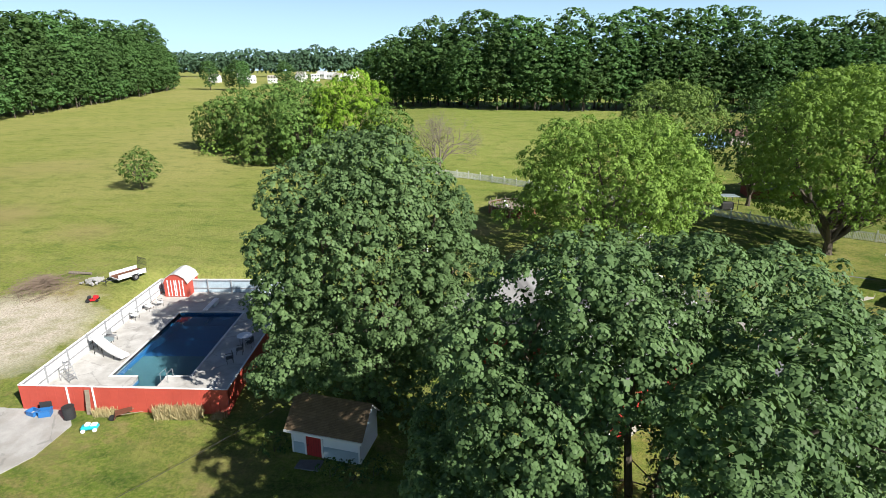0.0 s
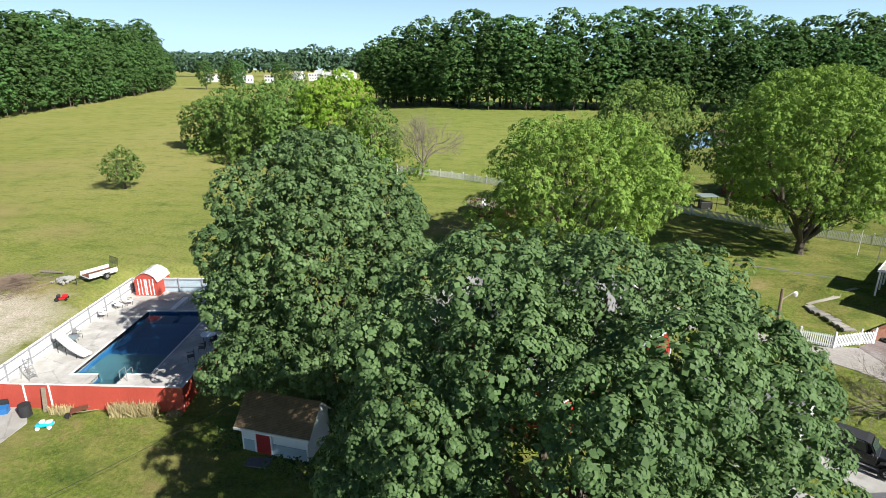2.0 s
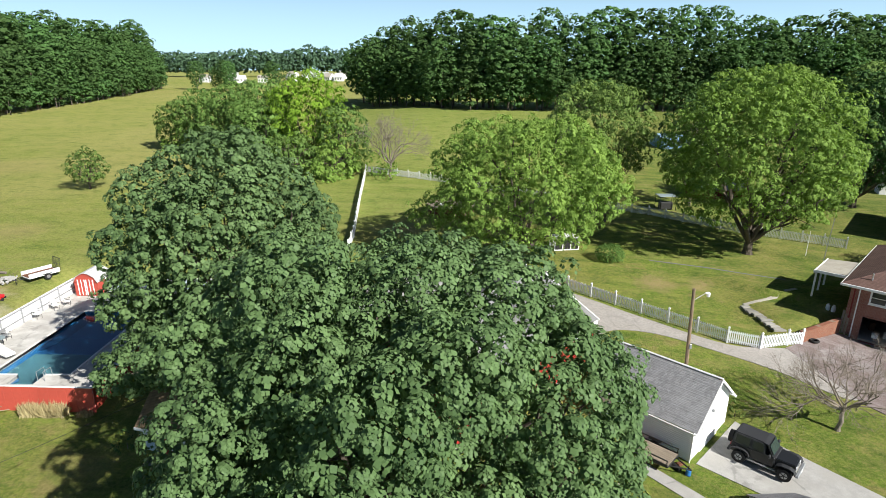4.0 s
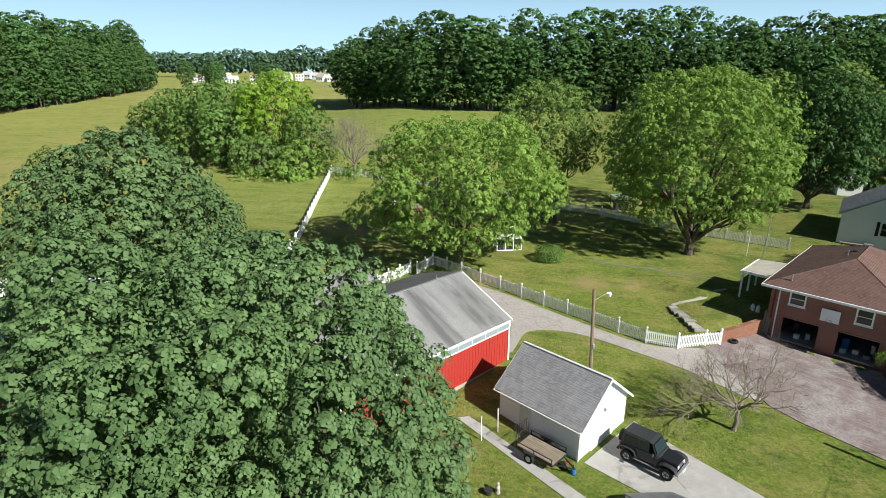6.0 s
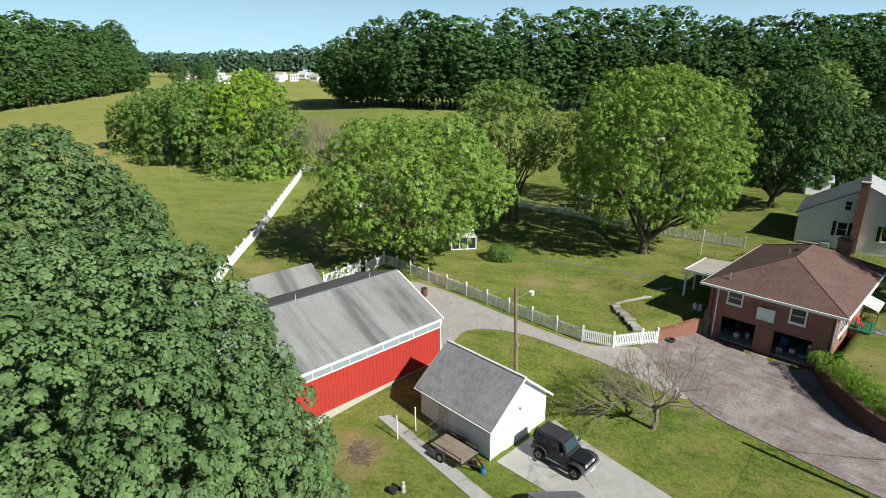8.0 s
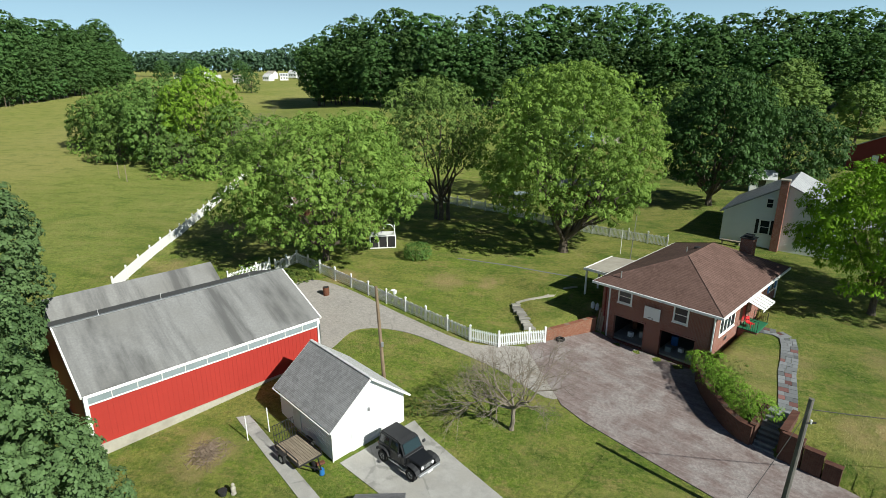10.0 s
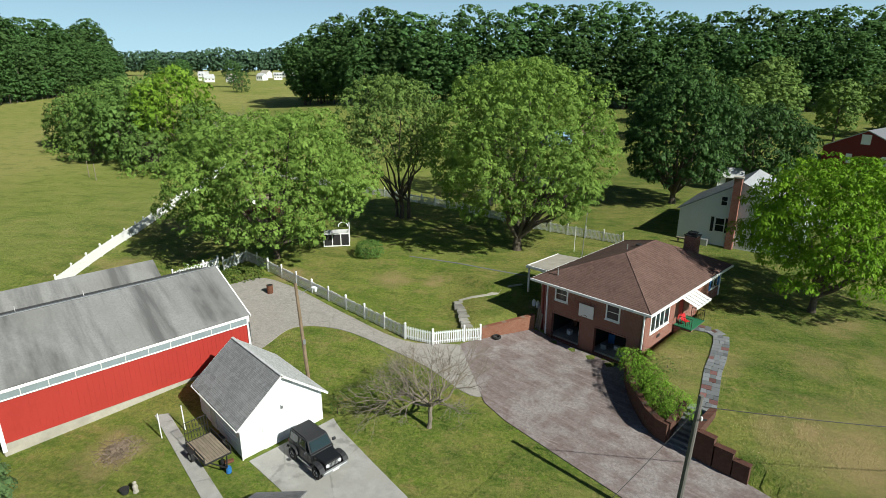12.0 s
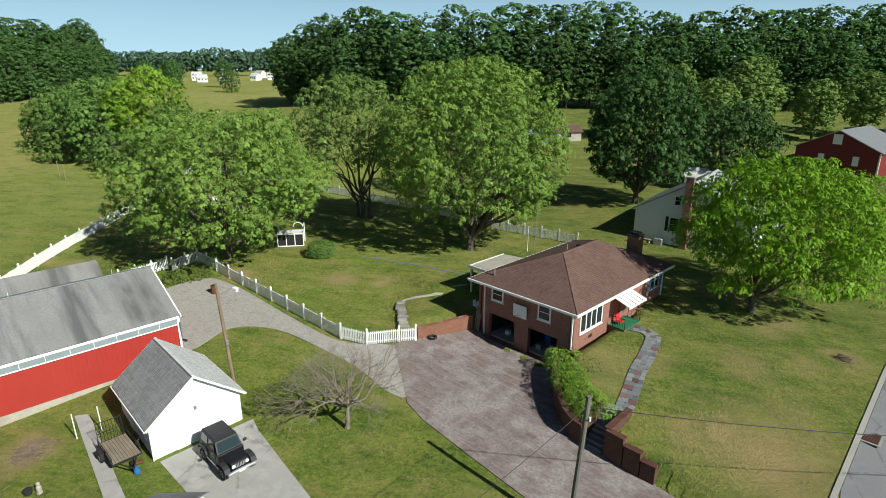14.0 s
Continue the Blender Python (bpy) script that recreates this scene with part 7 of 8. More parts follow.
# ---- the parked car ----
def build_car():
    """An open-shaped black off-road car with a hard top; own x points forward, origin on the ground between the axles."""
    c = thing("off_road_car", "black two-door off-road car with a hard top", "car", on_plan(28.32, 27.97, land(28.3, 28) + 0.06, 0.72, -0.69))
    body = bmesh.new()
    prof = [(-1.75, 0.55), (1.2, 0.5), (1.2, 1.1), (-1.75, 1.12)]
    box(body, -1.75, 0.62, -0.78, 0.78, 0.52, 1.14, 0.05)
    part("body", body, M["black"], c, "glossy black tub")
    bm = bmesh.new()
    v = [bm.verts.new(q) for q in ((0.6, -0.66, 0.6), (1.62, -0.52, 0.62), (1.62, 0.52, 0.62), (0.6, 0.66, 0.6), (0.6, -0.66, 1.13), (1.62, -0.52, 1.04), (1.62, 0.52, 1.04), (0.6, 0.66, 1.13))]
    for f in ((3, 2, 1, 0), (4, 5, 6, 7), (0, 1, 5, 4), (1, 2, 6, 5), (2, 3, 7, 6), (3, 0, 4, 7)):
        bm.faces.new([v[i] for i in f])
    bmesh.ops.bevel(bm, geom=bm.edges[:], offset=0.04, segments=2, affect="EDGES")
    part("bonnet", bm, M["black"], c, "black bonnet")
    grille = part("grille", bm_box(1.6, 1.66, -0.52, 0.52, 0.62, 1.0, 0.02), M["black"], c)
    for i in range(7):
        y = -0.27 + i * 0.09
        part("grille_slot", bm_box(1.655, 1.668, y - 0.022, y + 0.022, 0.68, 0.94), M["metal"], grille)
    for y in (-0.4, 0.4):
        part("headlight", bm_tube((1.62, y, 0.84), (1.7, y, 0.84), 0.1, 0.1, sides=16), M["clear"], c, "round headlight")
    # hard top with side windows
    top = bmesh.new()
    v = [top.verts.new(q) for q in ((-1.74, -0.76, 1.13), (0.12, -0.76, 1.13), (0.12, 0.76, 1.13), (-1.74, 0.76, 1.13), (-1.66, -0.64, 1.8), (-0.02, -0.64, 1.8), (-0.02, 0.64, 1.8), (-1.66, 0.64, 1.8))]
    for f in ((4, 5, 6, 7), (0, 1, 5, 4), (1, 2, 6, 5), (2, 3, 7, 6), (3, 0, 4, 7)):
        top.faces.new([v[i] for i in f])
    bmesh.ops.bevel(top, geom=top.edges[:], offset=0.06, segments=2, affect="EDGES")
    hard = part("hard_top", top, M["black_top"], c, "dull black hard top")
    for s in (-1, 1):
        for x0, x1 in ((-1.55, -0.75), (-0.62, 0.0)):
            bm = bmesh.new()
            slab(bm, [(x0, s * 0.765, 1.22), (x1, s * 0.765, 1.22), (x1 - 0.06, s * 0.675, 1.68), (x0 + 0.04, s * 0.675, 1.68)], 0.015)
            part("side_window", bm, M["glass"], hard)
    frame_bm = bmesh.new()
    slab(frame_bm, [(0.5, -0.74, 1.14), (0.5, 0.74, 1.14), (0.16, 0.66, 1.74), (0.16, -0.66, 1.74)], 0.05)
    part("windscreen_frame", frame_bm, M["black"], c)
    bm = bmesh.new()
    slab(bm, [(0.49, -0.64, 1.2), (0.49, 0.64, 1.2), (0.205, 0.58, 1.69), (0.205, -0.58, 1.69)], 0.012)
    for q in bm.verts:
        q.co += Vector((0.035, 0, 0.02))
    part("windscreen", bm, glass_tint, c, "tinted windscreen")
    bm = bmesh.new()
    slab(bm, [(0.16, -0.64, 1.76), (0.16, 0.64, 1.76), (-0.1, 0.64, 1.81), (-0.1, -0.64, 1.81)], 0.08)
    part("roof_lip", bm, M["black_top"], c)
    for s in (-1, 1):
        door = part("door", bm_box(-0.62, 0.3, s * 0.785 - 0.02, s * 0.785 + 0.02, 0.55, 1.16, 0.012), M["black"], c)
        part("door_handle", bm_box(-0.58, -0.42, s * 0.81 - 0.015, s * 0.81 + 0.015, 0.98, 1.03), M["dark_metal"], door)
        part("mirror", bm_box(0.3, 0.42, s * 0.98 - 0.11, s * 0.98 + 0.11, 1.18, 1.36, 0.03), M["black_top"], c)
        for x in (1.21, -1.21):
            w = part("wheel", bm_tube((x, s * 0.68, 0.38), (x, s * 0.92, 0.38), 0.38, 0.38, sides=24), M["rubber"], c)
            part("rim", bm_tube((x, s * 0.9, 0.38), (x, s * 0.935, 0.38), 0.21, 0.2, sides=18), M["metal"], w)
            spokes = bmesh.new()
            for k in range(5):
                a = 2 * math.pi * k / 5
                tube(spokes, (x, s * 0.94, 0.38), (x + 0.2 * math.cos(a), s * 0.94, 0.38 + 0.2 * math.sin(a)), 0.03, 0.025, 5)
            part("spoke_star", spokes, M["dark_metal"], w)
            arch = bmesh.new()
            pts = [(-0.56, 0.62), (-0.44, 0.86), (-0.2, 0.95), (0.2, 0.95), (0.44, 0.86), (0.56, 0.62)]
            for (xa, za), (xb, zb) in zip(pts, pts[1:]):
                slab(arch, [(x + xa, s * 0.62, za), (x + xb, s * 0.62, zb), (x + xb, s * 0.94, zb), (x + xa, s * 0.94, za)], 0.04)
            part("wheel_arch", arch, M["black_top"], c)
        part("side_step", bm_tube((-0.75, s * 0.84, 0.42), (0.75, s * 0.84, 0.42), 0.045), M["metal"], c)
        part("tail_light", bm_box(-1.78, -1.74, s * 0.7 - 0.06, s * 0.7 + 0.06, 0.9, 1.06), M["red_plastic"], c)
    part("front_bumper", bm_box(1.72, 1.9, -0.82, 0.82, 0.48, 0.64, 0.03), M["metal"], c, "grey steel bumper")
    part("rear_bumper", bm_box(-1.92, -1.76, -0.8, 0.8, 0.48, 0.62, 0.03), M["black_top"], c)
    part("number_plate", bm_box(1.9, 1.91, -0.2, 0.2, 0.5, 0.61), M["white"], c, "plain white plate")
    part("cowl", bm_box(0.46, 0.66, -0.7, 0.7, 1.08, 1.15, 0.02), M["black_top"], c)
    spare = part("spare_wheel", bm_tube((-1.82, 0.05, 1.0), (-2.06, 0.05, 1.0), 0.38, 0.38, sides=24), M["rubber"], c)
    part("spare_rim", bm_tube((-2.0, 0.05, 1.0), (-2.08, 0.05, 1.0), 0.2, 0.2, sides=16), M["metal"], spare)
    part("underbody", bm_box(-1.6, 1.6, -0.5, 0.5, 0.32, 0.56), M["dark"], c)
    return c


glass_tint = glassy("tinted_screen", (0.02, 0.035, 0.038))
build_car()


# ---- the white shed under the maple ----
def build_shed():
    s = thing("shed", "white shed with a red door and a brown mossy roof", "shed", on_plan(-9.07, 29.05, 0.15, 4.63, -1.28))
    w, d, eave, ridge = 4.45, 2.7, 2.1, 3.4
    bm = bmesh.new()
    gable_block(bm, w, d, -0.3, eave, ridge - 0.08)
    part("wall", bm, M["siding"], s, "white painted walls")
    run = (ridge - eave) / (d / 2)
    for y0 in (-0.32, d + 0.32):
        slope = thing("roof", "", "")
        slope.parent = s
        slope["label"] = "brown mossy shingle slope"
        for i in range(12):
            a, b = i / 12, min(1.0, (i + 1) / 12 + 0.02)
            z0 = eave - 0.32 * run
            bm = bmesh.new()
            slab(bm, [(x, y0 + (d / 2 - y0) * k, z0 + (ridge - z0) * k + up) for x, k, up in ((-0.3, a, 0.05), (w + 0.3, a, 0.05), (w + 0.3, b, 0.025), (-0.3, b, 0.025))], 0.035)
            part("shingle_course", bm, M["shingle_moss"], slope)
    for x in (-0.28, w + 0.24):
        bm = bmesh.new()
        for y0 in (-0.3, d + 0.3):
            slab(bm, [(x, y0, eave - 0.3 * run), (x + 0.04, y0, eave - 0.3 * run), (x + 0.04, d / 2, ridge), (x, d / 2, ridge)], 0.1)
        part("barge_board", bm, M["white"], s)
    part("fascia", bm_box(-0.3, w + 0.3, -0.4, -0.33, eave - 0.42, eave - 0.27), M["white"], s)
    door = part("door", bm_box(0.98, 1.95, -0.05, -0.004, -0.1, eave - 0.22, 0.01), M["red_door"], s, "red plank door")
    for k in range(1, 6):
        part("groove", bm_box(0.98 + k * 0.162 - 0.006, 0.98 + k * 0.162 + 0.006, -0.056, -0.048, -0.05, eave - 0.26), M["dark_red"], door)
    part("door_handle", bm_box(1.06, 1.12, -0.08, -0.05, 0.75, 0.85), M["dark_metal"], door)
    for x in (0.86, 1.96):
        part("door_post", bm_box(x, x + 0.11, -0.07, -0.004, -0.1, eave - 0.22), M["white"], s)
    for x0, x1 in ((0.1, 0.85), (2.08, w - 0.1)):
        part("base_board", bm_box(x0, x1, -0.04, -0.004, -0.2, 0.85), M["blue_wash"], s, "pale blue-white lower boarding")
    for x in (-0.01, w - 0.1):
        part("corner_board", bm_box(x, x + 0.11, -0.045, 0.08, -0.2, eave - 0.05), M["white"], s)
    step = thing("door_slab", "worn stone slab before the shed door", "slab", on_plan(-9.07, 29.05, 0.12, 4.63, -1.28) @ pose(1.5, -0.75, 0, 0, 0, 4))
    part("slab", bm_box(-0.75, 0.75, -0.5, 0.5, -0.1, 0.08, 0.03), M["stone"], step)


build_shed()


# ---- patio cover behind the brick house ----
def build_patio_cover():
    t = thing("patio_cover", "flat white patio cover on posts behind the house", "canopy", HOUSE_AT)
    zt = 5.3
    bm = bmesh.new()
    slab(bm, [(-3.25, 2.2, zt), (-0.05, 2.2, zt + 0.25), (-0.05, 7.0, zt + 0.25), (-3.25, 7.0, zt)], 0.14)
    part("roof_panel", bm, M["found"], t, "pale grey flat roof")
    part("edge_beam", bm_box(-3.33, -3.2, 2.12, 7.08, zt - 0.2, zt + 0.03, 0.01), M["white"], t, "white edge beam")
    part("edge_beam", bm_box(-3.2, -0.1, 2.1, 2.18, zt - 0.14, zt + 0.12, 0.01), M["white"], t)
    for y in (2.4, 4.6, 6.8):
        part("post", bm_box(-3.2, -3.06, y - 0.07, y + 0.07, 2.3, zt - 0.15), M["white"], t)
    part("patio_slab", bm_box(-3.6, 0, 1.9, 7.4, 2.0, 2.62), M["found"], t)


build_patio_cover()
mast = thing("flagpole", "thin white pole at the back of the lawn", "pole", pose(50.2, 57.5, land(50.2, 57.5)))
part("pole", bm_tube((0, 0, -0.2), (0.25, 0, 5.2), 0.045, 0.03), M["metal"], mast)


def build_porch():
    # the green stoop before the front door, on the house's own axes
    t = thing("front_stoop", "green painted stoop with an iron railing", "porch", HOUSE_AT)
    part("platform", bm_box(9.22, 10.7, 5.0, 7.6, 2.74, 2.8, 0.02), M["green"], t, "bright green top")
    part("brick_base", bm_box(9.22, 10.64, 5.06, 7.54, 1.9, 2.736), M["brick"], t)
    for k in range(2):
        part("step", bm_box(10.7 + 0.3 * k, 11.0 + 0.3 * k, 5.8, 7.2, 2.0, 2.62 - 0.18 * k, 0.01), M["green"], t)
    for x, y in ((10.62, 5.06), (9.6, 5.06), (10.62, 7.5), (9.6, 7.5)):
        part("rail_post", bm_tube((x, y, 2.79), (x, y, 3.65), 0.025), M["dark_metal"], t)
    for y in (5.06, 7.5):
        part("handrail", bm_tube((9.6, y, 3.65), (10.62, y, 3.65), 0.025), M["dark_metal"], t)
        for i in range(6):
            part("baluster", bm_tube((9.75 + i * 0.14, y, 2.79), (9.75 + i * 0.14, y, 3.64), 0.01, sides=4), M["dark_metal"], t)


build_porch()


def garden_chair(label, m, material):
    c = thing("garden_chair", label, "chair", m)
    part("seat", bm_box(-0.27, 0.27, -0.27, 0.27, 0.36, 0.41, 0.02), M[material], c)
    bm = bmesh.new()
    slab(bm, [(-0.27, 0.25, 0.4), (0.27, 0.25, 0.4), (0.27, 0.42, 0.95), (-0.27, 0.42, 0.95)], 0.04)
    part("backrest", bm, M[material], c)
    for x in (-0.25, 0.25):
        for y in (-0.24, 0.24):
            part("leg", bm_tube((x, y, 0), (x, y, 0.38), 0.025), M[material], c)


garden_chair("red metal chair on the green stoop", HOUSE_AT @ pose(0, 0, 2.8) @ pose(9.9, 5.7, 0, 0, 0, 70) @ Matrix.Scale(0.85, 4), "red_plastic")
garden_chair("red lawn chair beside the white house", pose(92, 101, land(92, 101), 0, 0, 30), "red_plastic")
garden_chair("red lawn chair beside the white house", pose(93.6, 101.4, land(93.6, 101.4), 0, 0, -20), "red_plastic")

# small stores in the garages and along the court
rng = np.random.default_rng(91)
end_at = HOUSE_AT
for x, y, w, d, hgt, mt in ((2.2, 1.3, 0.6, 0.5, 0.6, "white"), (2.9, 1.8, 0.5, 0.5, 0.8, "old_white"), (5.6, 1.0, 0.7, 0.5, 0.7, "strip"), (6.4, 1.6, 0.6, 0.4, 0.5, "white"), (7.2, 1.2, 0.7, 0.5, 0.45, "metal"), (5.5, 2.4, 0.8, 0.5, 1.3, "blue"), (7.4, 2.6, 0.4, 0.5, 1.1, "white"), (1.7, 3.0, 0.6, 0.5, 1.2, "rust")):
    b = thing("storage_box", "stored box on the garage floor", "box", end_at @ pose(x, y, 0.75, 0, 0, rng.uniform(-20, 20)), "boxes in the garage")
    w, d, hgt = w * 0.65, d * 0.65, hgt * 0.6
    part("body", bm_box(-w / 2, w / 2, -d / 2, d / 2, 0, hgt, 0.02), M[mt], b)
    part("lid", bm_box(-w / 2 - 0.02, w / 2 + 0.02, -d / 2 - 0.02, d / 2 + 0.02, hgt, hgt + 0.04, 0.01), M[mt], b)
for x, y in ((-0.55, -0.15), (-1.0, -0.1)):
    jug = thing("white_canister", "white gas canister on the brick wall's lawn", "canister", end_at @ pose(x - 0.5, 1.1, 2.25))
    part("bottle", bm_tube((0, 0, 0), (0, 0, 0.5), 0.17, 0.16, sides=14), M["white"], jug)
    part("neck", bm_tube((0, 0, 0.5), (0, 0, 0.62), 0.08, 0.08, sides=10), M["white"], jug)
boards = thing("leaning_planks", "old planks leaning on the house corner", "planks", end_at @ pose(0.15, -0.5, 0.6, -12, 0, 0))
for i in range(3):
    part("plank", bm_box(-0.35 + i * 0.2, -0.19 + i * 0.2, 0, 0.04, 0, 2.5 - i * 0.3, 0.005), M["wood"], boards)
tyre = thing("tyre", "black tyre lying on the court by the gate", "tyre", pose(39.9, 42.0, land(39.9, 42.0) + 0.07))
verts = [((0.3 + 0.1 * math.cos(q)) * math.cos(a), (0.3 + 0.1 * math.cos(q)) * math.sin(a), 0.1 + 0.1 * math.sin(q)) for a in (2 * math.pi * k / 20 for k in range(20)) for q in (2 * math.pi * j / 8 for j in range(8))]
bm = bmesh.new()
ring = [bm.verts.new(v) for v in verts]
for k in range(20):
    for j in range(8):
        bm.faces.new([ring[k * 8 + j], ring[(k + 1) % 20 * 8 + j], ring[(k + 1) % 20 * 8 + (j + 1) % 8], ring[k * 8 + (j + 1) % 8]])
part("ring", bm, M["rubber"], tyre)


# ---- the little lattice coop on the lawn ----
def build_coop():
    c = thing("lattice_coop", "white framed coop with dark mesh panels and a small arch", "coop", on_plan(21.85, 61.35, land(23, 61.5), 3.0, 0.45))
    for i in range(4):
        part("post", bm_box(i * 0.95, i * 0.95 + 0.1, 0, 0.1, 0, 1.5), M["white"], c)
    for i in range(3):
        part("mesh_panel", bm_box(i * 0.95 + 0.104, i * 0.95 + 0.946, 0.03, 0.06, 0.12, 1.38), M["dark"], c, "dark mesh panel")
    for z in (0.0, 1.42):
        part("rail", bm_box(0.104, 2.84, -0.02, 0.12, z, z + 0.1), M["white"], c)
    for x in (0.0, 2.85):
        part("side_rail", bm_box(x, x + 0.1, 0.104, 1.7, 1.42, 1.52), M["white"], c)
        part("rear_post", bm_box(x, x + 0.1, 1.7, 1.8, 0, 2.3), M["white"], c)
    bm = bmesh.new()
    for k in range(10):
        a, b = math.pi * k / 10, math.pi * (k + 1) / 10
        tube(bm, (2.2 + 0.55 * math.cos(a), 1.75, 1.85 + 0.5 * math.sin(a)), (2.2 + 0.55 * math.cos(b), 1.75, 1.85 + 0.5 * math.sin(b)), 0.05)
    part("arch", bm, M["white"], c)
    part("back_panel", bm_box(0.104, 2.84, 1.74, 1.78, 0.1, 1.5), M["old_white"], c)


build_coop()


# ---- the round timber deck under the trees ----
def build_round_deck():
    d = thing("timber_deck", "curved brown timber deck behind the maple", "deck", pose(10.0, 78.0, land(10, 78)))
    for k in range(14):
        a = 2 * math.pi * k / 14
        b = 2 * math.pi * (k + 1) / 14
        m = on_plan(3.4 * math.cos(a), 3.4 * math.sin(a), 0, 3.4 * (math.cos(b) - math.cos(a)), 3.4 * (math.sin(b) - math.sin(a)))
        L = 3.4 * 2 * math.sin(math.pi / 14)
        part("skirt_board", bm_box(0, L, -0.03, 0.03, 0, 1.25), M["rust"], d).matrix_local = m
        part("rail", bm_box(0, L, -0.12, 0.12, 1.26, 1.34), M["wood"], d).matrix_local = m
        part("post", bm_box(-0.06, 0.06, -0.06, 0.06, -0.2, 1.7), M["wood"], d).matrix_local = m
    part("floor", bm_tube((0, 0, 1.0), (0, 0, 1.08), 3.3, 3.3, sides=28), M["wood"], d)
    chair = thing("deck_chair", "white plastic chair on the timber deck", "chair", pose(9.0, 76.6, land(10, 78) + 1.08, 0, 0, 40))
    part("seat", bm_box(-0.3, 0.3, -0.3, 0.3, 0.3, 0.4, 0.04), M["white"], chair)
    part("backrest", bm_box(-0.3, 0.3, 0.26, 0.34, 0.4, 1.0, 0.04), M["white"], chair)
    part("pedestal", bm_box(-0.25, 0.25, -0.25, 0.25, 0, 0.3, 0.02), M["white"], chair)


build_round_deck()


# ---- the neighbours' buildings ----
def build_white_house():
    # own x runs along the gable wall that faces the lawn
    h = thing("white_house", "white house with a grey roof and a tall brick chimney", "house", on_plan(63.2, 65.0, 3.1, 6.9, -5.1))
    w, d, z0 = 12.5, 10.0, -0.3
    peak = 6.2
    sec = [(0, z0), (w, z0), (w, 4.3), (peak, 7.3), (0, 3.7)]
    bm = bmesh.new()
    a = [bm.verts.new((x, 0, z)) for x, z in sec]
    b = [bm.verts.new((x, d, z)) for x, z in sec]
    bm.faces.new(a)
    bm.faces.new(b[::-1])
    for i in range(5):
        bm.faces.new((a[i], b[i], b[(i + 1) % 5], a[(i + 1) % 5]))
    part("wall", bm, M["siding"], h, "white siding walls")
    bm = bmesh.new()
    z = 0.2
    while z < 6.9:
        x0 = 0.0 if z < 3.7 else (z - 3.7) / 3.6 * peak
        x1 = w if z < 4.3 else w - (z - 4.3) / 3.1 * (w - peak)
        box(bm, x0, x1, -0.02, 0.002, z, z + 0.02)
        z += 0.2
    part("siding_lap", bm, M["siding"], h)
    for (xa, za), (xb, zb) in (((-0.35, 3.5), (peak, 7.32)), ((w + 0.35, 4.15), (peak, 7.32))):
        bm = bmesh.new()
        slab(bm, [(xa, -0.35, za + 0.06), (xb, -0.35, zb + 0.06), (xb, d + 0.35, zb + 0.06), (xa, d + 0.35, za + 0.06)], 0.12)
        part("roof", bm, M["shingle_mid"], h, "pale grey shingle slope, shade in its colour")
    ch = part("chimney", bm_box(5.35, 6.15, -0.7, -0.025, z0, 7.8, 0.02), M["brick"], h, "tall brown brick chimney")
    part("chimney_cap", bm_box(5.25, 6.25, -0.8, 0.0, 7.8, 7.95, 0.02), M["found"], ch)
    for x0, x1, za, zb in ((4.0, 4.9, 1.5, 3.0), (4.3, 4.9, 4.55, 5.5), (8.2, 9.2, 1.5, 3.0), (8.0, 8.7, 4.6, 5.5)):
        window(h, x0, x1, za, zb, -0.05)
    for x in (3.5, 5.02, 7.7, 9.32):
        part("shutter", bm_box(x, x + 0.32, -0.07, -0.025, 1.4, 3.1, 0.01), M["dark"], h, "black shutter")
    part("air_conditioner", bm_box(2.7, 3.6, -1.1, -0.4, -0.3, 0.55, 0.03), M["metal"], h)
    part("porch_roof", bm_box(w, w + 3.0, 2, 6, 3.0, 3.2, 0.03), M["shingle_pale"], h)
    for y in (2.2, 5.8):
        part("porch_post", bm_box(w + 2.7, w + 2.85, y - 0.08, y + 0.08, -0.3, 3.0), M["white"], h)
    deck = thing("picnic_bench", "weathered wooden bench beside the white house", "bench", on_plan(64.0, 64.4, 3.15, 6.9, -5.1) @ pose(0.2, -1.6, 0))
    part("seat", bm_box(-0.8, 1.4, -0.2, 0.2, 0.42, 0.48), M["wood"], deck)
    for x in (-0.6, 1.2):
        part("leg", bm_box(x - 0.05, x + 0.05, -0.18, 0.18, 0, 0.42), M["wood"], deck)


build_white_house()


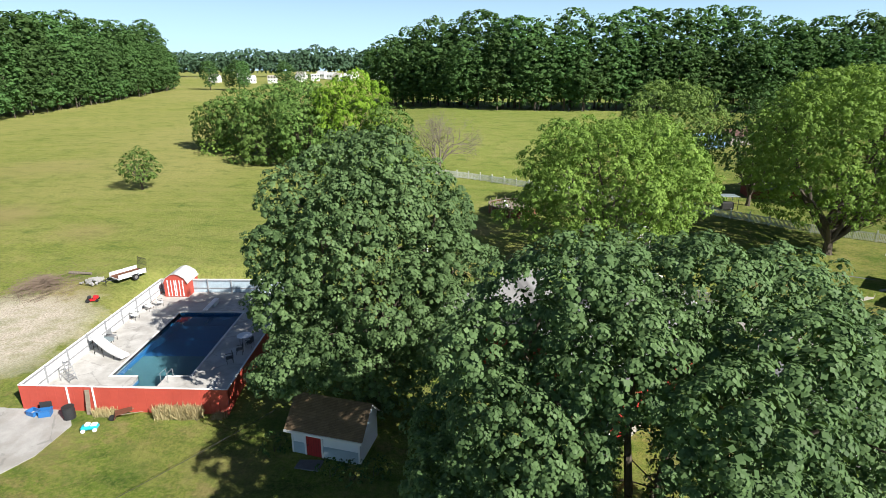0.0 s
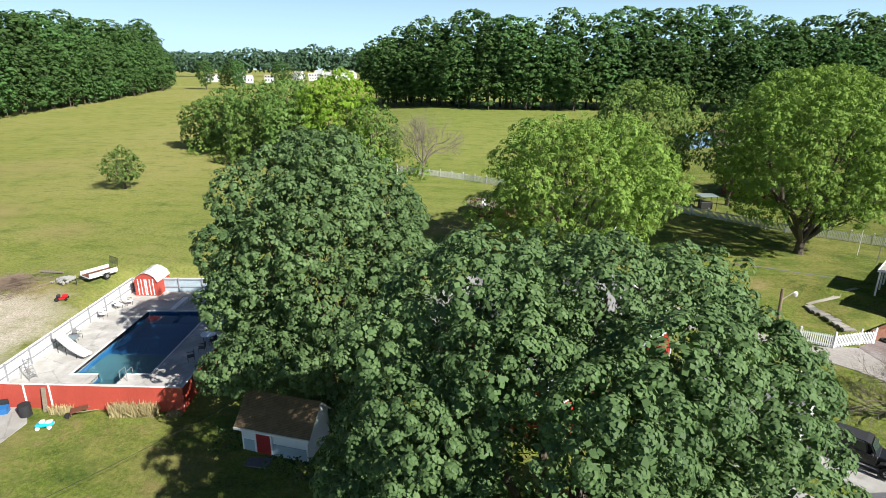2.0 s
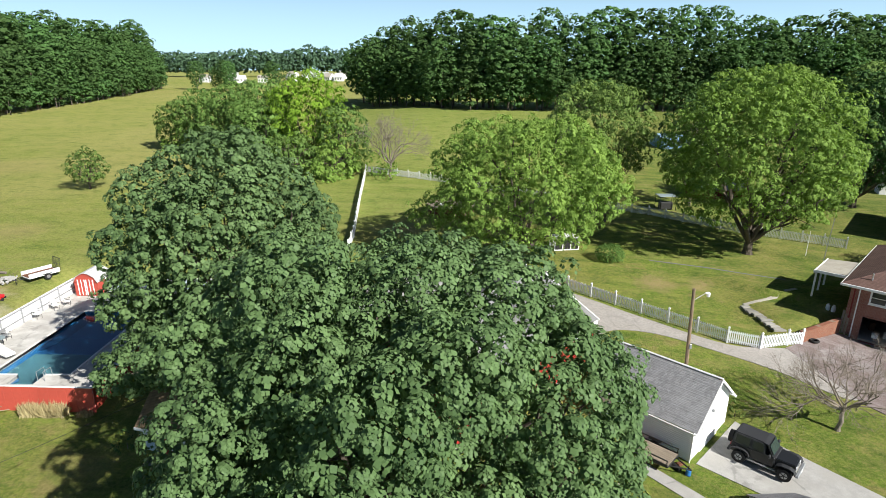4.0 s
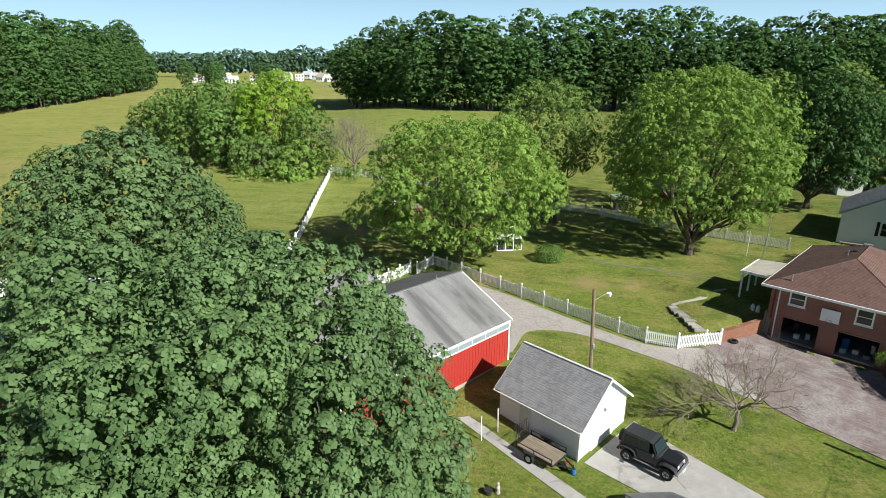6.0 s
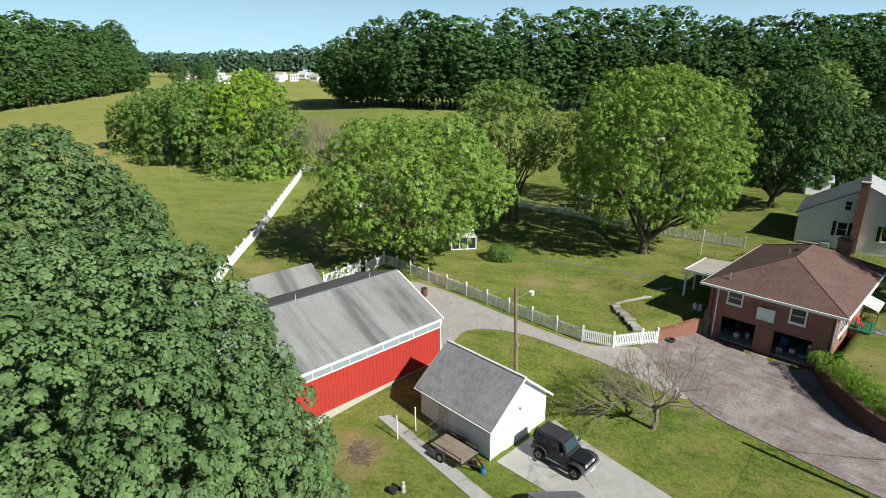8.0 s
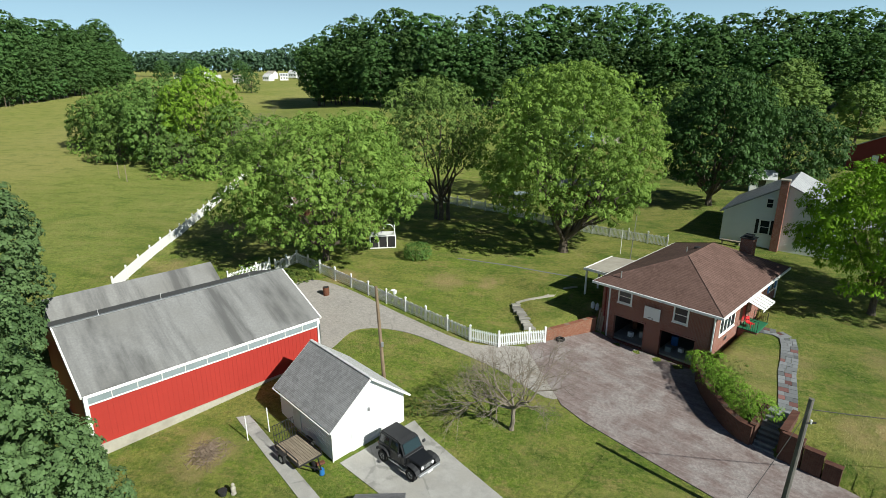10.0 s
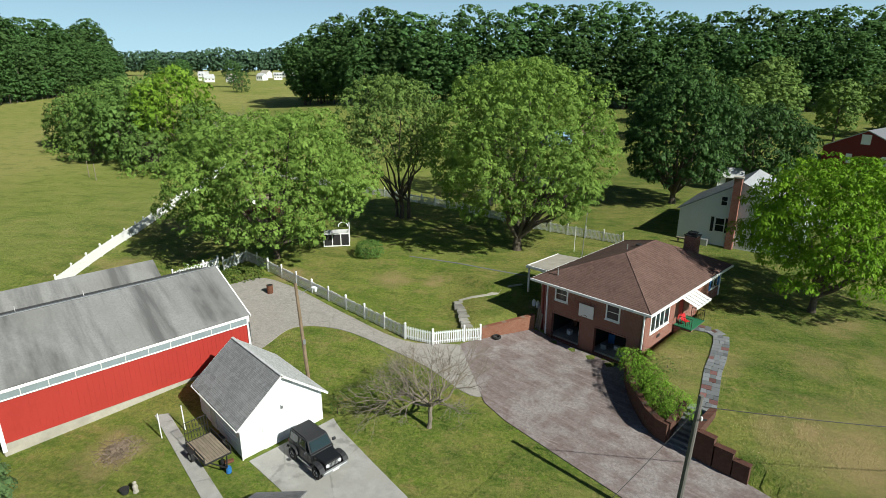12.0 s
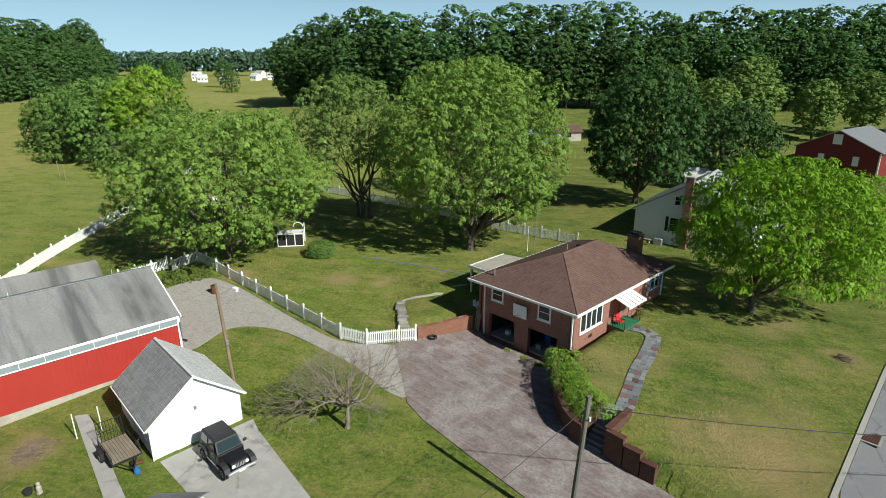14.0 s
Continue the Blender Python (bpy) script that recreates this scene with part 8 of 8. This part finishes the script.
def build_red_barn():
    h = thing("far_barn", "dark red gabled barn with a pale metal roof", "barn", on_plan(108.5, 110.5, 3.9, 8.5, -10.8))
    w, d = 13.7, 15.0
    bm = bmesh.new()
    sec = [(0, -1.5), (w, -1.5), (w, 4.4), (w * 0.5, 7.7), (0, 4.4)]
    a = [bm.verts.new((x, 0, z)) for x, z in sec]
    b = [bm.verts.new((x, d, z)) for x, z in sec]
    bm.faces.new(a)
    bm.faces.new(b[::-1])
    for i in range(5):
        bm.faces.new((a[i], b[i], b[(i + 1) % 5], a[(i + 1) % 5]))
    part("wall", bm, M["dark_red"], h, "dark red boarding")
    for (xa, za), (xb, zb) in (((-0.5, 4.16), (w / 2, 7.7)), ((w + 0.5, 4.16), (w / 2, 7.7))):
        bm = bmesh.new()
        slab(bm, [(xa, -0.4, za + 0.1), (xb, -0.4, zb + 0.1), (xb, d + 0.4, zb + 0.1), (xa, d + 0.4, za + 0.1)], 0.15)
        part("roof", bm, M["metal"], h, "pale sheet metal roof")
    part("loft_door", bm_box(w / 2 - 0.9, w / 2 + 0.6, -0.06, -0.004, 5.2, 7.0), M["white"], h, "white loft door")
    for x in (4.0, 9.6):
        part("window", bm_box(x, x + 1.0, -0.06, -0.004, 1.6, 3.3), M["white"], h, "white window frame")
    part("wall_trim", bm_box(w - 0.2, w + 0.03, -0.03, 0.2, -1.5, 4.2), M["white"], h)


build_red_barn()


def plain_house(name, label, m, w, d, eave, ridge, wall, roof, category="house", group="", windows=3):
    h = thing(name, label, category, m, group)
    bm = bmesh.new()
    gable_block(bm, w, d, -1.0, eave, ridge - 0.1)
    part("wall", bm, M[wall], h)
    run = (ridge - eave) / (d / 2)
    for y0, y1 in ((-0.4, d / 2), (d + 0.4, d / 2)):
        bm = bmesh.new()
        slab(bm, [(-0.4, y0, eave - 0.4 * run + 0.05), (w + 0.4, y0, eave - 0.4 * run + 0.05), (w + 0.4, y1, ridge + 0.05), (-0.4, y1, ridge + 0.05)], 0.12)
        part("roof", bm, M[roof], h)
    for i in range(windows):
        x = w * (i + 0.5) / windows
        for z in (0.9,) if eave < 3.5 else (0.9, 3.4):
            part("window", bm_box(x - 0.5, x + 0.5, -0.05, -0.004, z, z + 1.2), M["glass"], h)
    return h


plain_house("low_shed", "long low dark shed with a grey roof behind the back fence", on_plan(48.5, 87.0, land(50, 87), 9.0, -1.0), 8.0, 4.0, 1.7, 2.5, "dark_red", "shingle", "shed", windows=0)
plain_house("garden_shed", "small white shed below the dark maple", on_plan(78.0, 87.5, land(78, 88), 3.0, -1.4), 3.2, 3.0, 2.4, 3.4, "white", "shingle_pale", "shed", windows=1)
plain_house("blue_roofed_shed", "low building with a pale blue roof behind the trees", on_plan(58, 126, land(60, 126), 9, 3), 6, 5, 2.2, 3.2, "tarp", "tarp", "outbuilding", windows=2)
plain_house("garden_shed", "small pale building behind the tall maple", on_plan(66, 130, land(67, 131), 4, 1), 6, 5, 2.2, 3.3, "found", "shingle_brown", "shed", windows=1)
plain_house("far_house", "pale house among the trees behind the red barn", on_plan(148, 141, land(148, 141), 6, -5), 11, 9, 4.5, 7.5, "siding", "shingle_pale", windows=3)
cabana = thing("garden_canopy", "small pale canopy over dark garden machines", "canopy", pose(41.6, 80.4, land(41.6, 80.4)))
part("roof", bm_box(-1.3, 1.3, -1.0, 1.0, 2.0, 2.1, 0.02), M["strip"], cabana)
for x in (-1.2, 1.2):
    for y in (-0.9, 0.9):
        part("post", bm_tube((x, y, -0.1), (x, y, 2.0), 0.04), M["dark_metal"], cabana)
part("machine", bm_box(-0.9, 0.9, -0.5, 0.5, 0, 1.1, 0.1), M["dark_metal"], cabana)

# the far village
vrng = np.random.default_rng(44)
for i in range(8):
    x, y = -180 + i * 14 + vrng.uniform(-3, 3), 470 + vrng.uniform(-25, 20) + i * 2
    plain_house("village_house", "distant white house with a pale roof", pose(x, y, land(x, y) + 0.5, 0, 0, vrng.uniform(-50, 50)), vrng.uniform(6, 7.5), vrng.uniform(6, 7.5), vrng.uniform(2.6, 3.6), vrng.uniform(5, 6.6), "white", "shingle_pale" if i % 3 else "found", group="houses of the far village")
for i in range(7):
    x, y = -135 + i * 16 + vrng.uniform(-3, 3), 535 + vrng.uniform(-12, 12)
    plain_house("village_house", "distant white house with a pale roof", pose(x, y, land(x, y) + 1.5, 0, 0, vrng.uniform(-50, 50)), vrng.uniform(7.5, 10), vrng.uniform(6, 7.5), vrng.uniform(2.6, 3.6), vrng.uniform(5, 6.6), "white", "shingle_pale" if i % 3 else "found", group="houses of the far village")


# ---- small things on the lawns ----
for x, y in ((-28.0, 99.5), (-25.2, 96.9)):
    post = thing("goal_post", "thin weathered post standing in the meadow", "post", pose(x, y, land(x, y)))
    part("post", bm_tube((0, 0, -0.2), (0, 0, 2.9), 0.06, 0.05), M["wood"], post)
fig = bmesh.new()
tube(fig, (0, 0, 0), (0, 0, 0.12), 0.22, 0.2, 12)
tube(fig, (0, 0, 0.12), (0, 0, 0.55), 0.16, 0.2, 12)
tube(fig, (0, 0, 0.55), (0, 0, 0.75), 0.2, 0.1, 12)
bmesh.ops.create_icosphere(fig, subdivisions=2, radius=0.15, matrix=pose(0, 0, 0.85))
fig_ob = whole("garden_ornament", fig, M["found"], "weathered pale garden ornament on the lawn", "ornament")
fig_ob.matrix_world = pose(18.9, 25.6, land(18.9, 25.6)) @ Matrix.Diagonal((0.7, 0.7, 0.7, 1))
pot = thing("flower_pot", "black garden pot on the lawn", "pot", pose(18.35, 25.5, land(18.35, 25.5)))
part("pot", bm_tube((0, 0, 0), (0, 0, 0.3), 0.18, 0.25, sides=16), M["black_top"], pot)
part("soil", bm_tube((0, 0, 0.3), (0, 0, 0.31), 0.22, 0.22, sides=16), M["dark"], pot)
grate = thing("storm_drain", "dark iron storm drain in the road by the kerb", "drain", on_plan(66.2, 29.1, land(66.2, 29.1) + 0.03, 1, 1), kind="structure")
part("frame", bm_box(-0.75, 0.75, -0.55, 0.55, 0, 0.03), M["kerb"], grate)
part("opening", bm_box(-0.6, 0.6, -0.42, 0.42, 0.032, 0.045), M["rust"], grate)
for i in range(8):
    part("bar", bm_box(-0.56 + i * 0.16, -0.5 + i * 0.16, -0.42, 0.42, 0.046, 0.06), M["dark_metal"], grate)


def build_low_roof():
    # the ridge of a small store by the apron's end
    h = thing("small_store", "small store with a grey shingle roof by the apron", "shed", on_plan(28.4, 23.5, 0, -3.9, -0.2))
    L, half, ridge, eave = 2.6, 1.5, 1.6, 0.7
    bm = bmesh.new()
    v = [(0.15, -half + 0.1, -0.8), (0.15, half - 0.1, -0.8), (0.15, half - 0.1, eave), (0.15, 0, ridge - 0.1), (0.15, -half + 0.1, eave)]
    a = [bm.verts.new(q) for q in v]
    b = [bm.verts.new((L, q[1], q[2])) for q in v]
    bm.faces.new(a[::-1])
    bm.faces.new(b)
    for i in range(5):
        bm.faces.new((a[i], a[(i + 1) % 5], b[(i + 1) % 5], b[i]))
    part("wall", bm, M["siding"], h)
    for s in (-1, 1):
        bm = bmesh.new()
        slab(bm, [(-0.1, s * (half + 0.15), eave - 0.1), (-0.1, 0, ridge), (L, 0, ridge), (L, s * (half + 0.15), eave - 0.1)], 0.08)
        part("roof", bm, M["shingle"], h)


build_low_roof()

rod = thing("flag_rod", "thin pale pole standing on the back lawn", "pole", pose(50.0, 60.2, land(50, 60.2)))
part("rod", bm_tube((0, 0, -0.2), (0.02, 0, 2.9), 0.035, 0.025), M["vinyl"], rod)
